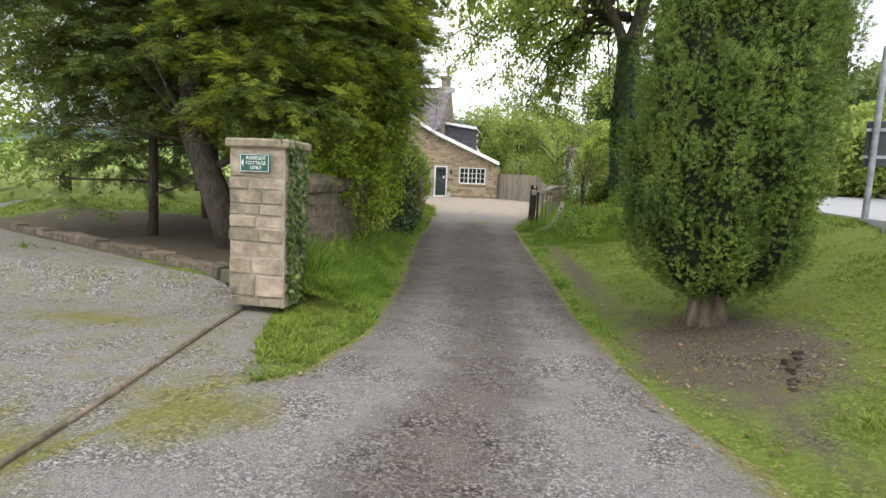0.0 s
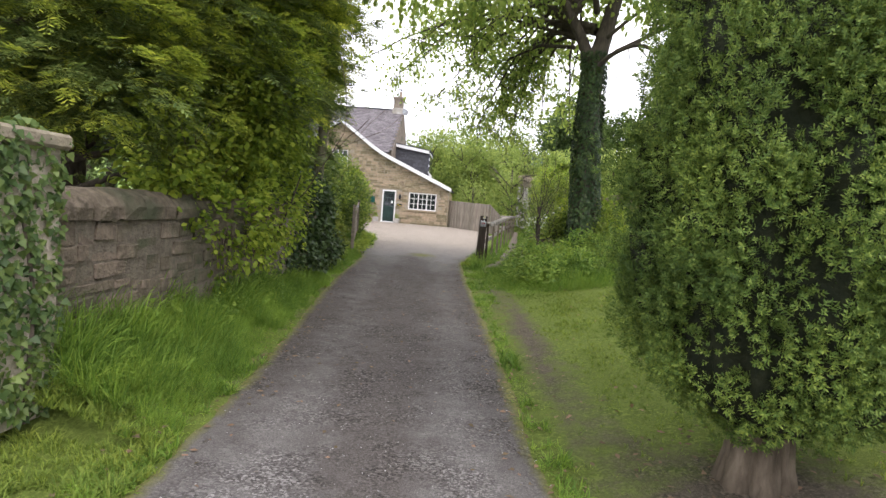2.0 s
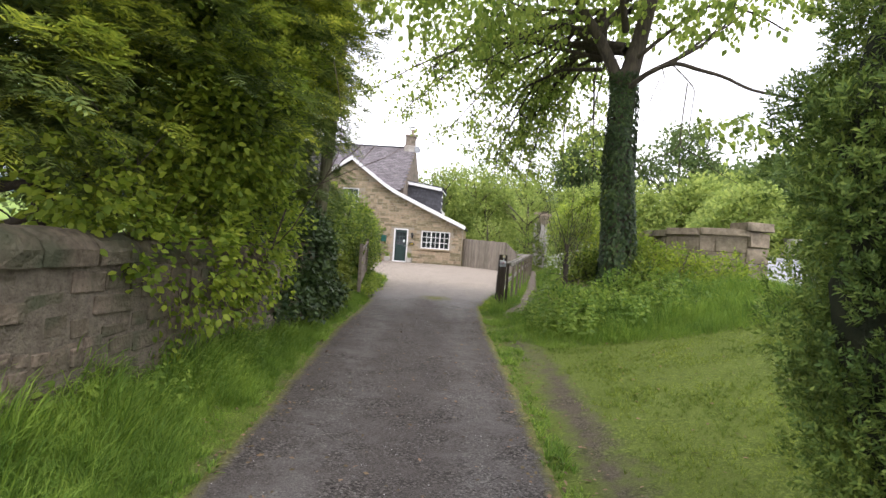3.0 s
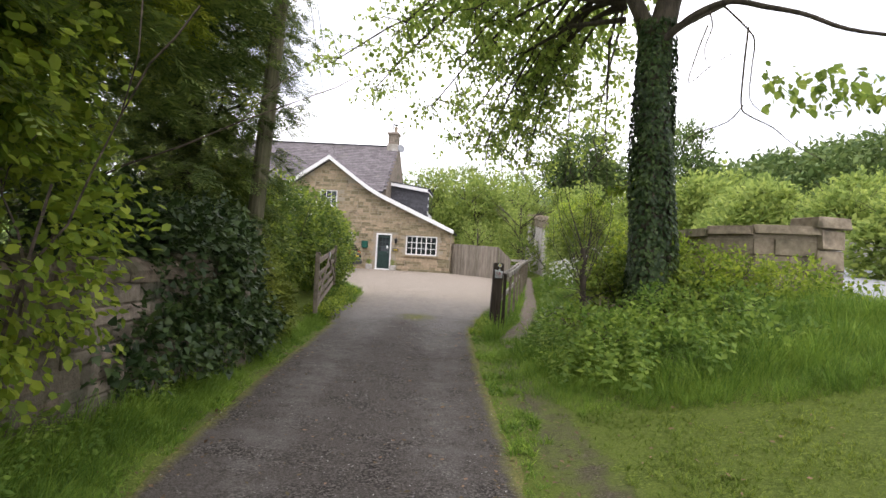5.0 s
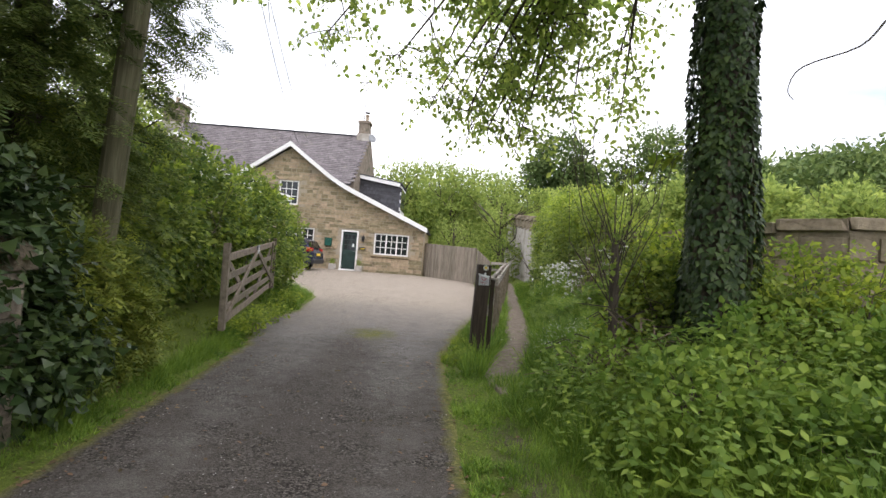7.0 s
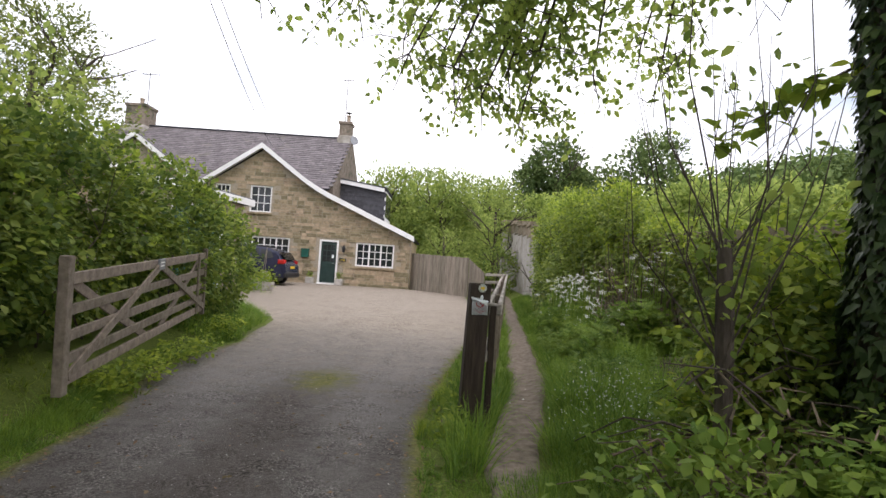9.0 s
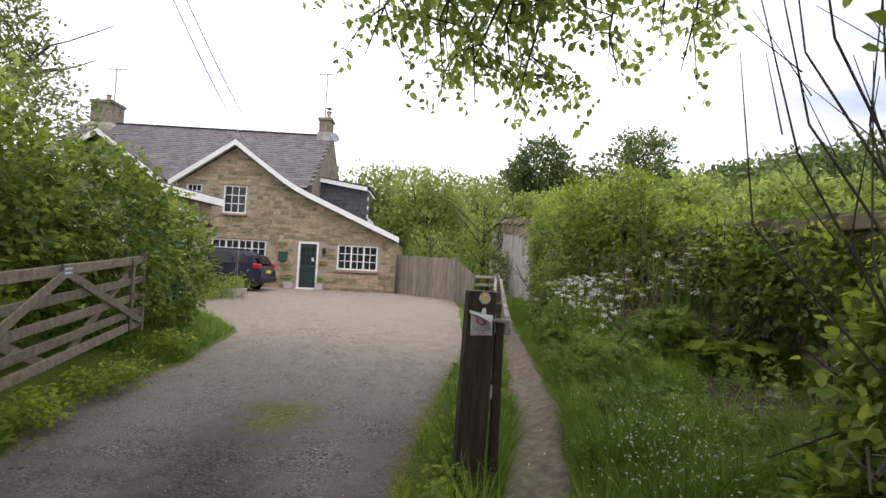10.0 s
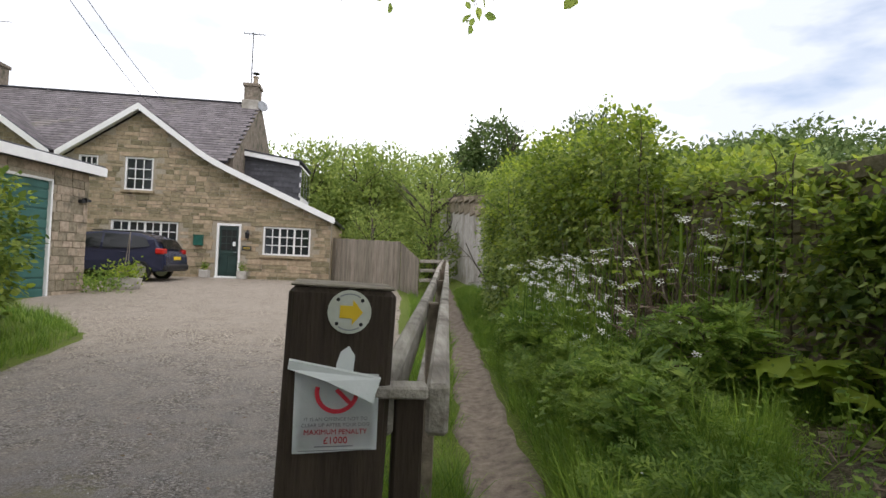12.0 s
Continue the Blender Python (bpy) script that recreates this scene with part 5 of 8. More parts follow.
part("lamp_hood", prism([(0, 0), (0.16, 0.02), (0.16, 0.07), (0, 0.10)], 0.12, pose(5.97, -0.12, 2.30, 0, 0, 0)), M_BLACK, garage)

# ---- car ----
car = thing("car", "dark blue estate car parked before the cottage", "car", (-2.62, 37.55, -0.07), rz=-3)
L, HW = 2.15, 0.89


def hull(profile, half, taper, y_bevel=0.05):
    """A car shell: a side outline (x, z) given its width, narrower towards the top."""
    bm = bmesh.new()
    sides = []
    for s in (-1, 1):
        sides.append([bm.verts.new((x, s * (half - taper * max(0.0, z - 0.95)), z)) for x, z in profile])
    bm.faces.new(sides[0])
    bm.faces.new(sides[1][::-1])
    n = len(profile)
    for i in range(n):
        j = (i + 1) % n
        bm.faces.new((sides[0][j], sides[0][i], sides[1][i], sides[1][j]))
    bmesh.ops.bevel(bm, geom=[e for e in bm.edges if abs(e.verts[0].co.y - e.verts[1].co.y) < 0.3], offset=y_bevel, segments=2, affect="EDGES")
    return bm


body = [(-2.12, 0.38), (-2.15, 0.62), (-2.02, 0.86), (-1.25, 1.02), (-0.45, 1.50), (0.2, 1.57), (1.25, 1.53), (1.72, 1.38), (2.02, 0.98), (2.13, 0.80), (2.15, 0.50), (2.08, 0.32),
        (1.75, 0.30), (1.72, 0.48), (1.58, 0.66), (1.34, 0.72), (1.10, 0.66), (0.96, 0.48), (0.93, 0.30), (-0.93, 0.30), (-0.96, 0.48), (-1.10, 0.66), (-1.34, 0.72), (-1.58, 0.66), (-1.72, 0.48), (-1.75, 0.30)]
part("body", hull(body, HW, 0.28), M_CARBODY, car, "dark blue painted body")
for s in (-1, 1):
    yy = s * (HW + 0.006)
    for pts in ([(-1.05, 1.04), (-0.42, 1.43), (0.10, 1.49), (0.10, 1.02)], [(0.17, 1.02), (0.17, 1.49), (0.95, 1.47), (0.98, 1.03)], [(1.05, 1.04), (1.02, 1.46), (1.45, 1.38), (1.62, 1.12)]):
        w = bmesh.new()
        w.faces.new([w.verts.new((x, s * (HW + 0.004 - 0.28 * (z - 0.95)), z)) for x, z in pts])
        bmesh.ops.solidify(w, geom=list(w.faces), thickness=0.006)
        part("side_window", w, M_GLASS, car)
    part("door_handle", box((0.75, min(yy, yy + s * 0.03), 0.88), (0.93, max(yy, yy + s * 0.03), 0.92), 0.006), M_CARBODY, car)
    part("mirror", box((-0.85, min(s * 0.9, s * 1.08), 1.0), (-0.68, max(s * 0.9, s * 1.08), 1.14), 0.03), M_CARBODY, car)
    part("tail_lamp", box((1.80, min(s * 0.62, s * 0.90), 0.88), (2.075, max(s * 0.62, s * 0.90), 1.06), 0.03), M_REDLENS, car, "red tail lamp")
    for wx in (-1.34, 1.34):
        wheel = part("wheel", disc_mesh(0.22, -0.10, 0.10, 20), M_ALLOY, car, m=pose(wx, s * 0.80, 0.335))
        tyre = bmesh.new()
        prof = [(0.21, -0.09), (0.30, -0.105), (0.333, -0.08), (0.335, 0.08), (0.30, 0.105), (0.21, 0.09)]
        loops = [[tyre.verts.new((r * math.cos(2 * math.pi * k / 24), y, r * math.sin(2 * math.pi * k / 24))) for r, y in prof] for k in range(24)]
        for k in range(24):
            a, b = loops[k], loops[(k + 1) % 24]
            for i in range(5):
                tyre.faces.new((a[i], a[i + 1], b[i + 1], b[i]))
        part("tyre", tyre, M_TYRE, wheel)
rw = bmesh.new()
rw.faces.new([rw.verts.new(p) for p in ((1.80, -0.62, 1.36), (1.80, 0.62, 1.36), (2.02, 0.68, 1.05), (2.02, -0.68, 1.05))])
bmesh.ops.solidify(rw, geom=list(rw.faces), thickness=0.008)
part("rear_window", rw, M_GLASS, car, m=pose(0.02, 0, 0.01))
part("rear_bumper", box((1.9, -0.86, 0.34), (2.20, 0.86, 0.56), 0.05), M_BLACK, car)
part("number_plate", box((2.135, -0.26, 0.70), (2.155, 0.26, 0.81), 0.004), M_YELLOW, car, "yellow number plate")
part("roof_rail", box((-0.3, -0.66, 1.56), (1.2, -0.62, 1.60), 0.01), M_BLACK, car)
part("roof_rail", box((-0.3, 0.62, 1.56), (1.2, 0.66, 1.60), 0.01), M_BLACK, car)

# ---- small things on and before the cottage ----
mailbox = thing("letter_box", "dark green metal letter box on the wall", "letter box", (-0.80, 39.86, 1.18))
part("box", box((0, 0, 0), (0.34, 0.14, 0.36), 0.012), M_SIGNGREEN, mailbox)
part("lid", prism([(-0.01, 0), (0.35, 0), (0.35, 0.05), (-0.01, 0.05)], 0.16, pose(0, -0.015, 0.362)), M_SIGNGREEN, mailbox)
lantern = thing("wall_lantern", "black wall lantern beside the door", "lamp", (1.17, 39.90, 1.52))
part("bracket", tube([(0, 0.12, 0.30), (0, 0.02, 0.34), (0, -0.04, 0.28)], [0.012] * 3, 6), M_BLACK, lantern)
part("cage", lathe([(0.03, 0), (0.06, 0.02), (0.085, 0.2), (0.10, 0.21), (0.03, 0.29), (0.01, 0.32)], 8), M_BLACK, lantern, m=pose(0, -0.04, 0))
nameplate = thing("name_board", "small dark name board with gold writing", "sign", (0.98, 39.955, 1.08))
part("board", box((0, 0, 0), (0.34, 0.03, 0.16), 0.004), M_DARKSIGN, nameplate)
for k in range(2):
    part("writing", box((0.05, -0.004, 0.09 - 0.05 * k), (0.29, -0.0005, 0.105 - 0.05 * k)), M_YELLOW, nameplate)


def planter(x, y, size, label, seed):
    t = thing("planter", label, "planter", (x, y, land(x, y)), group="planters by the cottage")
    part("pot", box((-size / 2, -size / 2, 0), (size / 2, size / 2, size * 0.9), 0.03), M_CONCRETE, t)
    p = np.array([(0, 0, size * 0.9)]) + np.random.default_rng(seed).normal(size=(160, 3)) * np.array([size * 0.22, size * 0.22, 0.10]) + np.array([0, 0, 0.14])
    scatter("plant", SMALL, p, unit(160), unit(160) + np.array([0, 0, 1]), np.full(160, 0.07), M_NETTLE, t, kind="stuff")


planter(-0.28, 39.72, 0.34, "pale stone planter with a small green plant", 1)
planter(1.08, 39.72, 0.34, "pale stone planter with a small green plant", 2)
bowl = thing("stone_trough", "low stone trough of leafy plants by the garage", "planter", (-0.55, 33.9, land(-0.55, 33.9)))
part("trough", lathe([(0.32, 0), (0.36, 0.08), (0.42, 0.30), (0.38, 0.32), (0.34, 0.26)], 14), M_CONCRETE, bowl)
n = 420
p = RNG.normal(size=(n, 3)) * np.array([0.22, 0.22, 0.14]) + np.array([0, 0, 0.48])
scatter("plant", SMALL, p, unit(n), unit(n) + np.array([0, 0, 1]), np.full(n, 0.10), M_SHRUB, bowl, kind="stuff")
part("cane", tube([(0.05, 0, 0.3), (0.07, 0, 1.55)], [0.012, 0.010], 5), M_WOOD, bowl)
part("cane", tube([(-0.1, 0.1, 0.3), (0.05, 0.02, 1.5)], [0.012, 0.010], 5), M_WOOD, bowl)

for mx, mz, h, yagi in ((-0.15, 9.3, 2.1, True), (-11.3, 9.1, 1.9, False)):
    an = thing("aerial", "thin metal television aerial on the chimney", "aerial", (mx, 44.75, mz - 0.5), group="roof aerials")
    part("mast", tube([(0, 0, 0), (0, 0, h + 0.5)], [0.028, 0.024], 6), M_DARKSIGN, an)
    part("boom", tube([(-0.45, 0, h + 0.42), (0.55, 0.1, h + 0.46)], [0.02, 0.02], 5), M_DARKSIGN, an)
    for k in range(6 if yagi else 2):
        part("element", tube([(-0.4 + 0.17 * k, -0.14, h + 0.44), (-0.4 + 0.17 * k, 0.2, h + 0.44)], [0.012, 0.012], 4), M_DARKSIGN, an)
dish = thing("satellite_dish", "grey satellite dish on the chimney", "satellite dish", (0.42, 44.7, 7.9))
part("dish", lathe([(0.02, 0.0), (0.16, 0.02), (0.26, 0.07), (0.25, 0.075), (0.15, 0.03)], 16), M_GREYMETAL, dish, m=pose(0, 0, 0, 80, 0, 40))
part("bracket", tube([(-0.2, 0.05, -0.1), (0.0, 0.05, -0.02)], [0.02, 0.02], 5), M_GREYMETAL, dish)

# ---- roadside sign ----
board = thing("road_sign", "back of a dark roadside sign on a grey post", "sign", (10.9, 11.45, land(10.9, 11.45) - 0.1))
part("post", tube([(0, 0, 0), (0, 0, 2.9)], [0.045, 0.045], 12), M_GREYMETAL, board)
part("panel", box((-0.1, 0.05, 1.16), (2.0, 0.09, 1.83), 0.01, pose(0, 0, 0, 0, 0, -14)), M_DARKSIGN, board)
for zz in (1.3, 1.7):
    part("panel_rail", box((-0.12, 0.025, zz - 0.025), (2.0, 0.048, zz + 0.025), 0.004, pose(0, 0, 0, 0, 0, -14)), M_GREYMETAL, board)

# ---- bridge parapet and ivy-clad wall ----
def block_wall(name, a, b, z_base, za, zb, thick, mat, label, block_w=0.6, block_h=0.3, coping=0.13, seed=1):
    """A wall of dressed blocks between two points, with a coping; blocks are parts of the setting."""
    a, b = Vector(a), Vector(b)
    d = b - a
    ang = math.degrees(math.atan2(d.y, d.x))
    m = pose(a.x, a.y, 0, 0, 0, ang)
    ln = d.length
    poly = [(0, z_base), (ln, z_base), (ln, zb - coping), (0, za - coping)]
    w = tagged(part(name, prism(poly, thick - 0.04, m @ pose(0, 0.02, 0)), mat), label, "wall", kind="structure")
    rnd = random.Random(seed)
    z, row = z_base, 0
    while z < max(za, zb) - coping - 0.1:
        x = -block_w * 0.5 * (row % 2)
        while x < ln:
            bw = block_w * rnd.uniform(0.8, 1.2)
            p, q = max(x, 0), min(x + bw, ln)
            top = za + (zb - za) * ((p + q) / 2 / ln) - coping
            if q - p > 0.1 and z + block_h <= top + 0.1:
                stone_piece(w, mat, p, q - 0.012, z, min(z + block_h - 0.012, top), thick, m @ pose(0, -0.002, 0), row * 5 + int(x * 3), "block")
            x += bw
        z += block_h
        row += 1
    n = max(1, int(ln / 0.9))
    for k in range(n):
        p, q = ln * k / n, ln * (k + 1) / n - 0.01
        zz = za + (zb - za) * (k + 0.5) / n
        stone_piece(w, mat, p, q, zz - coping, zz, thick + 0.12, m @ pose(0, -0.06, 0), k, "coping_stone")
    return w


WALL_LINE = [((9.2, 31.0), 2.45), ((9.5, 24.2), 1.85), ((9.55, 19.6), 1.66), ((9.74, 18.55), 1.72), ((10.25, 18.0), 1.74), ((11.18, 17.78), 1.76)]
for k, ((a, za), (b, zb)) in enumerate(zip(WALL_LINE, WALL_LINE[1:])):
    block_wall("parapet" if k > 1 else "wall_side", a, b, -0.2, za, zb, 0.34, M_BRIDGESTONE,
               "sandstone bridge parapet with flat coping, bending away from the road" if k > 1 else "sandstone wall under ivy beside the footpath", 0.62, 0.29, 0.15, seed=3 + k)
pier = thing("parapet_pier", "square sandstone end pier of the parapet", "pier", (11.15, 17.72, 0.0), rz=16)
for k in range(5):
    stone_piece(pier, M_BRIDGESTONE, 0, 0.5, 0.02 + 0.34 * k, 0.345 + 0.34 * k, 0.5, pose(0, 0, 0), k, "block")
stone_piece(pier, M_BRIDGESTONE, -0.06, 0.56, 1.72, 1.90, 0.62, pose(0, -0.06, 0), 3, "cap")
abut = tagged(part("bridge_wall", prism([(0, -0.2), (15.0, -0.2), (15.0, 2.45), (0, 3.95)], 0.5, pose(9.12, 46.0, 0, 0, 0, -90)), M_CONCRETE), "pale weathered concrete and stone bridge wall", "wall", kind="structure")
for k in range(12):
    p = 15.0 * k / 12
    zz = 3.95 - 1.5 * (k + 0.5) / 12
    stone_piece(abut, M_BRIDGESTONE, p, p + 1.235, zz, zz + 0.16, 0.66, pose(9.12, 46.0, 0, 0, 0, -90) @ pose(0, -0.08, 0), k, "coping_stone")
    stone_piece(abut, M_BRIDGESTONE, p, p + 1.235, zz - 0.42, zz - 0.02, 0.54, pose(9.12, 46.0, 0, 0, 0, -90) @ pose(0, -0.04, 0), k + 2, "block")

# ---- single stones low on the cottage front ----
for k, (x0, x1, z0, z1) in enumerate(LOWER):
    stone_piece(front, M_FACESTONE, x0, x1, z0, z1, 0.05, pose(0, FACE_Y + 0.004 - 0.006 * (k % 3), 0), k)

weeds = thing("garden_weeds", "pale flowering weeds at the garage corner", "weeds", (0, 0, 0))
n = 700
p = RNG.normal(size=(n, 3)) * np.array([0.30, 0.35, 0.16]) + np.array([-0.75, 33.0, 0.05])
scatter("leaves", SMALL, p, unit(n), unit(n) + np.array([0, 0, 1]), np.full(n, 0.085), M_NETTLE, weeds, kind="stuff")

# ---- trees and shrubs ----
SPRAY = spray_shape(9, 0.55, 0.078, 0.8, 1)
FROND = fan_shape(7, 0.18, 2)
SPRIG = fan_shape(4, 0.12, 5)
PALM = ([(0, 0, 0), (0.30, 0.10, 0.03), (0.10, 0.55, 0.0), (0.48, 0.30, 0.04), (0.62, 0.62, -0.03), (0.70, 0.20, 0.03), (1.0, 0.0, -0.08), (0.70, -0.20, 0.03), (0.62, -0.62, -0.03), (0.48, -0.30, 0.04), (0.10, -0.55, 0.0), (0.30, -0.10, 0.03)],
        [(0, 2, 3, 1), (1, 3, 4, 5), (1, 5, 6, 7), (1, 7, 11), (11, 7, 8, 9), (0, 11, 9, 10), (0, 1, 11)])
DOCKLEAF = ([(0, 0, 0), (0.12, 0.16, 0.04), (0.38, 0.27, 0.02), (0.68, 0.21, 0.05), (1, 0, -0.12), (0.68, -0.21, 0.0), (0.38, -0.27, 0.06), (0.12, -0.16, 0.02), (0.35, 0, -0.04), (0.7, 0, -0.03)],
            [(0, 8, 1), (1, 8, 2), (2, 8, 9, 3), (3, 9, 4), (4, 9, 5), (5, 9, 8, 6), (6, 8, 7), (7, 8, 0)])
TUFT = tuft_shape(10, 0.7, 0.010, 3)
TALLTUFT = tuft_shape(9, 0.55, 0.006, 8)
TURFTUFT = tuft_shape(6, 0.9, 0.05, 4)


def yew_radius(z, a, profile):
    """Uneven radius of a columnar yew: upright flutes and lumps."""
    r = lerp(z, profile)
    ca, sa = math.cos(a), math.sin(a)
    n1 = noise.noise((ca * 2.2, sa * 2.2, z * 0.55))
    n2 = noise.noise((ca * 5.5 + 7, sa * 5.5, z * 0.9))
    n3 = noise.noise((ca * 11 + 3, sa * 11, z * 3.2))
    return r * (1 + 0.10 * n1 + 0.20 * n2 + 0.12 * n3)


def yew_column(parent, cx, cy, profile, count, name, size=0.105):
    z0, z1 = profile[0][0], profile[-1][0]
    # Added inner shell; its colour is painted shade showing between the tufts.
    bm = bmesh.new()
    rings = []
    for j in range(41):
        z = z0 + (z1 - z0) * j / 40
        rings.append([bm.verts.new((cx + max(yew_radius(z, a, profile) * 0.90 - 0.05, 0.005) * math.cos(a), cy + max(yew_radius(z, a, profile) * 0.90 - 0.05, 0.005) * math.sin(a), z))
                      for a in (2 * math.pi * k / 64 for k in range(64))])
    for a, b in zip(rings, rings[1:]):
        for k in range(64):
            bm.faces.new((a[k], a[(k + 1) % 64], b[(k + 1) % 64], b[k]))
    part("shade_core", bm, M_YEWCORE, parent, "near-black inner shell, shade between the tufts painted in", smooth=True)
    rnd = np.random.default_rng(count)
    rmax = max(r for _, r in profile)
    base, axes, sizes = [], [], []
    while len(base) < count:
        z, a = rnd.uniform(z0, z1), rnd.uniform(0, 2 * math.pi)
        if rnd.random() > lerp(z, profile) / rmax + 0.05:
            continue
        r = yew_radius(z, a, profile) - 0.01 - 0.11 * rnd.random() ** 1.5
        base.append((cx + r * math.cos(a), cy + r * math.sin(a), z))
        lean = 0.45 if z > z0 + 0.7 else 0.45 + 1.0 * (1 - (z - z0) / 0.7)
        axes.append((lean * math.cos(a) + 0.12 * rnd.normal(), lean * math.sin(a) + 0.12 * rnd.normal(), 1.0))
        sizes.append(rnd.uniform(0.7, 1.4))
    base, axes, sizes = np.array(base), np.array(axes), np.array(sizes)
    axes /= np.linalg.norm(axes, axis=1, keepdims=True)
    per = 38
    n = count * per
    base, axes, sizes = np.repeat(base, per, axis=0), np.repeat(axes, per, axis=0), np.repeat(sizes, per)
    t = -0.55 + 1.5 * RNG.random(n)
    ring = np.cross(axes, unit(n))
    ring /= np.linalg.norm(ring, axis=1, keepdims=True)
    pos = base + axes * (0.12 * sizes * t)[:, None] + ring * (0.052 * sizes * np.sqrt(np.clip(1 - t * t, 0.02, 1)))[:, None]
    fwd = ring * (1.0 - 0.4 * t)[:, None] + axes * (0.75 + 0.5 * t)[:, None] + 0.35 * unit(n)
    scatter(name, SPRAY, pos, fwd, unit(n), size * (0.7 + 0.6 * RNG.random(n)), M_YEW, parent, kind="stuff")


yew = thing("yew_tree", "columnar clipped yew with a bare gnarled base", "tree", (0, 0, 0))
YX, YY = 7.38, 7.42
yz = land(YX, YY)
bm = bmesh.new()
for k in range(7):
    a = 2 * math.pi * k / 7
    add_tube(bm, [(YX + 0.13 * math.cos(a), YY + 0.13 * math.sin(a), yz - 0.08), (YX + 0.09 * math.cos(a), YY + 0.09 * math.sin(a), yz + 0.12), (YX + 0.08 * math.cos(a), YY + 0.08 * math.sin(a), yz + 0.35), (YX + 0.16 * math.cos(a + 0.4), YY + 0.16 * math.sin(a + 0.4), yz + 0.75)],
             [0.085, 0.075, 0.065, 0.05], 7)
add_tube(bm, [(YX, YY, yz - 0.1), (YX, YY, yz + 0.9)], [0.15, 0.12], 8)
part("trunk", bm, M_YEWBARK, yew, "short fluted brown trunk", smooth=True)
bm = bmesh.new()
add_tube(bm, [(YX + 0.1, YY, yz + 0.3), (YX + 0.55, YY + 0.22, yz + 0.75), (YX + 0.8, YY + 0.35, yz + 1.3)], [0.06, 0.05, 0.04], 6)
add_tube(bm, [(YX + 0.1, YY + 0.1, yz + 0.3), (YX + 0.4, YY + 0.4, yz + 0.7), (YX + 0.7, YY + 0.5, yz + 1.4)], [0.05, 0.04, 0.03], 6)
part("limb", bm, M_YEWBARK, yew, smooth=True)
yew_column(yew, YX, YY, [(-0.10, 0.20), (0.04, 0.45), (0.22, 0.63), (0.5, 0.71), (0.85, 0.75), (1.3, 0.74), (2.0, 0.68), (2.8, 0.56), (3.6, 0.44), (4.2, 0.26), (4.6, 0.03)], 2000, "crown", 0.044)
yew_column(yew, YX + 0.66, YY + 0.36, [(0.72, 0.08), (0.9, 0.26), (1.2, 0.38), (2.0, 0.44), (3.0, 0.38), (3.8, 0.24), (4.4, 0.03)], 640, "crown_branch", 0.044)


def tree(name, label, at, trunk_pts, trunk_r, mat_bark, limbs, seed, category="tree", levels=2):
    """A trunk with forking limbs; returns the thing and the limb tips."""
    t = thing(name, label, category, (0, 0, 0))
    base = Vector(at)
    part("trunk", tube([base + Vector(p) for p in trunk_pts], trunk_r, 12), mat_bark, t, smooth=True)
    rnd = random.Random(seed)
    ends = []
    for start, direction, length, radius in limbs:
        bm = bmesh.new()
        branchy(bm, base + Vector(start), direction, length, radius, levels, rnd, ends)
        tagged(part("limb", bm, mat_bark, t, smooth=True), kind="stuff")
    return t, ends


def conifer_plates(parent, lobes, plates, per, size, name, tips=0.25, droop=0.25, reach=0.45, shell=0.35, low=None):
    """Flat layered branch ends: each a plate of small feathery sprigs, its outer sprigs bright with young growth."""
    c, o = lobes_cloud(lobes, plates, 1, 0.05, shell, low)
    m = len(c)
    f = o * np.array([1, 1, 0.18]) + 0.45 * unit(m) * np.array([1, 1, 0.25])
    f /= np.linalg.norm(f, axis=1, keepdims=True)
    s = np.cross(f, np.array([0, 0, 1.0]))
    s /= np.linalg.norm(s, axis=1, keepdims=True) + 1e-9
    ln = reach * (0.6 + 0.8 * RNG.random(m))
    young = RNG.random(m) < np.clip(tips * (0.5 + 1.2 * np.clip(o[:, 2] + 0.5, 0, 1)), 0, 1)
    n = m * per
    c, f, s, o, ln, young = (np.repeat(v, per, axis=0) for v in (c, f, s, o, ln, young))
    u = RNG.random(n) ** 0.7
    v = RNG.normal(size=n) * 0.34 * (1.05 - u * 0.75)
    p = c + f * (u * ln)[:, None] + s * (v * ln)[:, None]
    p[:, 2] += -droop * ln * u * u + 0.03 * RNG.normal(size=n)
    fwd = f + s * (1.6 * np.sign(v) * np.minimum(np.abs(v) * 2, 0.7))[:, None] + 0.35 * unit(n) + np.array([0, 0, -droop * 0.6])
    nrm = np.array([0, 0, 1.0]) + 0.40 * unit(n)
    sz = size * (0.6 + 0.7 * RNG.random(n))
    tip = young & (u > 0.35)
    scatter(name, SPRIG, p[~tip], fwd[~tip], nrm[~tip], sz[~tip], M_CONIFER, parent, kind="stuff")
    if tip.any():
        scatter("bright_" + name, SPRIG, p[tip], fwd[tip], nrm[tip], sz[tip] * 0.9, M_CONTIP, parent, kind="stuff")


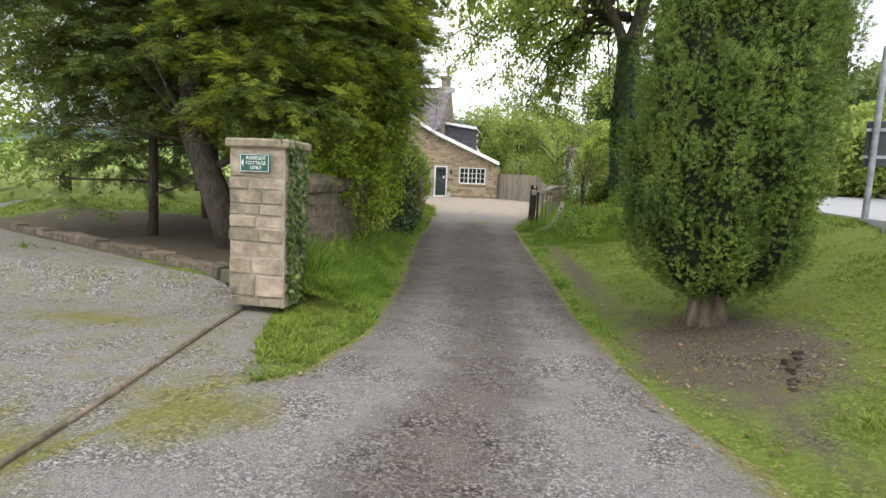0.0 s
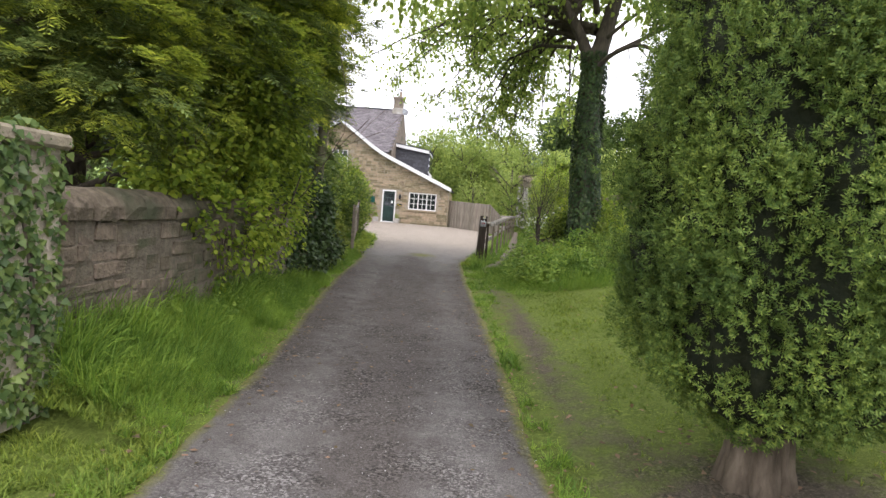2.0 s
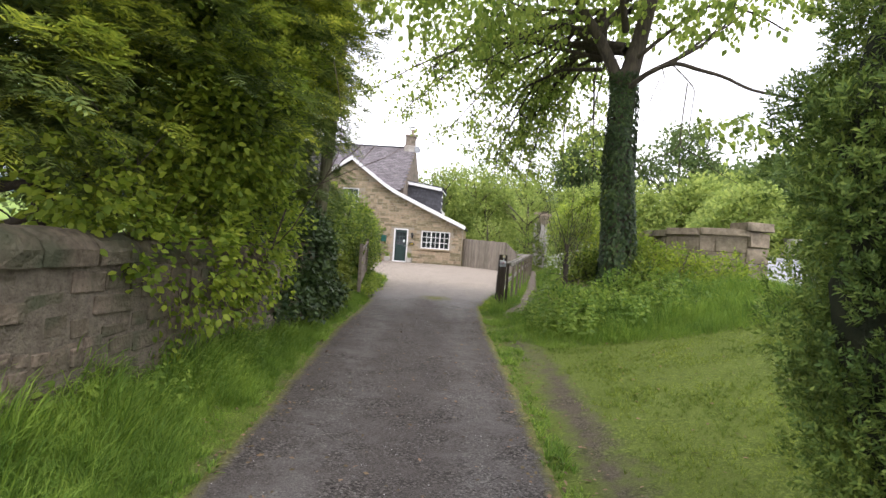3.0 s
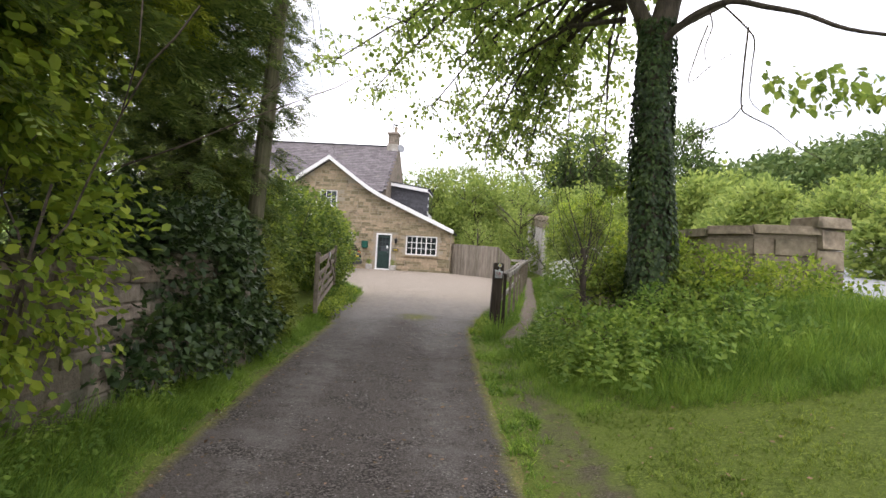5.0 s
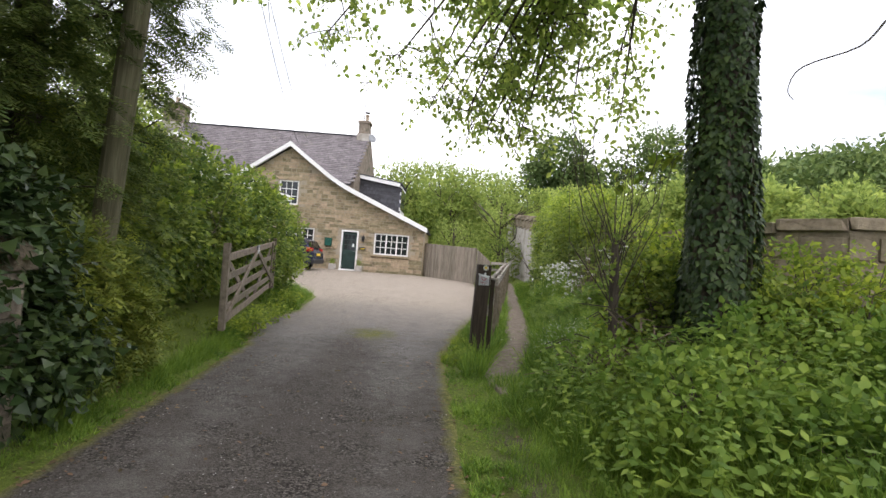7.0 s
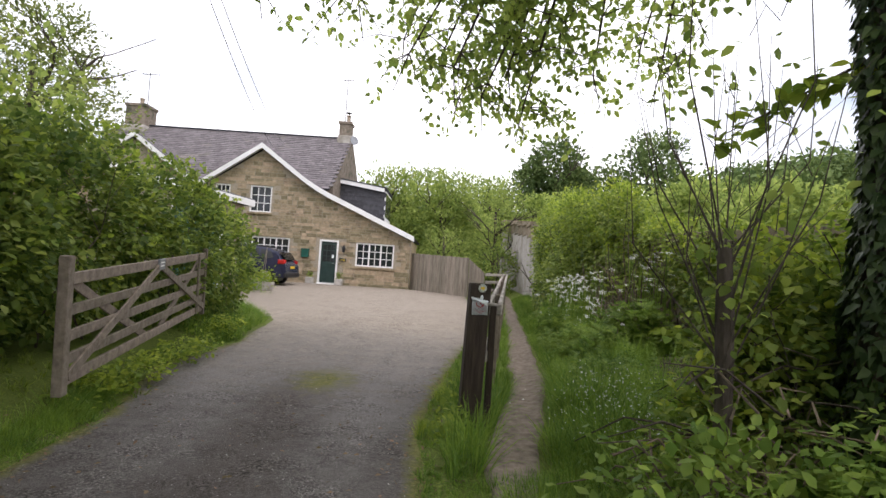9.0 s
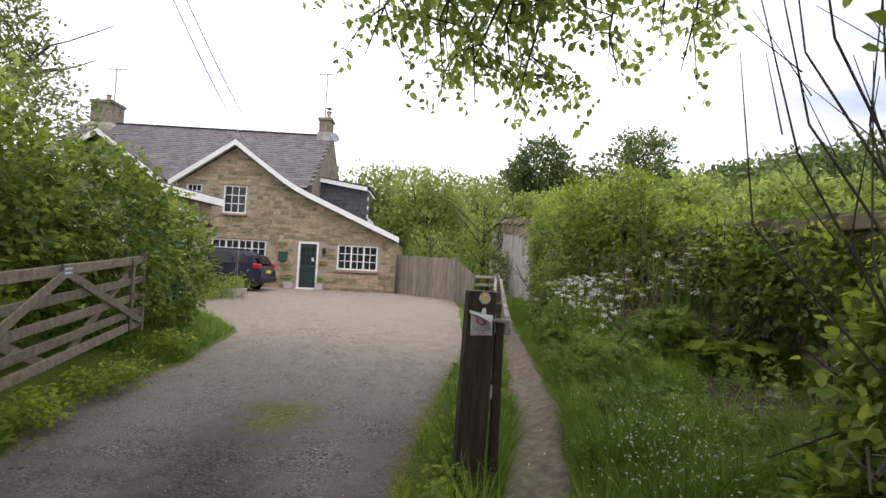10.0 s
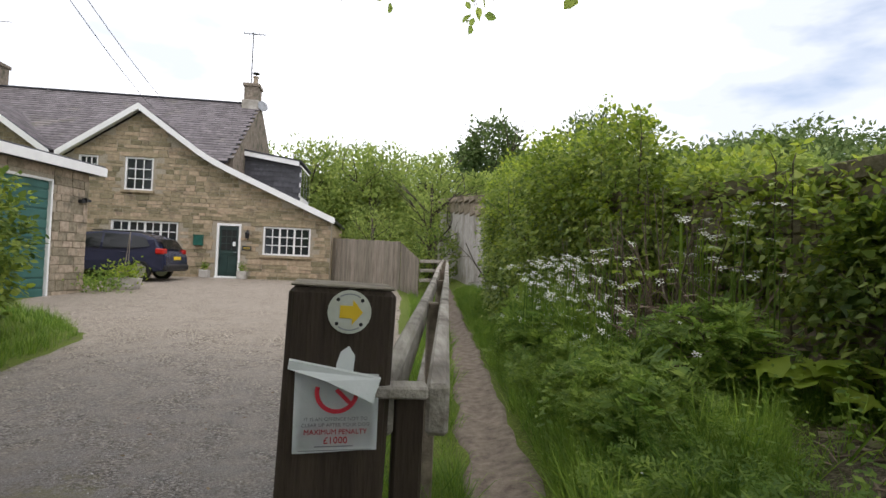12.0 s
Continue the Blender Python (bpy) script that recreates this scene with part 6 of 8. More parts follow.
# dark conifers behind the boundary wall
con, _ = tree("conifer", "broad dark conifer leaning over the wall, bright tips", (1.75, 9.7, -0.3),
              [(0, 0, 0), (-0.25, 0, 0.6), (-0.75, 0.1, 1.7), (-0.9, 0.4, 3.2), (-0.7, 0.6, 5.5)], [0.24, 0.20, 0.17, 0.13, 0.06], M_BARK,
              [((-0.5, 0, 1.1), (1, 0.3, 0.5), 1.3, 0.06), ((-0.7, 0.1, 1.6), (0.3, -1, 0.35), 1.0, 0.05), ((-0.8, 0.2, 2.2), (-1, 0.2, 0.3), 1.5, 0.06),
               ((-0.8, 0.3, 2.6), (1, 0.8, 0.5), 1.2, 0.05), ((-0.3, 0, 0.7), (0.9, 0.9, 0.9), 1.2, 0.06), ((-0.7, 0.1, 1.5), (-0.8, -0.8, 0.1), 1.0, 0.03)], 3)
conifer_plates(con, [(1.1, 10.6, 3.1, 2.5, 2.0, 1.8), (2.5, 10.4, 2.9, 1.4, 1.9, 1.6), (1.6, 11.5, 4.8, 2.6, 2.3, 1.8), (-0.4, 9.9, 3.0, 1.6, 1.2, 1.4), (2.8, 12.0, 3.2, 1.0, 1.6, 1.7)],
               2050, 26, 0.175, "foliage", 0.12)
conifer_plates(con, [(3.1, 10.3, 2.75, 0.85, 1.6, 1.30), (3.15, 11.6, 3.2, 0.75, 1.0, 1.0), (2.3, 8.9, 2.95, 1.0, 0.8, 0.95), (2.8, 11.0, 4.2, 1.2, 1.8, 1.0), (2.75, 8.9, 1.75, 0.8, 0.8, 0.5)], 760, 26, 0.15, "foliage", 0.95, shell=0.7)
con2, _ = tree("conifer", "slim dark conifer with low hanging branches in the bed", (-0.15, 10.55, -0.3),
               [(0, 0, 0), (0.03, 0, 1.2), (0.0, 0.1, 3.5), (0.05, 0.1, 5.5)], [0.075, 0.065, 0.05, 0.02], M_BARK,
               [((0, 0, 0.7), (1, -0.5, 0.1), 1.1, 0.022), ((0, 0, 0.9), (-1, -0.4, 0.1), 1.3, 0.022), ((0, 0, 1.3), (-0.6, 0.8, 0.1), 1.3, 0.022), ((0, 0, 1.5), (0.8, 0.5, 0.1), 1.3, 0.022)], 5)
conifer_plates(con2, [(-0.7, 10.6, 2.0, 1.0, 0.9, 1.6), (0.3, 11.0, 3.2, 1.2, 1.0, 1.5), (-1.4, 11.4, 1.9, 1.2, 0.9, 1.5), (-1.6, 11.2, 3.6, 1.6, 1.3, 1.4)], 700, 24, 0.20, "foliage", 0.15, shell=0.4)
con3, _ = tree("conifer", "tall dark conifer with feathery drooping branches", (0.85, 17.6, -0.3),
               [(0, 0, 0), (0.0, 0, 2), (0.05, 0, 5), (0.1, 0, 9)], [0.24, 0.20, 0.14, 0.03], M_BARK,
               [((0, 0, 1.6), (1, -0.7, 0.1), 1.1, 0.035), ((0, 0, 2.4), (1, 0.5, 0.15), 1.2, 0.035), ((0, 0, 3.2), (0.9, -0.2, 0.1), 1.3, 0.035), ((0, 0, 3.9), (0.7, 0.9, 0.05), 1.2, 0.03),
                ((0, 0, 4.4), (1, -0.6, 0.0), 1.2, 0.03), ((0, 0, 2.0), (-1, -0.5, 0.1), 1.2, 0.03)], 8, levels=1)
conifer_plates(con3, [(1.3, 17.2, 1.2, 1.0, 1.0, 1.0), (1.2, 17.3, 2.4, 1.15, 1.2, 0.8), (1.2, 17.5, 3.5, 1.25, 1.3, 0.75), (1.1, 17.6, 4.7, 1.3, 1.4, 0.8), (0.1, 16.4, 2.3, 1.2, 1.0, 1.7), (1.1, 17.4, 6.2, 1.2, 1.3, 1.2), (0.1, 16.2, 4.4, 1.5, 1.4, 1.4), (1.5, 16.6, 3.0, 0.7, 0.7, 1.5), (1.6, 16.8, 5.2, 0.9, 0.8, 1.2)],
               1150, 24, 0.19, "foliage", 0.05, droop=0.6, shell=0.25)
conifer_plates(con3, [(2.2, 16.9, 3.3, 0.7, 0.5, 0.45), (2.1, 16.6, 4.4, 0.8, 0.6, 0.6)], 40, 24, 0.16, "outer_foliage", 0.0, droop=0.7, shell=0.3)
con4, _ = tree("conifer", "dense dark conifer further along the boundary", (-1.3, 14.2, -0.3), [(0, 0, 0), (0, 0, 3), (0, 0, 6)], [0.2, 0.16, 0.05], M_BARK, [((0, 0, 2), (0, -1, 0.2), 1.6, 0.04)], 9)
conifer_plates(con4, [(-1.3, 14.2, 3.4, 2.0, 1.7, 2.2), (-2.8, 15.0, 3.6, 1.8, 1.5, 2.0), (-0.6, 13.0, 5.4, 2.2, 1.7, 1.4)], 620, 24, 0.26, "foliage", 0.1)

def shrub(name, label, lobes, clumps, per, size, shape, mat, stems, seed, clump_r=0.16, shell=0.5, droop=0.15, group="", category="shrub", low=None):
    t = thing(name, label, category, (0, 0, 0), group)
    rnd = random.Random(seed)
    bm = bmesh.new()
    ends = []
    for k in range(stems):
        L_ = lobes[k % len(lobes)]
        x, y = L_[0] + rnd.uniform(-0.3, 0.3) * L_[3], L_[1] + rnd.uniform(-0.5, 0.5) * L_[4]
        branchy(bm, (x, y, land(x, y) - 0.05), (rnd.uniform(-0.4, 0.4), rnd.uniform(-0.4, 0.4), 1), (L_[2] + L_[5] * 0.6 - land(x, y)) * 0.7, 0.018, 2, rnd, ends, kids=2)
    tagged(part("stem", bm, M_TWIG, t), kind="stuff")
    leafy("leaves", lobes, clumps, per, clump_r, size, shape, mat, t, shell=shell, droop=droop, low=low, kind="stuff")
    return t


shrub("hazel_bush", "bright yellow-green leafy bush growing over the wall", [(3.25, 10.2, 0.75, 0.55, 0.9, 0.75), (3.3, 11.3, 0.9, 0.55, 0.8, 0.85), (3.15, 9.6, 1.1, 0.4, 0.7, 0.6), (3.1, 10.9, 1.7, 0.6, 1.0, 0.6), (3.0, 11.2, 2.9, 0.6, 1.0, 0.7), (2.9, 11.6, 2.3, 0.65, 0.9, 0.8), (2.6, 12.2, 3.5, 0.8, 0.9, 0.7), (3.66, 10.5, 1.9, 0.36, 0.9, 0.75), (3.64, 11.0, 2.5, 0.36, 0.7, 0.7)],
      1800, 16, 0.060, BROAD, M_SHRUB, 7, 1, category="bush")
shrub("ivy_thicket", "dark ivy and brambles sprawling over the boundary wall", [(3.1, 13.7, 0.65, 0.30, 1.0, 0.6), (2.75, 14.9, 0.6, 0.45, 0.8, 0.8), (3.15, 13.5, 0.1, 0.28, 1.3, 0.4), (2.2, 15.2, 0.9, 0.4, 0.6, 0.5), (2.8, 12.9, 1.0, 0.4, 0.7, 0.4), (3.0, 15.0, 0.0, 0.30, 0.9, 0.35)],
      1700, 14, 0.068, IVYLEAF, M_IVY, 6, 2, category="ivy")
shrub("golden_conifer_shrub", "yellowish feathery conifer shrub at the pole's foot", [(2.65, 15.9, 0.3, 0.35, 0.5, 0.65), (2.75, 16.3, 0.05, 0.35, 0.5, 0.45)], 210, 14, 0.17, SPRIG, M_GOLD, 4, 3)
laurel = shrub("laurel_hedge", "big dense glossy hedge bush behind the gate", [(1.1, 18.9, 0.95, 1.05, 1.4, 1.25), (1.05, 21.0, 1.15, 1.0, 1.6, 1.30), (1.25, 23.2, 1.10, 0.95, 1.5, 1.25), (1.3, 24.8, 0.85, 0.80, 1.1, 1.15), (0.4, 20.0, 1.3, 1.0, 2.2, 1.3)],
      2700, 15, 0.085, BROAD, M_HEDGE, 12, 4, shell=0.70, clump_r=0.19, category="hedge")
leafy("young_leaves", [(1.1, 18.9, 1.02, 1.08, 1.42, 1.28), (1.05, 21.0, 1.22, 1.03, 1.62, 1.33), (1.25, 23.2, 1.17, 0.98, 1.52, 1.28), (1.3, 24.8, 0.92, 0.83, 1.12, 1.18), (0.4, 20.0, 1.4, 1.0, 2.2, 1.3)],
      520, 9, 0.10, 0.075, BROAD, M_SHRUB, laurel, shell=0.92, low=0.2, kind="stuff")

# ivy on the pillar's side
ivy = thing("ivy", "green ivy clinging to the side of the pillar", "ivy", (0, 0, 0))
n = 1200
p = np.stack([3.565 + 0.04 * RNG.random(n) + 0.02 * RNG.random(n), 7.16 + 0.46 * RNG.random(n), -0.42 + 1.50 * RNG.random(n)], axis=1)
p[:120, 0] = 3.40 + 0.2 * RNG.random(120)
p[:120, 1] = 7.10 + 0.4 * RNG.random(120)
p[:120, 2] = 1.06 + 0.10 * RNG.random(120)
scatter("leaves", IVYLEAF, p, np.array([0.25, 0, -0.8]) + 0.6 * unit(n), np.array([1.2, -0.4, 0.2]) + 0.5 * unit(n), 0.042 * (0.6 + 0.8 * RNG.random(n)), M_PILLARIVY, ivy, kind="stuff")
part("stem", tube([(3.575, 7.4, -0.45), (3.575, 7.45, 0.2), (3.575, 7.35, 0.7), (3.575, 7.4, 1.05)], [0.02, 0.016, 0.012, 0.006], 6), M_TWIG, ivy)

# ---- sycamore with ivy trunk ----
SX, SY = 8.35, 17.05
syc, ends = tree("sycamore", "tall sycamore with ivy-clad trunk, leaning over the drive", (SX, SY, land(SX, SY) - 0.15),
                 [(0, 0, 0), (-0.03, 0, 0.5), (-0.06, 0, 2.0), (-0.10, 0, 3.6), (-0.08, 0, 4.5), (0.12, 0, 5.4), (0.42, 0.1, 6.8), (0.6, 0.1, 8.6)], [0.34, 0.27, 0.225, 0.215, 0.21, 0.16, 0.12, 0.05], M_BARK,
                 [((-0.12, 0, 4.35), (-0.42, 0.05, 1.0), 2.6, 0.15), ((-0.15, 0, 5.3), (-0.9, 0.7, 0.5), 2.8, 0.08), ((-0.15, 0, 5.6), (-0.6, -0.9, 0.6), 2.6, 0.07), ((-0.05, 0, 4.5), (0.8, 0.5, 0.7), 2.6, 0.07),
                  ((-0.12, 0, 5.2), (-0.7, 1.0, 0.5), 3.6, 0.10), ((-0.1, 0, 6.0), (0.4, 0.9, 0.8), 2.6, 0.07), ((-0.1, 0, 6.2), (-0.3, -0.4, 1), 2.4, 0.07)], 12)
bm = bmesh.new()
def smooth_line(pts, n=4):
    """Points along a rounded curve through the given ones."""
    p = [Vector(q) for q in pts]
    p = [p[0]] + p + [p[-1]]
    out = []
    for i in range(1, len(p) - 2):
        for k in range(n):
            s = k / n
            out.append(0.5 * ((2 * p[i]) + (p[i + 1] - p[i - 1]) * s + (2 * p[i - 1] - 5 * p[i] + 4 * p[i + 1] - p[i + 2]) * s * s + (3 * p[i] - p[i - 1] - 3 * p[i + 1] + p[i + 2]) * s ** 3))
    return out + [p[-2]]


def twig(bm, pts, r0, r1, sides=5):
    q = smooth_line(pts)
    add_tube(bm, q, [r0 + (r1 - r0) * i / (len(q) - 1) for i in range(len(q))], sides)


twig(bm, [(8.26, 16.95, 4.23), (8.39, 16.71, 4.36), (8.63, 16.46, 4.51), (8.94, 16.22, 4.56), (9.27, 15.97, 4.38), (9.61, 15.73, 4.19), (10.00, 15.49, 3.91), (10.60, 15.24, 3.72), (11.17, 15.00, 3.51)], 0.060, 0.012, 7)
twig(bm, [(8.84, 16.70, 4.67), (8.89, 16.67, 4.41), (8.78, 16.63, 4.05), (8.85, 16.60, 3.78)], 0.014, 0.004)
twig(bm, [(8.98, 16.60, 4.70), (9.30, 16.56, 4.37), (9.41, 16.52, 4.16), (9.37, 16.48, 3.76), (9.35, 16.44, 3.32), (9.54, 16.40, 3.11)], 0.016, 0.004)
twig(bm, [(9.17, 16.20, 4.21), (9.10, 16.13, 3.56), (9.07, 16.07, 3.11), (9.14, 16.00, 2.97), (9.41, 15.93, 2.81), (9.63, 15.87, 2.60), (10.00, 15.80, 2.38)], 0.014, 0.004)
twig(bm, [(9.15, 16.20, 3.16), (8.97, 16.23, 2.94), (8.52, 16.25, 2.74), (8.42, 16.27, 2.55), (8.49, 16.30, 2.47)], 0.010, 0.003)
twig(bm, [(8.72, 16.40, 4.30), (8.57, 16.35, 3.88), (8.47, 16.30, 3.47), (8.74, 16.25, 3.70), (9.03, 16.20, 3.88)], 0.012, 0.004)
twig(bm, [(8.42, 16.90, 4.88), (9.00, 16.72, 5.40), (9.57, 16.55, 5.78), (10.27, 16.38, 5.62), (10.85, 16.20, 5.21)], 0.045, 0.012, 6)
part("bare_branch", bm, M_BARK, syc, "crooked bare branch", smooth=True)
# hanging boughs over the drive
rnd = random.Random(31)
bough_ends = []
bm = bmesh.new()
for (tx, ty, tz) in ((5.6, 21.8, 3.9), (6.3, 22.3, 4.0), (4.6, 20.6, 4.2), (7.2, 21.5, 4.3), (3.8, 19.6, 4.6), (5.2, 19.2, 4.7), (6.4, 20.4, 4.6), (8.4, 21.8, 4.3), (5.0, 22.6, 4.5), (2.4, 20.4, 5.0), (3.1, 21.4, 4.7), (5.9, 22.9, 3.7), (6.9, 22.8, 3.8), (4.3, 18.0, 4.9), (5.5, 17.4, 4.9), (6.2, 21.6, 3.35), (6.8, 21.8, 3.3), (5.8, 20.9, 3.45), (8.5, 21.3, 3.75), (7.7, 21.6, 3.75), (5.2, 21.4, 3.8), (6.5, 21.2, 3.6)):
    s = Vector((SX - 0.5, SY + 0.4, 5.3 + rnd.uniform(-0.5, 0.8)))
    e = Vector((tx, ty, tz))
    mid = s.lerp(e, 0.5) + Vector((rnd.uniform(-0.3, 0.3), rnd.uniform(-0.3, 0.3), 0.7))
    end = e + Vector((rnd.uniform(-0.2, 0.2), rnd.uniform(0, 0.3), -0.5))
    add_tube(bm, [s, s.lerp(mid, 0.5) + Vector((0, 0, 0.2)), mid, mid.lerp(e, 0.5) + Vector((0, 0, 0.1)), e, end], [0.05, 0.04, 0.03, 0.02, 0.012, 0.005], 5)
    for f in (0.35, 0.5, 0.65, 0.8, 0.95, 1.0):
        q = mid.lerp(e, (f - 0.35) / 0.65) if f >= 0.35 else s.lerp(mid, f)
        for _ in range(3):
            d = Vector((rnd.uniform(-1, 1), rnd.uniform(-1, 1), rnd.uniform(-1.0, 0.3)))
            tip = q + d.normalized() * rnd.uniform(0.4, 0.95)
            k_ = q.lerp(tip, 0.5) + Vector((rnd.uniform(-0.1, 0.1), rnd.uniform(-0.1, 0.1), 0.08))
            add_tube(bm, [q, k_, tip], [0.010, 0.007, 0.003], 4, cap=False)
            bough_ends += [tip, k_, q.lerp(k_, 0.5), k_.lerp(tip, 0.5)]
part("hanging_bough", bm, M_BARK, syc, smooth=True)
be = np.array([tuple(v) for v in bough_ends])
be = be[(be[:, 2] > 2.72)]
n = len(be) * 6
p = np.repeat(be, 6, axis=0) + unit(n) * (0.20 * RNG.random(n) ** 0.5)[:, None]
scatter("bough_leaves", BROAD, p, np.array([0, 0, -0.8]) + 0.9 * unit(n), np.array([0, 0, 0.9]) + 0.7 * unit(n), 0.10 * (0.6 + 0.7 * RNG.random(n)), M_SYC, syc, kind="stuff")
# Last three lobes stay out of view, added overhead to shade bank and drive.
leafy("crown_leaves", [(6.2, 18.6, 6.4, 3.0, 3.0, 1.4), (8.4, 17.4, 7.4, 3.0, 3.0, 2.0), (5.4, 16.0, 5.9, 2.2, 2.2, 1.2), (9.6, 15.4, 5.8, 1.8, 1.6, 1.0), (6.6, 21.0, 6.2, 2.4, 2.0, 1.1), (4.0, 14.6, 5.2, 1.2, 1.5, 0.6), (7.2, 13.6, 7.3, 3.2, 3.0, 1.2), (9.6, 14.4, 7.4, 2.6, 2.8, 1.2), (6.0, 12.0, 8.0, 2.6, 2.6, 1.0)],
      1900, 12, 0.34, 0.12, BROAD, M_SYC, syc, shell=0.3, droop=0.5, kind="stuff")
tips = np.array([(SX + 2.2 * s + dx, SY - 1.9 * s + dy, 3.75 - 0.75 * s + dz) for s in np.linspace(0.45, 1.1, 9) for dx, dy, dz in ((0.15, -0.1, 0.1), (0.6, -0.2, -0.05), (0.35, 0.2, 0.0))])
n = len(tips) * 12
p = np.repeat(tips, 12, axis=0) + unit(n) * (0.26 * RNG.random(n) ** 0.5)[:, None]
scatter("bough_leaves", BROAD, p, np.array([0.3, 0, -0.7]) + 0.8 * unit(n), np.array([0, 0, 1.0]) + 0.6 * unit(n), 0.13 * (0.6 + 0.7 * RNG.random(n)), M_SYC, syc, kind="stuff")

trunk_ivy = thing("ivy", "dark glossy ivy clothing the sycamore trunk", "ivy", (0, 0, 0))
n = 10500
zz = land(SX, SY) + 4.6 * RNG.random(n) ** 1.15
aa = 2 * math.pi * RNG.random(n)
rr = np.interp(zz, [0, 0.6, 1.5, 3.2, 4.6], [0.37, 0.34, 0.285, 0.255, 0.23]) + 0.04 * RNG.random(n) + 0.035 * np.sin(3 * aa + zz * 2.1)
p = np.stack([SX - 0.03 * zz + rr * np.cos(aa), SY + rr * np.sin(aa), zz], axis=1)
o = np.stack([np.cos(aa), np.sin(aa), 0 * aa], axis=1)
scatter("leaves", IVYLEAF, p, np.array([0, 0, -0.9]) + 0.4 * o + 0.5 * unit(n), o + 0.45 * unit(n) + np.array([0, 0, 0.3]), 0.062 * (0.6 + 0.8 * RNG.random(n)), M_IVY, trunk_ivy, kind="stuff")
bm = bmesh.new()
for k in range(6):
    a = k * 1.05
    add_tube(bm, [(SX + 0.33 * math.cos(a), SY + 0.33 * math.sin(a), land(SX, SY) - 0.1), (SX - 0.03 + 0.27 * math.cos(a + 0.3), SY + 0.27 * math.sin(a + 0.3), 1.5), (SX - 0.08 + 0.24 * math.cos(a), SY + 0.24 * math.sin(a), 3.4)], [0.03, 0.022, 0.01], 5)
part("stem", bm, M_TWIG, trunk_ivy)

# ---- right bank ----
shrub("elder_bush", "dark tangled bush at the sycamore's foot", [(8.0, 17.75, 0.45, 0.48, 0.45, 0.70), (8.6, 17.7, 0.55, 0.50, 0.45, 0.72), (7.8, 17.45, 0.05, 0.32, 0.40, 0.40), (8.75, 16.7, 0.40, 0.40, 0.40, 0.50)],
      620, 14, 0.07, BROAD, M_HEDGE, 14, 7, shell=0.35, clump_r=0.18, category="bush")
shrub("bramble", "sprawling light green brambles on the bank", [(7.4, 15.2, 0.0, 0.7, 0.7, 0.42), (8.2, 16.0, 0.25, 0.6, 0.6, 0.5), (7.2, 16.6, -0.1, 0.5, 0.6, 0.4), (9.1, 15.6, 0.35, 0.6, 0.8, 0.45), (8.8, 14.6, 0.2, 0.6, 0.6, 0.35), (7.9, 14.5, 0.0, 0.5, 0.5, 0.35)],
      620, 14, 0.066, BROAD, M_NETTLE, 16, 16, shell=0.4, clump_r=0.15, category="bramble")
shrub("bramble", "bright arching brambles before the parapet", [(9.0, 16.7, 0.5, 0.6, 0.5, 0.55), (9.5, 16.6, 0.7, 0.6, 0.45, 0.55), (10.3, 16.9, 0.7, 0.7, 0.45, 0.5), (10.1, 15.9, 0.5, 0.7, 0.6, 0.45), (9.3, 17.3, 0.9, 0.5, 0.4, 0.5)],
      560, 14, 0.06, BROAD, M_SHRUB, 14, 18, shell=0.4, clump_r=0.16, category="bramble")
shrub("elder_bush", "light green leafy bush beside the sycamore", [(8.3, 18.05, 0.80, 0.45, 0.40, 0.75), (8.95, 18.15, 0.95, 0.45, 0.35, 0.70), (7.85, 17.85, 0.50, 0.28, 0.32, 0.50), (7.55, 17.6, 0.10, 0.25, 0.3, 0.35)],
      430, 13, 0.065, BROAD, M_SHRUB, 10, 17, shell=0.3, clump_r=0.17, category="bush")
dock = thing("dock", "big coarse dock leaves low on the bank", "plant", (0, 0, 0))
drnd = random.Random(9)
for k in range(22):
    a = drnd.uniform(0, 6.28)
    x, y = 7.55 + drnd.gauss(0, 0.20), 16.35 + drnd.gauss(0, 0.20)
    scatter("leaf", DOCKLEAF, np.array([(x, y, land(x, y) + drnd.uniform(0.12, 0.34))]), np.array([[math.cos(a), math.sin(a), drnd.uniform(-0.25, 0.35)]]),
            np.array([[drnd.uniform(-0.2, 0.2), drnd.uniform(-0.4, 0.1), 1.0]]), np.array([drnd.uniform(0.20, 0.34)]), M_NETTLE, dock)
rnd = random.Random(44)
bm = bmesh.new()
for k in range(170):
    a = rnd.uniform(0, 6.28)
    c = Vector((7.50 + rnd.gauss(0, 0.28), 17.2 + rnd.gauss(0, 0.26), 0.0))
    c.z = land(c.x, c.y) + abs(rnd.gauss(0, 0.22))
    d = Vector((math.cos(a), math.sin(a), rnd.uniform(-0.5, 0.6))) * rnd.uniform(0.2, 0.55)
    q = c + d
    q.z = max(q.z, land(q.x, q.y) + 0.01)
    add_tube(bm, [c, c.lerp(q, 0.5) + Vector((rnd.uniform(-0.08, 0.08), rnd.uniform(-0.08, 0.08), rnd.uniform(0.02, 0.14))), q], [0.008, 0.006, 0.003], 4, cap=False)
tagged(part("dead_stems", bm, M_DRYSTEM), "pale brown tangle of dead bramble stems at the sapling's foot", "stems", kind="stuff")
leafy_twig = thing("sycamore_shoot", "leafy horizontal shoot growing from the trunk", "branch", (0, 0, 0))
SHOOT = [(8.12, 17.2, 2.28), (7.95, 17.3, 2.18), (7.70, 17.4, 2.02), (7.42, 17.45, 1.86)]
part("stem", tube(SHOOT, [0.012, 0.009, 0.006, 0.003], 5), M_TWIG, leafy_twig)
q = np.array([SHOOT[0]]) + (np.array([SHOOT[3]]) - np.array([SHOOT[0]])) * RNG.random((70, 1)) + np.array([0, 0, -0.02])
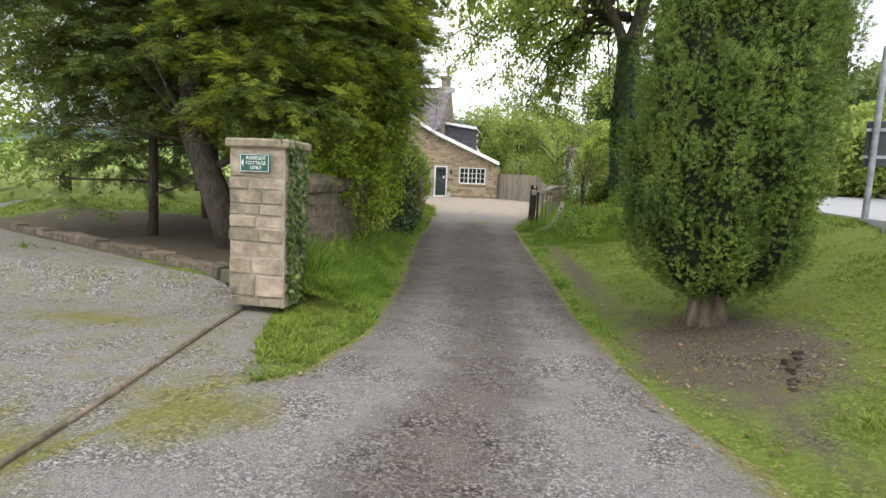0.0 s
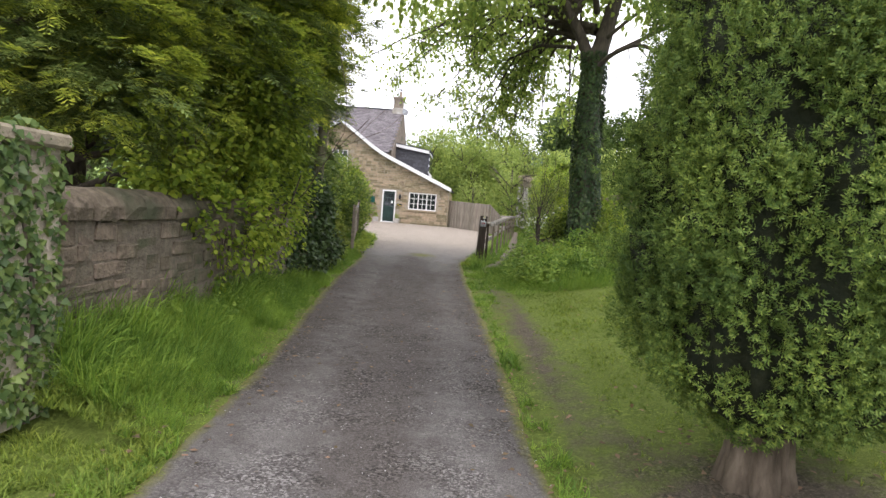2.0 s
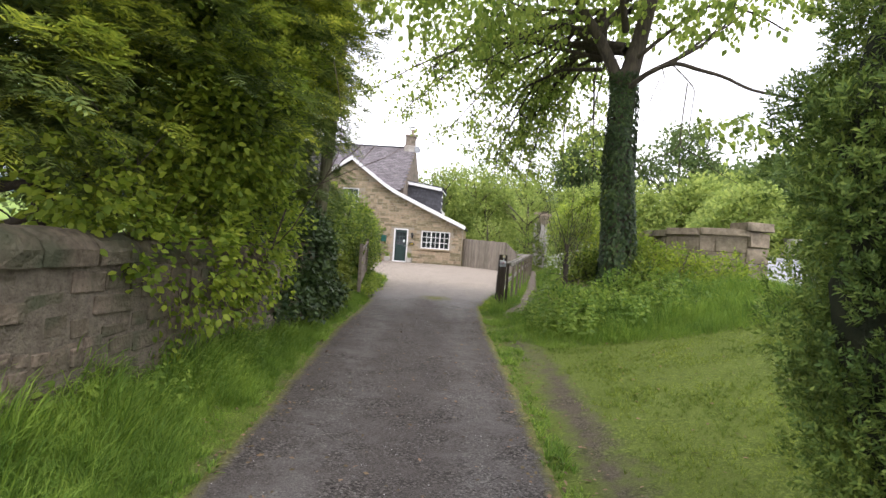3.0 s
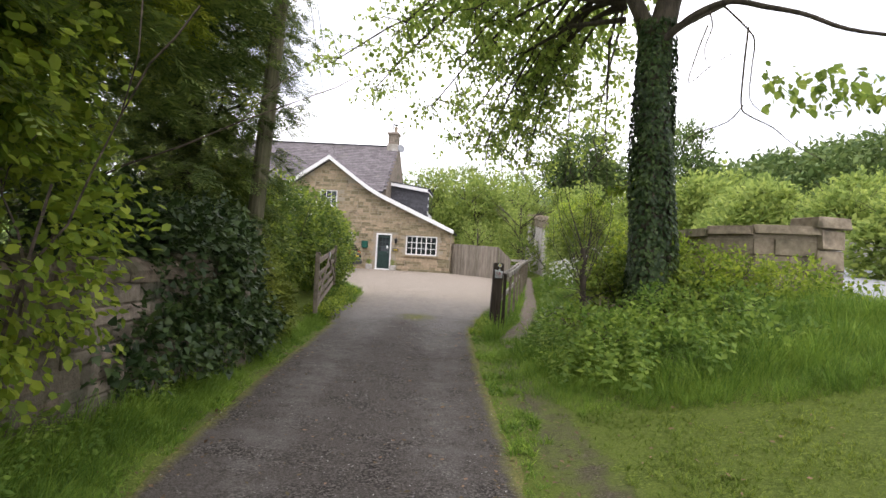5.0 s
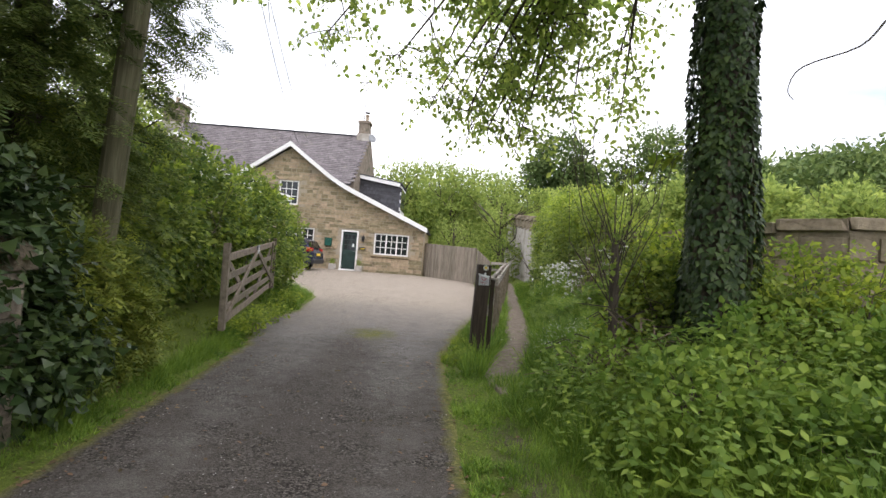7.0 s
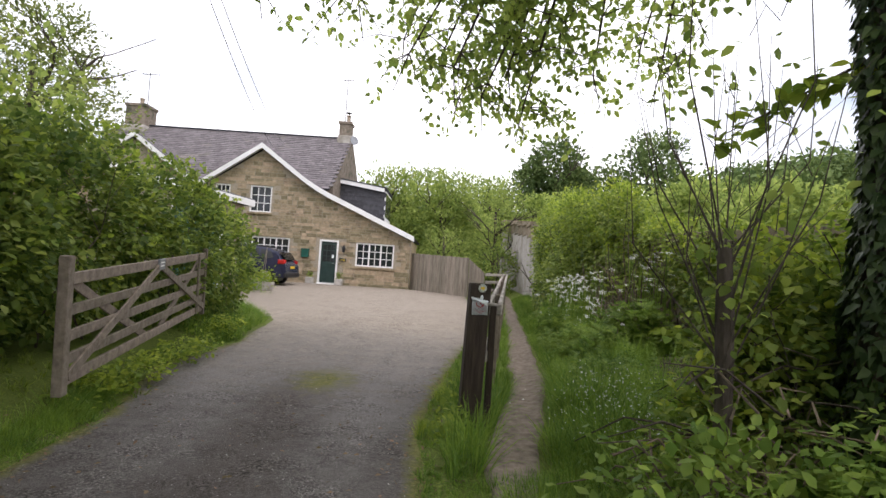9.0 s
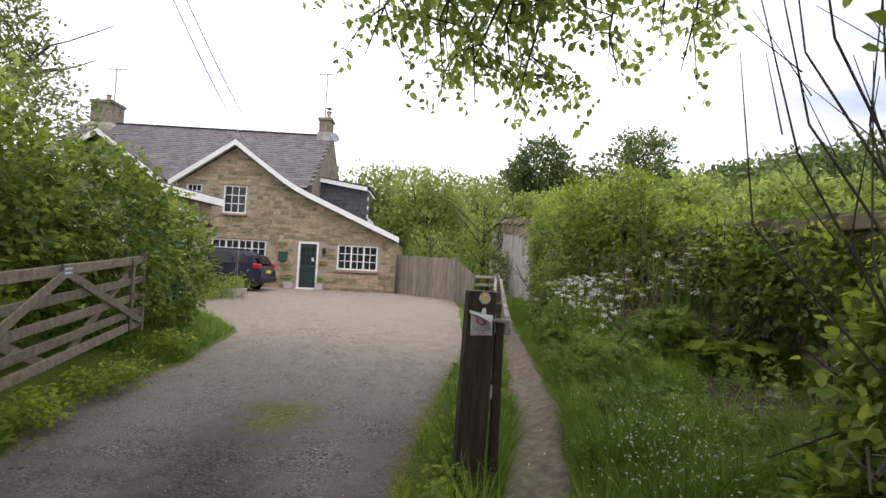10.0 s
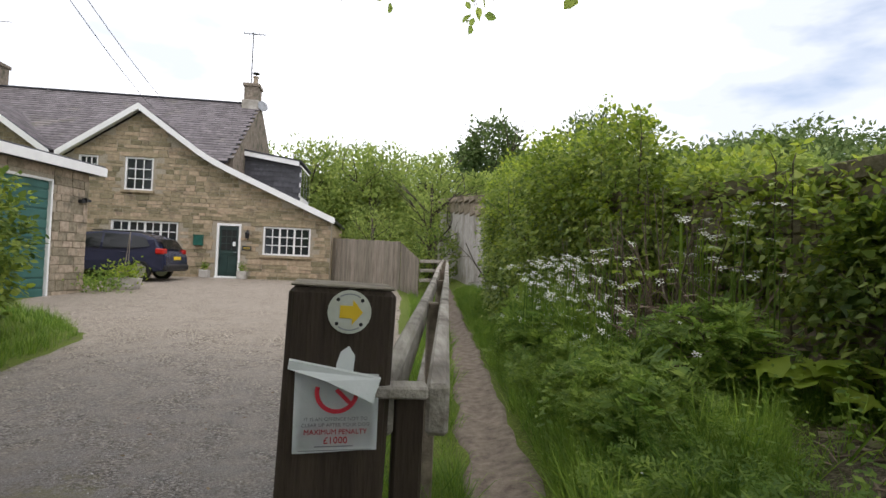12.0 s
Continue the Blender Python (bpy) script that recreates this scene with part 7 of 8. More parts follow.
scatter("leaves", BROAD, q + 0.05 * unit(70), np.array([-0.5, -0.2, -0.3]) + 0.8 * unit(70), np.array([0, 0, 1.0]) + 0.35 * unit(70), 0.11 * (0.7 + 0.6 * RNG.random(70)), M_SHRUB, leafy_twig, kind="stuff")
bare = thing("sapling", "many-stemmed sapling with thin bare upright shoots", "sapling", (0, 0, 0))
rnd = random.Random(17)
bm = bmesh.new()
add_tube(bm, [(7.40, 17.26, land(7.40, 17.26) - 0.1), (7.40, 17.26, 0.35), (7.38, 17.25, 0.80), (7.36, 17.24, 1.18)], [0.060, 0.046, 0.050, 0.036], 9)
sap_ends = []
for k in range(20):
    a = rnd.uniform(0, 6.28)
    sp = rnd.uniform(0.05, 0.60)
    s = Vector((7.37, 17.25, rnd.uniform(0.4, 1.15)))
    e = s + Vector((math.cos(a) * sp, math.sin(a) * sp, rnd.uniform(0.9, 2.1)))
    m_ = s.lerp(e, 0.5) + Vector((math.cos(a) * 0.15, math.sin(a) * 0.15, 0))
    m_ += Vector((rnd.uniform(-0.08, 0.08), rnd.uniform(-0.08, 0.08), 0))
    add_tube(bm, [s, m_, e], [0.006, 0.004, 0.0015], 5, cap=False)
    sap_ends += [s.lerp(e, 0.8), e]
    for _ in range(3):
        q = s.lerp(e, rnd.uniform(0.3, 0.9))
        add_tube(bm, [q, q + Vector((rnd.uniform(-0.3, 0.3), rnd.uniform(-0.3, 0.3), rnd.uniform(0.1, 0.4)))], [0.003, 0.0012], 4, cap=False)
for k in range(26):
    a = rnd.uniform(0, 6.28)
    s = Vector((7.5 + rnd.uniform(-0.3, 0.6), 17.3 + rnd.uniform(-0.4, 0.4), rnd.uniform(-0.1, 0.5)))
    e = s + Vector((math.cos(a) * 0.6, math.sin(a) * 0.6, rnd.uniform(-0.25, 0.3)))
    add_tube(bm, [s, s.lerp(e, 0.5) + Vector((0, 0, 0.1)), e], [0.008, 0.006, 0.003], 4, cap=False)
tagged(part("stem", bm, M_BARK, bare), kind="stuff")
se = np.array([tuple(v) for v in sap_ends[:10]] + [(7.38 + 0.12 * math.cos(k * 2.4), 17.25 + 0.12 * math.sin(k * 2.4), 0.15 + 0.07 * k) for k in range(16)])
n = len(se) * 9
scatter("leaves", BROAD, np.repeat(se, 9, axis=0) + unit(n) * 0.2, np.array([0, 0, -0.5]) + unit(n), np.array([0, 0, 1]) + 0.6 * unit(n), 0.07 * (0.6 + 0.7 * RNG.random(n)), M_SYC, bare, kind="stuff")

HEDGE = [(8.85, 28.8, 1.35, 0.55, 1.5, 1.55), (8.95, 26.6, 1.5, 0.60, 1.5, 1.40), (9.20, 24.9, 1.7, 0.50, 1.1, 1.05), (9.45, 23.3, 1.32, 0.40, 0.9, 0.66), (9.45, 22.0, 1.12, 0.30, 0.9, 0.48), (9.48, 20.8, 1.05, 0.27, 0.9, 0.46),
         (9.58, 19.5, 1.05, 0.25, 0.8, 0.42), (9.1, 30.3, 1.6, 0.45, 0.9, 1.35), (8.6, 27.6, 0.6, 0.42, 1.6, 0.75), (9.15, 24.2, 0.75, 0.35, 0.6, 0.6), (9.38, 21.4, 0.75, 0.25, 0.5, 0.5)]
wall_ivy = shrub("ivy_hedge", "thick ivy and climbers burying the wall beside the path", HEDGE, 2900, 16, 0.064, IVYLEAF, M_IVYWALL, 16, 8, shell=0.66, clump_r=0.20, category="ivy", low=-0.1)
leafy("young_leaves", [(x, y, z + 0.42 * c, a * 1.02, b, c * 0.68) for x, y, z, a, b, c in HEDGE[:8]], 1300, 13, 0.17, 0.062, BROAD, M_SHRUB, wall_ivy, shell=0.72, droop=0.1, low=0.9, kind="stuff")
rnd = random.Random(51)
sprigs = thing("elder_shoots", "thin upright leafy shoots above the hedge", "shoots", (0, 0, 0))
bm = bmesh.new()
tipz = []
for x, y, z0, h in ((9.0, 24.9, 2.45, 0.62), (9.05, 24.6, 2.40, 0.50), (9.1, 24.1, 2.30, 0.45), (9.0, 23.9, 2.25, 0.40), (9.3, 22.2, 1.65, 0.38), (9.3, 22.0, 1.65, 0.30), (9.35, 21.0, 1.55, 0.28), (9.35, 20.7, 1.55, 0.25)):
    pts = [Vector((x, y, z0 - 0.5)), Vector((x + rnd.uniform(-0.05, 0.05), y, z0 + h * 0.4)), Vector((x + rnd.uniform(-0.1, 0.1), y + rnd.uniform(-0.1, 0.1), z0 + h))]
    add_tube(bm, pts, [0.008, 0.006, 0.003], 4, cap=False)
    tipz += [pts[1].lerp(pts[2], f) for f in (0.2, 0.4, 0.6, 0.8, 0.9, 1.0)]
tagged(part("stem", bm, M_TWIG, sprigs), kind="stuff")
te = np.repeat(np.array([tuple(v) for v in tipz]), 4, axis=0)
scatter("leaves", BROAD, te + 0.06 * unit(len(te)), np.array([0, 0, 0.2]) + unit(len(te)), np.array([0, 0, 1.0]) + 0.6 * unit(len(te)), 0.07 * (0.6 + 0.7 * RNG.random(len(te))), M_SHRUB, sprigs, kind="stuff")
# bare grey stems standing in the gap of the hedge
bm = bmesh.new()
for k in range(46):
    x, y = 8.95 + rnd.gauss(0, 0.12), rnd.uniform(22.4, 25.0)
    p0 = Vector((x, y, land(x, y)))
    p2 = p0 + Vector((rnd.uniform(-0.35, 0.35), rnd.uniform(-0.5, 0.5), rnd.uniform(0.7, 1.7)))
    add_tube(bm, [p0, p0.lerp(p2, 0.5) + Vector((rnd.uniform(-0.12, 0.12), rnd.uniform(-0.12, 0.12), 0)), p2], [0.012, 0.009, 0.004], 5, cap=False)
tagged(part("bare_stems", bm, M_DRYSTEM), "bare grey-brown stems standing inside the ivy hedge", "stems", kind="stuff")

parsley_rng = np.random.default_rng(5)


def umbel_shape():
    vs, fs = [], []
    for i in range(9):
        a, r = 2.4 * i, 0.16 * math.sqrt(i)
        c = Vector((r * math.cos(a), r * math.sin(a), 0.08 - 0.12 * r))
        k = len(vs)
        for j in range(5):
            b = 2 * math.pi * j / 5
            vs.append(tuple(c + Vector((0.11 * math.cos(b), 0.11 * math.sin(b), 0.02 * (j % 2)))))
        fs.append((k, k + 1, k + 2, k + 3, k + 4))
    return vs, fs


UMBEL = umbel_shape()
parsley = thing("cow_parsley", "clump of white flowering cow parsley against the ivy", "wildflowers", (0, 0, 0))
n = 460
px = parsley_rng.normal(size=n) * 0.19 + 8.20
py = parsley_rng.normal(size=n) * 0.75 + 23.9
pz = np.array([land(a, b) for a, b in zip(px, py)]) + 0.35 + 0.85 * parsley_rng.random(n)
p = np.stack([px, py, pz], axis=1)
up = np.tile(np.array([[0.0, 0, 1]]), (n, 1))
scatter("flower", UMBEL, p, np.array([1.0, 0, 0]) + 0.3 * unit(n), up + np.array([0, -0.25, 0]) + 0.45 * unit(n), 0.080 * (0.5 + 0.8 * RNG.random(n)), M_PARSLEY, parsley, kind="stuff")
bm = bmesh.new()
for a, b, c in p[:260]:
    add_tube(bm, [(a, b, land(a, b)), (a + 0.02, b, c)], [0.006, 0.004], 4, cap=False)
tagged(part("stalk", bm, M_NETTLE, parsley), kind="stuff")
leafy("leaves", [(8.25, 24.3, 0.1, 0.40, 1.6, 0.40)], 300, 8, 0.2, 0.16, FROND, M_NETTLE, parsley, shell=0.2, kind="stuff")
parsley2 = thing("cow_parsley", "tall white cow parsley heads beside the wall", "wildflowers", (0, 0, 0))
n = 60
p = np.stack([8.80 + 0.13 * parsley_rng.normal(size=n), 22.15 + 0.28 * parsley_rng.normal(size=n), 0.85 + 0.55 * parsley_rng.random(n)], axis=1)
scatter("flower", UMBEL, p, np.array([1.0, 0, 0]) + 0.3 * unit(n), np.array([0, 0, 1.0]) + 0.3 * unit(n), 0.10 * (0.6 + 0.8 * RNG.random(n)), M_PARSLEY, parsley2, kind="stuff")
bm = bmesh.new()
for a, b, c in p[:40]:
    add_tube(bm, [(a, b, land(a, b)), (a - 0.03, b, c)], [0.007, 0.004], 4, cap=False)
tagged(part("stalk", bm, M_NETTLE, parsley2), kind="stuff")
white = thing("stitchwort", "patch of tiny white flowers in the long grass", "wildflowers", (0, 0, 0))
n = 420
wx, wy = 7.28 + 0.22 * RNG.normal(size=n), 18.75 + 0.55 * RNG.normal(size=n)
p = np.stack([wx, wy, np.array([land(a, b) for a, b in zip(wx, wy)]) + 0.18 + 0.28 * RNG.random(n)], axis=1)
scatter("flower", SMALL, p, unit(n), np.array([0, -0.3, 1.0]) + 0.5 * unit(n), np.full(n, 0.022), M_PARSLEY, white, kind="stuff")

hog = thing("hogweed", "large lobed yellow-green leaves beside the wall", "plant", (0, 0, 0))
for k in range(30):
    a = RNG.random() * 6.28
    c = Vector((8.98 + 0.20 * RNG.normal(), 21.2 + 0.20 * RNG.normal(), 0.22 + 0.22 * RNG.random()))
    scatter("leaf", PALM, np.array([c]), np.array([[math.cos(a), math.sin(a), -0.15]]), np.array([[0.1 * RNG.normal(), -0.3, 1.0]]), np.array([0.17 + 0.13 * RNG.random()]), M_SHRUB, hog)
hog2 = thing("hogweed", "large yellow-green leaves high in the ivy", "plant", (0, 0, 0))
for k in range(18):
    a = RNG.random() * 6.28
    c = Vector((8.72 + 0.10 * RNG.normal(), 23.0 + 0.4 * RNG.normal(), 0.95 + 0.12 * RNG.normal()))
    scatter("leaf", PALM, np.array([c]), np.array([[math.cos(a), math.sin(a), -0.2]]), np.array([[0.1 * RNG.normal(), -0.4, 1.0]]), np.array([0.10 + 0.08 * RNG.random()]), M_SHRUB, hog2)
# Clods added in place of a ragged hole; its shade is their colour.
crnd = random.Random(6)
for k in range(11):
    a = k / 10
    x, y = 7.62 - 0.22 * a + 0.03 * crnd.uniform(-1, 1), 6.40 - 0.55 * a
    s = crnd.uniform(0.025, 0.05)
    cl = new("soil_clod", stone_mesh("soil_clod", 50 + k))
    cl.data.materials.append(M_CLOD)
    cl.matrix_basis = pose(x, y, land(x, y) - 0.008, crnd.uniform(-25, 25), crnd.uniform(-25, 25), crnd.uniform(0, 360)) @ Matrix.Diagonal((s * 1.5, s, s * 0.6, 1))
    tagged(cl, "dark clod of soil at a dug edge, coloured for the hole's shade", "soil", group="dug soil by the yew")
rubble = random.Random(3)
for k in range(14):
    x, y = rubble.uniform(8.5, 9.15), rubble.uniform(20.2, 21.1)
    s = rubble.uniform(0.03, 0.10)
    st = new("rock", stone_mesh("rock", k))
    st.data.materials.append(M_STONE)
    st.matrix_basis = pose(x, y, land(x, y) - 0.02, rubble.uniform(-20, 20), rubble.uniform(-20, 20), rubble.uniform(0, 360)) @ Matrix.Diagonal((s * 1.4, s, s * 0.7, 1))
    tagged(st, "rough pale stone lying on bare soil", "rock", group="loose rocks")


# dead stems and sticks at the hedge foot and on the bare soil
srnd = random.Random(21)
bm = bmesh.new()
for k in range(430):
    y = srnd.uniform(21.7, 24.6)
    x = srnd.uniform(8.40, 9.05)
    z = land(x, y) + abs(srnd.gauss(0, 0.28))
    ln = srnd.uniform(0.25, 0.7)
    d = Vector((srnd.uniform(-0.6, 0.3), srnd.uniform(-1, 1), srnd.uniform(-0.2, 0.9))).normalized() * ln
    sag = Vector((srnd.uniform(-0.08, 0.08), srnd.uniform(-0.08, 0.08), 0.12 * ln))
    q = Vector((x, y, z))
    add_tube(bm, [q, q + d * 0.5 + sag, q + d], [0.008, 0.006, 0.003], 4)
tagged(part("dead_stems", bm, M_DRYSTEM), "tangle of dry brown bramble stems under the ivy", "stems", kind="stuff")
bm = bmesh.new()
for k in range(80):
    x, y = srnd.uniform(8.35, 9.1), srnd.uniform(20.1, 21.2)
    a, ln = srnd.uniform(0, 6.28), srnd.uniform(0.08, 0.30)
    x2, y2 = x + ln * math.cos(a), y + ln * math.sin(a)
    add_tube(bm, [(x, y, land(x, y) + 0.006), (0.5 * (x + x2), 0.5 * (y + y2), land(x, y) + 0.02), (x2, y2, land(x2, y2) + 0.01)], [0.006, 0.005, 0.003], 4)
tagged(part("dead_sticks", bm, M_DRYSTEM), "dry brown sticks littering bare soil", "sticks", kind="stuff")


# ---- grasses, nettles and lawn ----
def spread(n, x_lo, x_hi, y_lo, y_hi, keep):
    out = []
    rnd = np.random.default_rng(int(n + 100 * y_hi))
    while len(out) < n:
        x, y = rnd.uniform(x_lo, x_hi), rnd.uniform(y_lo, y_hi)
        if rnd.random() < keep(x, y):
            out.append((x, y, land(x, y) - 0.01))
    return np.array(out)


def grassy(name, label, pts, height, mat, shape=TUFT, lean=0.25, category="grass", rise=None):
    n = len(pts)
    a = 2 * math.pi * RNG.random(n)
    up = np.array([0, 0, 1.0]) + lean * unit(n)
    fwd = np.cross(up, np.stack([np.cos(a), np.sin(a), 0 * a], axis=1))
    clump = np.array([0.85 + 0.65 * noise.noise((x * 1.6, y * 1.6, 5.0)) + 0.35 * noise.noise((x * 5.0, y * 5.0, 2.0)) for x, y, _ in pts])
    if rise is not None:
        clump = clump * np.array([rise(x, y) for x, y, _ in pts])
    return tagged(scatter(name, shape, pts, fwd, up, height * np.clip(clump, 0.2, 1.6) * (0.55 + 0.8 * RNG.random(n)), mat), label, category, kind="stuff")


def bank_edge(y):
    return lerp(y, [(12.8, 9.5), (13.6, 6.8), (15, 6.12), (17.2, 5.95), (18, 6.0)])


def bank_rise(x, y):
    """Low at the bank's border with the lawn and drive, full height inside it."""
    if y > 18:
        return 1.0
    return lerp(min(x - bank_edge(y), (y - 12.9) * 0.9), [(0, 0.25), (0.6, 0.75), (1.3, 1.0)])


def verge_rise(x, y):
    return lerp(lerp(y, LEFT_EDGE) - x, [(0, 0.35), (0.3, 0.85), (0.8, 1.6)])


def left_verge(x, y):
    e = lerp(y, LEFT_EDGE) - 0.03 + 0.08 * noise.noise((y * 3, 0, 0))
    if y < 7.2:
        return min(0.9, max(0.0, (y - 5.45 + 0.5 * (x - 3.5)) * 0.9)) if 3.5 + 0.3 * max(0.0, 7.1 - y) < x < e + 0.06 else 0.0
    return 1.0 if 3.2 - max(0, (y - 15) * 0.12) < x < e else 0.0


def right_bank(x, y):
    e = lerp(y, RIGHT_EDGE)
    if y < 18:
        lo = lerp(y, [(12.8, 9.5), (13.6, 6.8), (15, 6.12), (17.2, 5.95), (18, 6.0)])
        return 1.0 if x > lo + 0.25 * noise.noise((y * 1.5, x, 0)) else 0.0
    pa, pb = lerp(y, [(17.5, 6.1), (19, 6.32), (21, 6.75), (26, 7.3), (36, 8.25)]), lerp(y, [(17.5, 6.55), (19, 6.84), (21.5, 7.32), (26, 7.72), (36, 8.6)])
    if x > pb + 0.02:
        return max(0.02, 1 - 1.5 * soil(x, y)) * (0.2 if y < 20.2 else 1.0) if 18.6 < y < 21.7 and x > 7.9 else 1.0
    if e + 0.15 < x < pa:
        return 0.5
    return 0.0


grassy("long_grass", "long lush green grass on the left verge", spread(7600, 2.0, 4.6, 7.6, 22.5, left_verge), 0.25, M_GRASS, lean=0.5, rise=verge_rise)
grassy("short_grass", "short patchy grass before the pillar", spread(2600, 3.3, 4.6, 5.3, 8.2, lambda x, y: left_verge(x, y) * (0.9 if noise.noise((x * 3, y * 3, 0)) > -0.25 else 0.1)), 0.085, M_LAWN, TURFTUFT, 0.5)
grassy("long_grass", "tall bright grass and weeds on the bank", spread(13500, 6.0, 10.5, 12.9, 21.5, right_bank), 0.33, M_GRASS, lean=0.5, rise=bank_rise)
grassy("long_grass", "grass beside the footpath", spread(9500, 6.2, 9.2, 20.0, 35, right_bank), 0.22, M_GRASS, lean=0.5)
grassy("long_grass", "tall seeding grass in a mound beside the footpath",
       spread(2300, 7.0, 8.6, 19.9, 23.0, lambda x, y: max(0.0, 1 - math.hypot((x - 7.85) / 0.65, (y - 21.5) / 1.4)) ** 0.5 if x > lerp(y, [(19, 7.0), (21.5, 7.45), (26, 7.85)]) else 0.0), 0.33, M_GRASS, TALLTUFT, 0.6)
grassy("grass_tuft", "bright grass beside the gate end", spread(1500, 0.2, 2.7, 22.8, 28, lambda x, y: 1.0 if x < lerp(y, LEFT_EDGE) and x > 0.4 else 0), 0.24, M_GRASS)
grassy("weeds", "low leafy weeds round the waymark post", spread(300, 5.7, 6.5, 18.9, 22.0, lambda x, y: 1.0 if abs(x - lerp(y, RIGHT_EDGE) - 0.15) < 0.22 else 0), 0.15, M_SHRUB, category="weeds")


grassy("short_grass", "short ragged grass along the drive edges", spread(6500, 2.0, 7.2, 6.5, 24, lambda x, y: 1.0 if (-0.06 < lerp(y, LEFT_EDGE) - x < 0.25 or -0.05 < x - lerp(y, RIGHT_EDGE) < (0.3 if y > 13 else 0.12)) and noise.noise((x * 4, y * 4, 2)) > -0.2 else 0.0), 0.07, M_GRASS, TURFTUFT, 0.5)


def lawn_keep(x, y):
    r = x - lerp(y, RIGHT_EDGE)
    if r < 0.1 or math.hypot(x - YX, y - YY) < 0.3:
        return 0.0
    bare = soil(x, y)
    return max(0.05, 1 - bare * 1.3) * lerp(r, [(0.1, 0.25), (0.6, 1.0)]) * lerp(y, [(13.5, 1), (15, 0.2)])


grassy("lawn_grass", "short mown bright green lawn grass", spread(30000, 6.3, 10.9, 3.0, 15.0, lawn_keep), 0.045, M_LAWN, TURFTUFT, 0.4, "lawn")
grassy("lawn_grass", "short grass under the far trees", spread(6000, -9, 3.0, 8.3, 20, lambda x, y: 1.0 if soil(x, y) < 0.5 and not (-3.8 - 0.55 * (y - 7) < x < -1.2 - 0.75 * (y - 7)) else 0.0), 0.09, M_LAWN, TURFTUFT, 0.4, "lawn")


def nettle_shape():
    vs, fs = [(0.01, 0, 0), (-0.01, 0, 0), (0, 0, 1)], [(0, 1, 2)]
    for i in range(12):
        a, zz = 2.4 * i, 0.25 + 0.065 * i
        d, s = Vector((math.cos(a), math.sin(a), -0.25)), Vector((-math.sin(a), math.cos(a), 0))
        ln = 0.155 * (1.1 - 0.05 * i)
        b = Vector((0, 0, zz))
        k = len(vs)
        vs += [tuple(b), tuple(b + d * ln * 0.45 + s * ln * 0.3), tuple(b + d * ln), tuple(b + d * ln * 0.45 - s * ln * 0.3)]
        fs.append((k, k + 1, k + 2, k + 3))
    return vs, fs


NETTLE = nettle_shape()
def nettles(label, n, x_lo, x_hi, y_lo, y_hi, keep, h):
    p = spread(n, x_lo, x_hi, y_lo, y_hi, keep)
    up = np.array([0, 0, 1.0]) + 0.5 * unit(n)
    fwd = np.cross(up, unit(n))
    tagged(scatter("nettle_patch", NETTLE, p, fwd, up, h * (0.4 + 0.8 * RNG.random(n)), M_NETTLE), label, "weeds", kind="stuff")


nettles("tall nettles and brambles on the bank under the sycamore", 620, 6.5, 9.4, 13.6, 18.6, lambda x, y: max(0.0, 1 - math.hypot((x - 7.7) / 1.4, (y - 15.9) / 2.4)) ** 0.6, 0.62)
nettles("leafy nettles against the boundary wall", 520, 2.9, 3.7, 9.5, 16.5, lambda x, y: 1.0 if x < lerp(y, LEFT_EDGE) - 0.25 and x > 3.05 - max(0, (y - 14) * 0.2) else 0, 0.34)
nettles("leafy weeds along the footpath", 500, 7.2, 9.0, 19.2, 30, lambda x, y: 0.9 if x > lerp(y, [(19, 6.9), (21.5, 7.4), (26, 7.85), (36, 8.7)]) else 0, 0.42)

def leafy_weeds(label, lobes, clumps, mat, size=0.06, shape=BROAD):
    t = thing("weeds", label, "weeds", (0, 0, 0))
    p, o = lobes_cloud(lobes, clumps, 9, 0.09, 0.2)
    keep = np.array([z > land(x, y) - 0.01 for x, y, z in p])
    p = p[keep]
    n = len(p)
    scatter("leaves", shape, p, unit(n) * np.array([1, 1, 0.5]), np.array([0, -0.2, 1.0]) + 0.5 * unit(n), size * (0.6 + 0.8 * RNG.random(n)), mat, t, kind="stuff")


leafy_weeds("yellow-green broad-leaved weeds round the waymark post's foot", [(6.02, 19.15, -0.48, 0.22, 0.25, 0.22), (6.05, 19.7, -0.50, 0.18, 0.45, 0.18), (6.2, 20.6, -0.48, 0.2, 0.6, 0.18)], 150, M_SHRUB)
leafy_weeds("broad green weeds among the verge grass", [(3.45, 9.3, -0.28, 0.22, 0.7, 0.24), (3.25, 11.5, -0.25, 0.25, 1.2, 0.25), (3.05, 13.4, -0.22, 0.25, 0.9, 0.25), (2.8, 15.4, -0.2, 0.3, 0.8, 0.22)], 150, M_NETTLE, 0.075)
leafy_weeds("low leafy weeds under the gate", [(2.75, 19.6, -0.25, 0.3, 0.9, 0.18), (2.6, 21.4, -0.25, 0.28, 0.9, 0.16), (2.3, 23.3, -0.2, 0.3, 0.6, 0.2)], 240, M_SHRUB, 0.055)
leafy_weeds("feathery cow parsley leaves in a mound by the wall", [(8.65, 21.9, 0.35, 0.40, 0.55, 0.40), (8.35, 22.2, 0.22, 0.35, 0.4, 0.34), (7.85, 21.6, 0.0, 0.35, 0.8, 0.35)], 300, M_NETTLE, 0.14, FROND)

leafy_weeds("soft ferny weeds among the grass by the footpath", [(7.75, 20.4, -0.10, 0.45, 0.8, 0.26), (7.95, 21.6, -0.02, 0.50, 0.9, 0.30), (8.15, 22.7, 0.05, 0.40, 0.7, 0.32), (7.75, 23.2, -0.15, 0.22, 0.9, 0.28)], 620, M_NETTLE, 0.095, SPRIG)

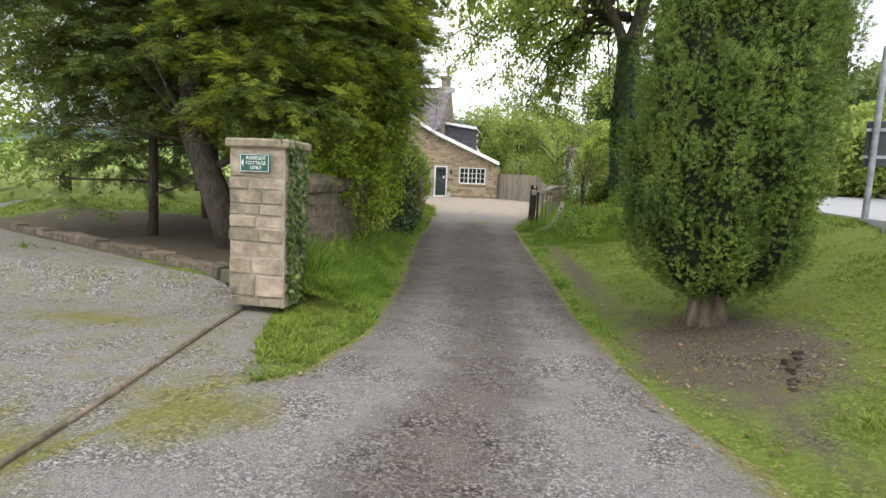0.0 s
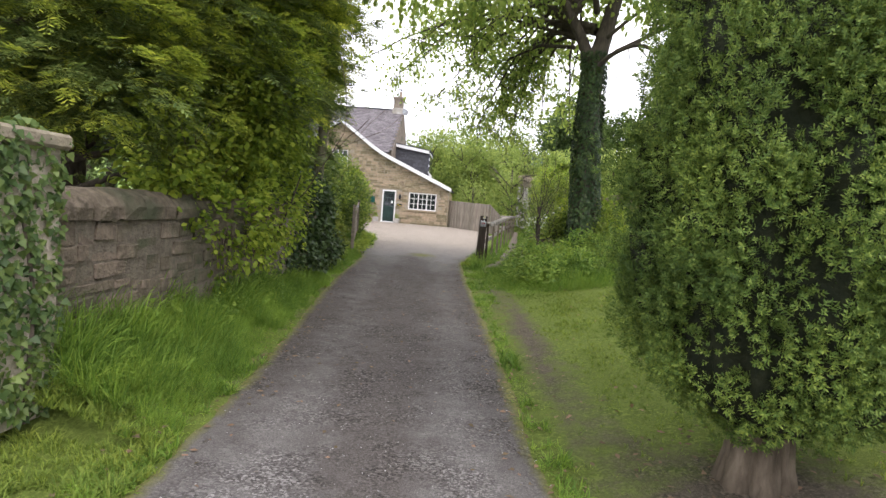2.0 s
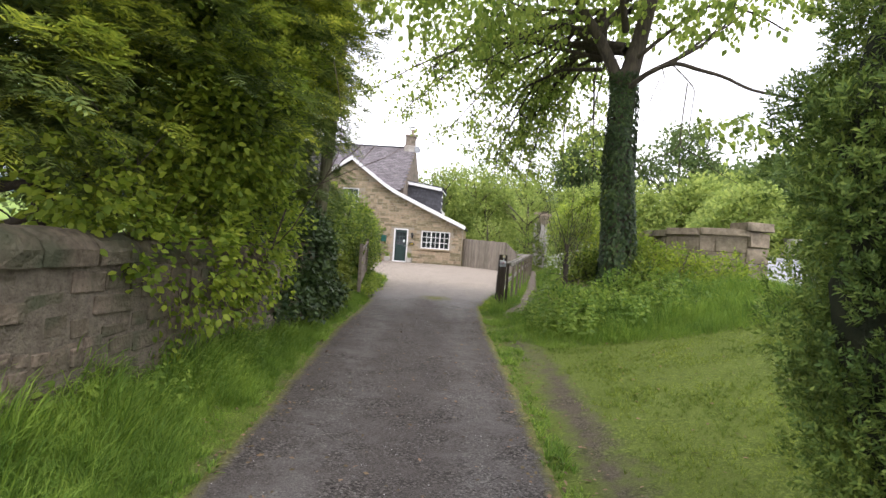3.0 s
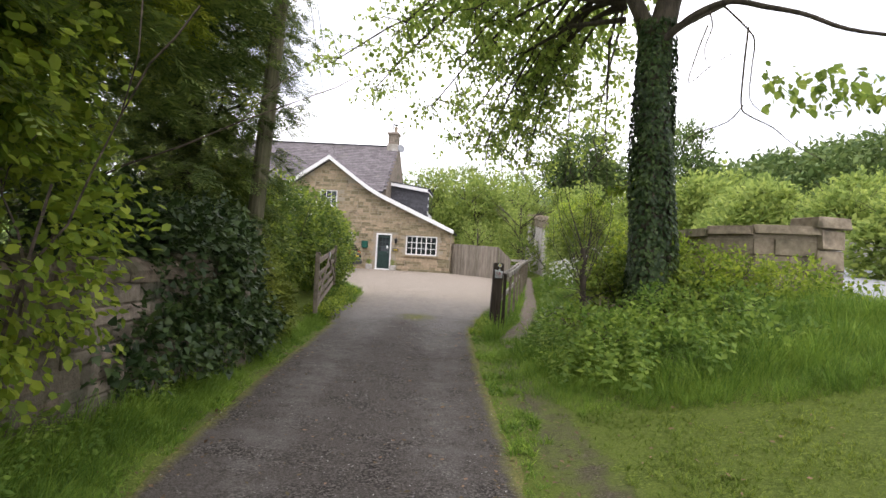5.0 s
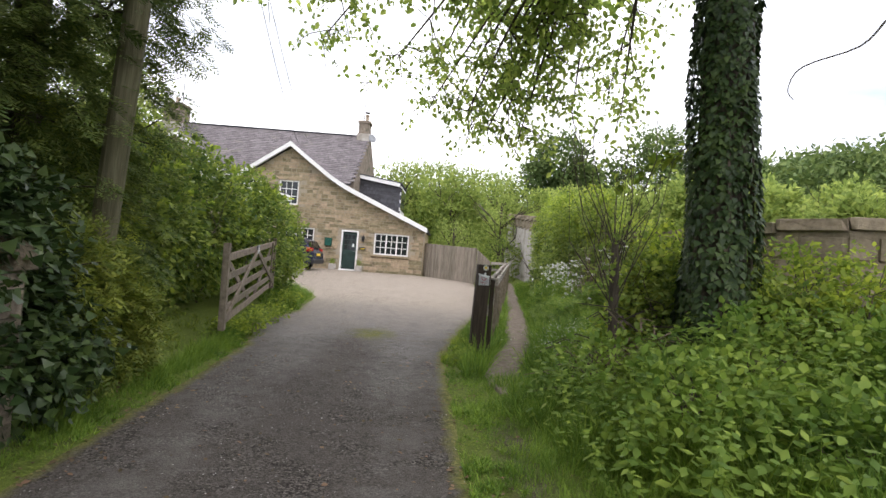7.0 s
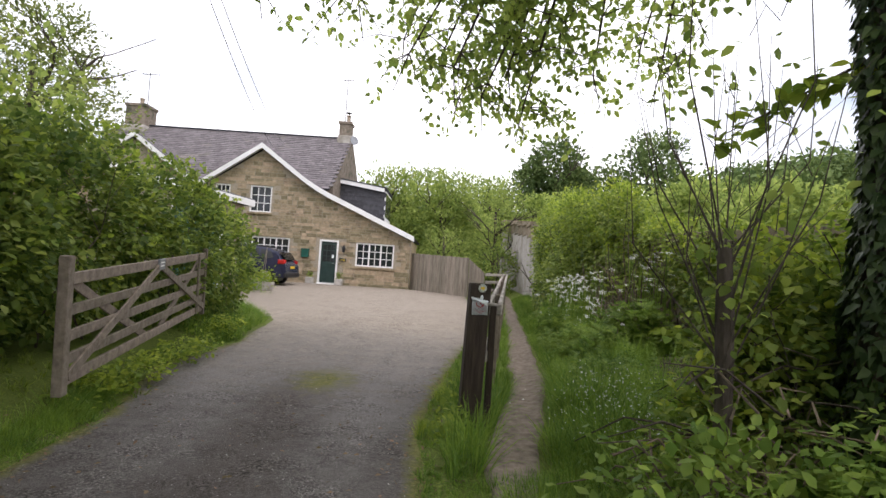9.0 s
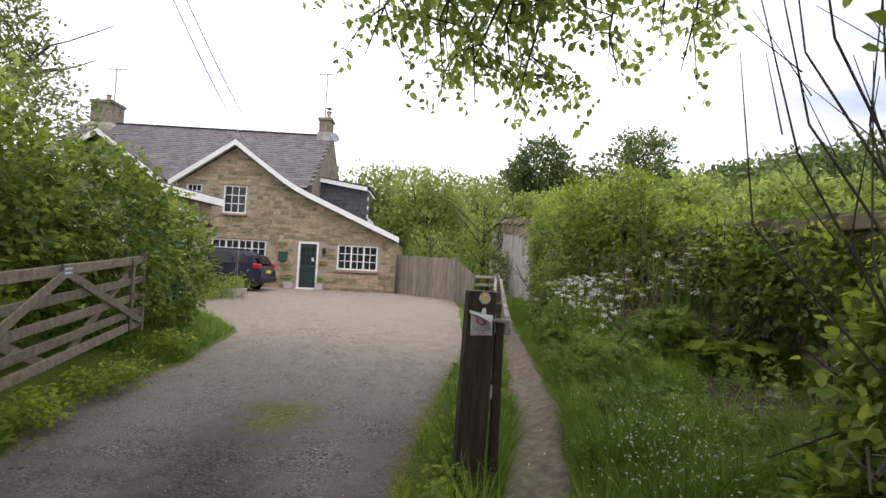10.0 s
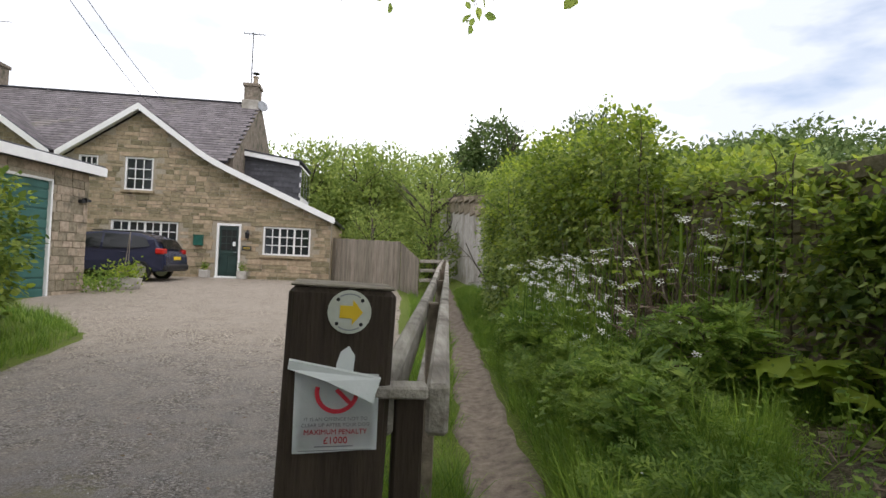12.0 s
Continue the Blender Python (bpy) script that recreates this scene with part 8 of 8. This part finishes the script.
# loose chippings on the drive
n = 42000
gp = spread(n, 2.2, 7.4, 1.6, 32, lambda x, y: (0.35 + 0.65 * middle(x, y)) * (1.0 if 0.02 < across(x, y) < 0.98 else 0) * lerp(y, [(3, 1), (9, 0.8), (18, 0.8), (32, 0.6)]))
gp[:, 2] += 0.018
PEB = ([(0.5, 0, 0), (0, 0.4, 0), (-0.5, 0.05, 0), (0, -0.42, 0), (0.05, 0.02, 0.36)], [(0, 1, 4), (1, 2, 4), (2, 3, 4), (3, 0, 4)])
tagged(scatter("chippings", PEB, gp, np.stack([np.cos(gp[:, 0] * 91), np.sin(gp[:, 0] * 91), 0 * gp[:, 0]], axis=1), np.array([0, 0, 1.0]) + 0.25 * unit(n), 0.009 + 0.022 * RNG.random(n) ** 3, M_PEBBLE),
       "loose grey stone chippings on the drive", "gravel", kind="stuff")
litter = spread(3200, 2.6, 8.4, 5.0, 24, lambda x, y: 0.8 if min(abs(x - lerp(y, LEFT_EDGE)), abs(x - lerp(y, RIGHT_EDGE))) < 0.3 or math.hypot(x - 7.5, y - 7) < 1.1 else (0.16 if 8 < y < 20 else 0.05))
litter[:, 2] += 0.03
tagged(scatter("leaf_litter", SMALL, litter, unit(3200) * np.array([1, 1, 0.15]), np.array([0, 0, 1.0]) + 0.4 * unit(3200), 0.02 + 0.035 * RNG.random(3200), M_DRY), "dead brown leaves and twigs along the edges", "leaves", kind="stuff")


# ---- trees beyond ----
def far_tree(name, label, x, y, h, lobes, clumps, per, size, mat, seed, clump_r=0.6, shell=0.4, group="", shape=SMALL):
    g = land(x, y)
    t = thing(name, label, "tree", (0, 0, 0), group)
    part("trunk", tube([(x, y, g - 0.2), (x + 0.1, y, g + h * 0.35), (x, y, g + h * 0.75)], [h * 0.028, h * 0.02, h * 0.008], 8), M_BARK, t, smooth=True)
    rnd = random.Random(seed)
    bm = bmesh.new()
    ends = []
    for k in range(6):
        a = rnd.uniform(0, 6.28)
        branchy(bm, (x, y, g + h * rnd.uniform(0.25, 0.6)), (math.cos(a), math.sin(a), 0.9), h * 0.32, h * 0.009, 1, rnd, ends)
    tagged(part("limb", bm, M_BARK, t), kind="stuff")
    leafy("crown", [(x + a * h, y + b * h, g + c * h, d * h, e * h, f * h) for a, b, c, d, e, f in lobes], clumps, per, clump_r, size, shape, mat, t, shell=shell, kind="stuff")
    return t


ROUND = [(0, 0, 0.62, 0.30, 0.30, 0.34), (-0.18, 0.05, 0.5, 0.22, 0.22, 0.24), (0.2, -0.05, 0.52, 0.22, 0.22, 0.22), (0.05, 0, 0.85, 0.16, 0.16, 0.15)]
BUSHY = [(0, 0, 0.5, 0.34, 0.34, 0.42), (-0.22, 0, 0.38, 0.24, 0.26, 0.34), (0.25, 0, 0.36, 0.24, 0.24, 0.34), (0.1, 0, 0.75, 0.2, 0.2, 0.22)]
SLIM = [(0, 0, 0.6, 0.16, 0.16, 0.34), (-0.08, 0, 0.42, 0.16, 0.15, 0.2), (0.1, 0, 0.5, 0.13, 0.13, 0.2), (0.02, 0, 0.85, 0.08, 0.08, 0.14)]
for k, (x, y, h) in enumerate(((1.5, 52, 8.2), (5.5, 50, 7.6), (9.0, 54, 7.8), (12.5, 56, 7.0), (3.5, 58, 9.5), (8.0, 62, 10.0), (-4, 60, 9.0), (15.5, 62, 8.5))):
    far_tree("tree", "bright green leafy tree behind the cottage", x, y, h, BUSHY, 950, 13, 0.24, M_FAR, k, 0.55, 0.45, "trees behind the cottage")
far_tree("tree", "slender young light green tree by the bridge wall", 8.3, 41.5, 5.6, SLIM, 230, 11, 0.13, M_FAR, 20, 0.3, 0.3)
far_tree("bush", "dark bush beside the board fence", 8.2, 38.4, 2.9, [(0, 0, 0.4, 0.35, 0.4, 0.4)], 170, 12, 0.12, M_HEDGE, 21, 0.25, 0.4)
far_tree("bush", "leafy bush behind the board fence", 5.8, 43.5, 3.8, [(0, 0, 0.45, 0.4, 0.4, 0.45)], 220, 12, 0.13, M_FAR, 22, 0.3, 0.4)
far_tree("tree", "olive-green tree behind the hedge", -9.2, 33.5, 9.8, ROUND, 900, 12, 0.17, M_WILLOW, 23, 0.45, 0.3)
far_tree("tree", "olive-green tree behind the hedge", -13.2, 31.0, 9.4, ROUND, 700, 12, 0.18, M_WILLOW, 24, 0.5, 0.3)
far_tree("tree", "large dark rounded tree on the far slope", 21.5, 95, 21.5, [(0, 0, 0.72, 0.22, 0.22, 0.24), (-0.14, 0, 0.62, 0.15, 0.15, 0.15), (0.14, 0, 0.64, 0.15, 0.15, 0.16), (0.05, 0, 0.5, 0.2, 0.2, 0.12)], 900, 14, 0.62, M_FARDARK, 25, 1.1, 0.4)
far_tree("tree", "dark tree top on the far slope", 36, 97, 23.5, ROUND, 800, 14, 0.62, M_FARDARK, 26, 1.2, 0.4)
for k, (x, y, h) in enumerate(((13.2, 26, 3.4), (14.0, 33, 4.4), (17.5, 24, 3.6), (21, 20, 6.5), (24, 28, 4.2), (19, 36, 5.4), (23, 44, 6.5), (14.5, 42, 6.0), (29, 36, 6), (24, 14, 8), (30, 22, 6), (22, 52, 8), (32, 50, 8), (17, 50, 7), (28, 62, 10), (40, 60, 10))):
    far_tree("tree", "bright green tree beyond the road", x if x > 16 else x + 7, y, h, BUSHY, 620, 13, 0.042 * h + 0.06, M_FAR, 40 + k, 0.085 * h, 0.5, "trees beyond the road")
for k, (x, y, h) in enumerate(((-6, 22, 6), (-9, 16, 6.5), (-12, 22, 8), (-5, 27, 6.5), (-14, 14, 7), (-17, 20, 9), (-10, 28, 8))):
    far_tree("tree", "green tree beyond the side track", x, y, h, BUSHY, 230, 11, 0.20, M_FAR if k % 2 else M_FARDARK, 60 + k, 0.5, 0.4, "trees beyond the side track")

# wooded hill and far moor
wp = []
wr = np.random.default_rng(3)
for k in range(4200):
    s = wr.random()
    x = 48 + 115 * s + wr.normal() * 3
    y = 112 + 45 * s + wr.normal() * 8
    top = np.interp(s, [0, 0.15, 0.35, 0.6, 1.0], [18, 24, 31, 33, 26])
    wp.append((x, y, top * wr.random() ** 0.45))
wp = np.array(wp)
n = len(wp) * 12
p = np.repeat(wp, 12, axis=0) + unit(n) * (2.2 * RNG.random(n) ** 0.5)[:, None]
tagged(scatter("far_wood", SMALL, p, unit(n), np.array([0, 0, 1.0]) + 0.8 * unit(n), 1.15 * (0.6 + 0.8 * RNG.random(n)), M_FARDARK), "dense green woods on the far hillside", "woods", kind="stuff")


def ridge(name, label, pts, y, mat, depth=60):
    bm = bmesh.new()
    a = [bm.verts.new((x, y, z)) for x, z in pts]
    b = [bm.verts.new((x, y - depth, -3)) for x, z in pts]
    c = [bm.verts.new((x, y + depth, -3)) for x, z in pts]
    for i in range(len(pts) - 1):
        bm.faces.new((b[i], b[i + 1], a[i + 1], a[i]))
        bm.faces.new((a[i], a[i + 1], c[i + 1], c[i]))
    tagged(part(name, bm, mat, smooth=True), label, "hill", kind="structure")


ridge("backdrop", "distant moor on the horizon, blue-grey haze put into its colour", [(-500, 30), (-250, 42), (-80, 50), (20, 50), (90, 47), (180, 40), (320, 34), (600, 25)], 420, M_HILL, 200)
ridge("hillside", "pale green fields on the far slope", [(-300, 12), (-100, 20), (10, 26), (60, 27), (120, 24), (260, 22)], 260, M_FIELD, 140)
ridge("hillside", "slope under the far woods, shade painted into its green", [(38, 2), (62, 20), (90, 31), (130, 36), (190, 30), (260, 14)], 180, M_WOODFLOOR, 60)
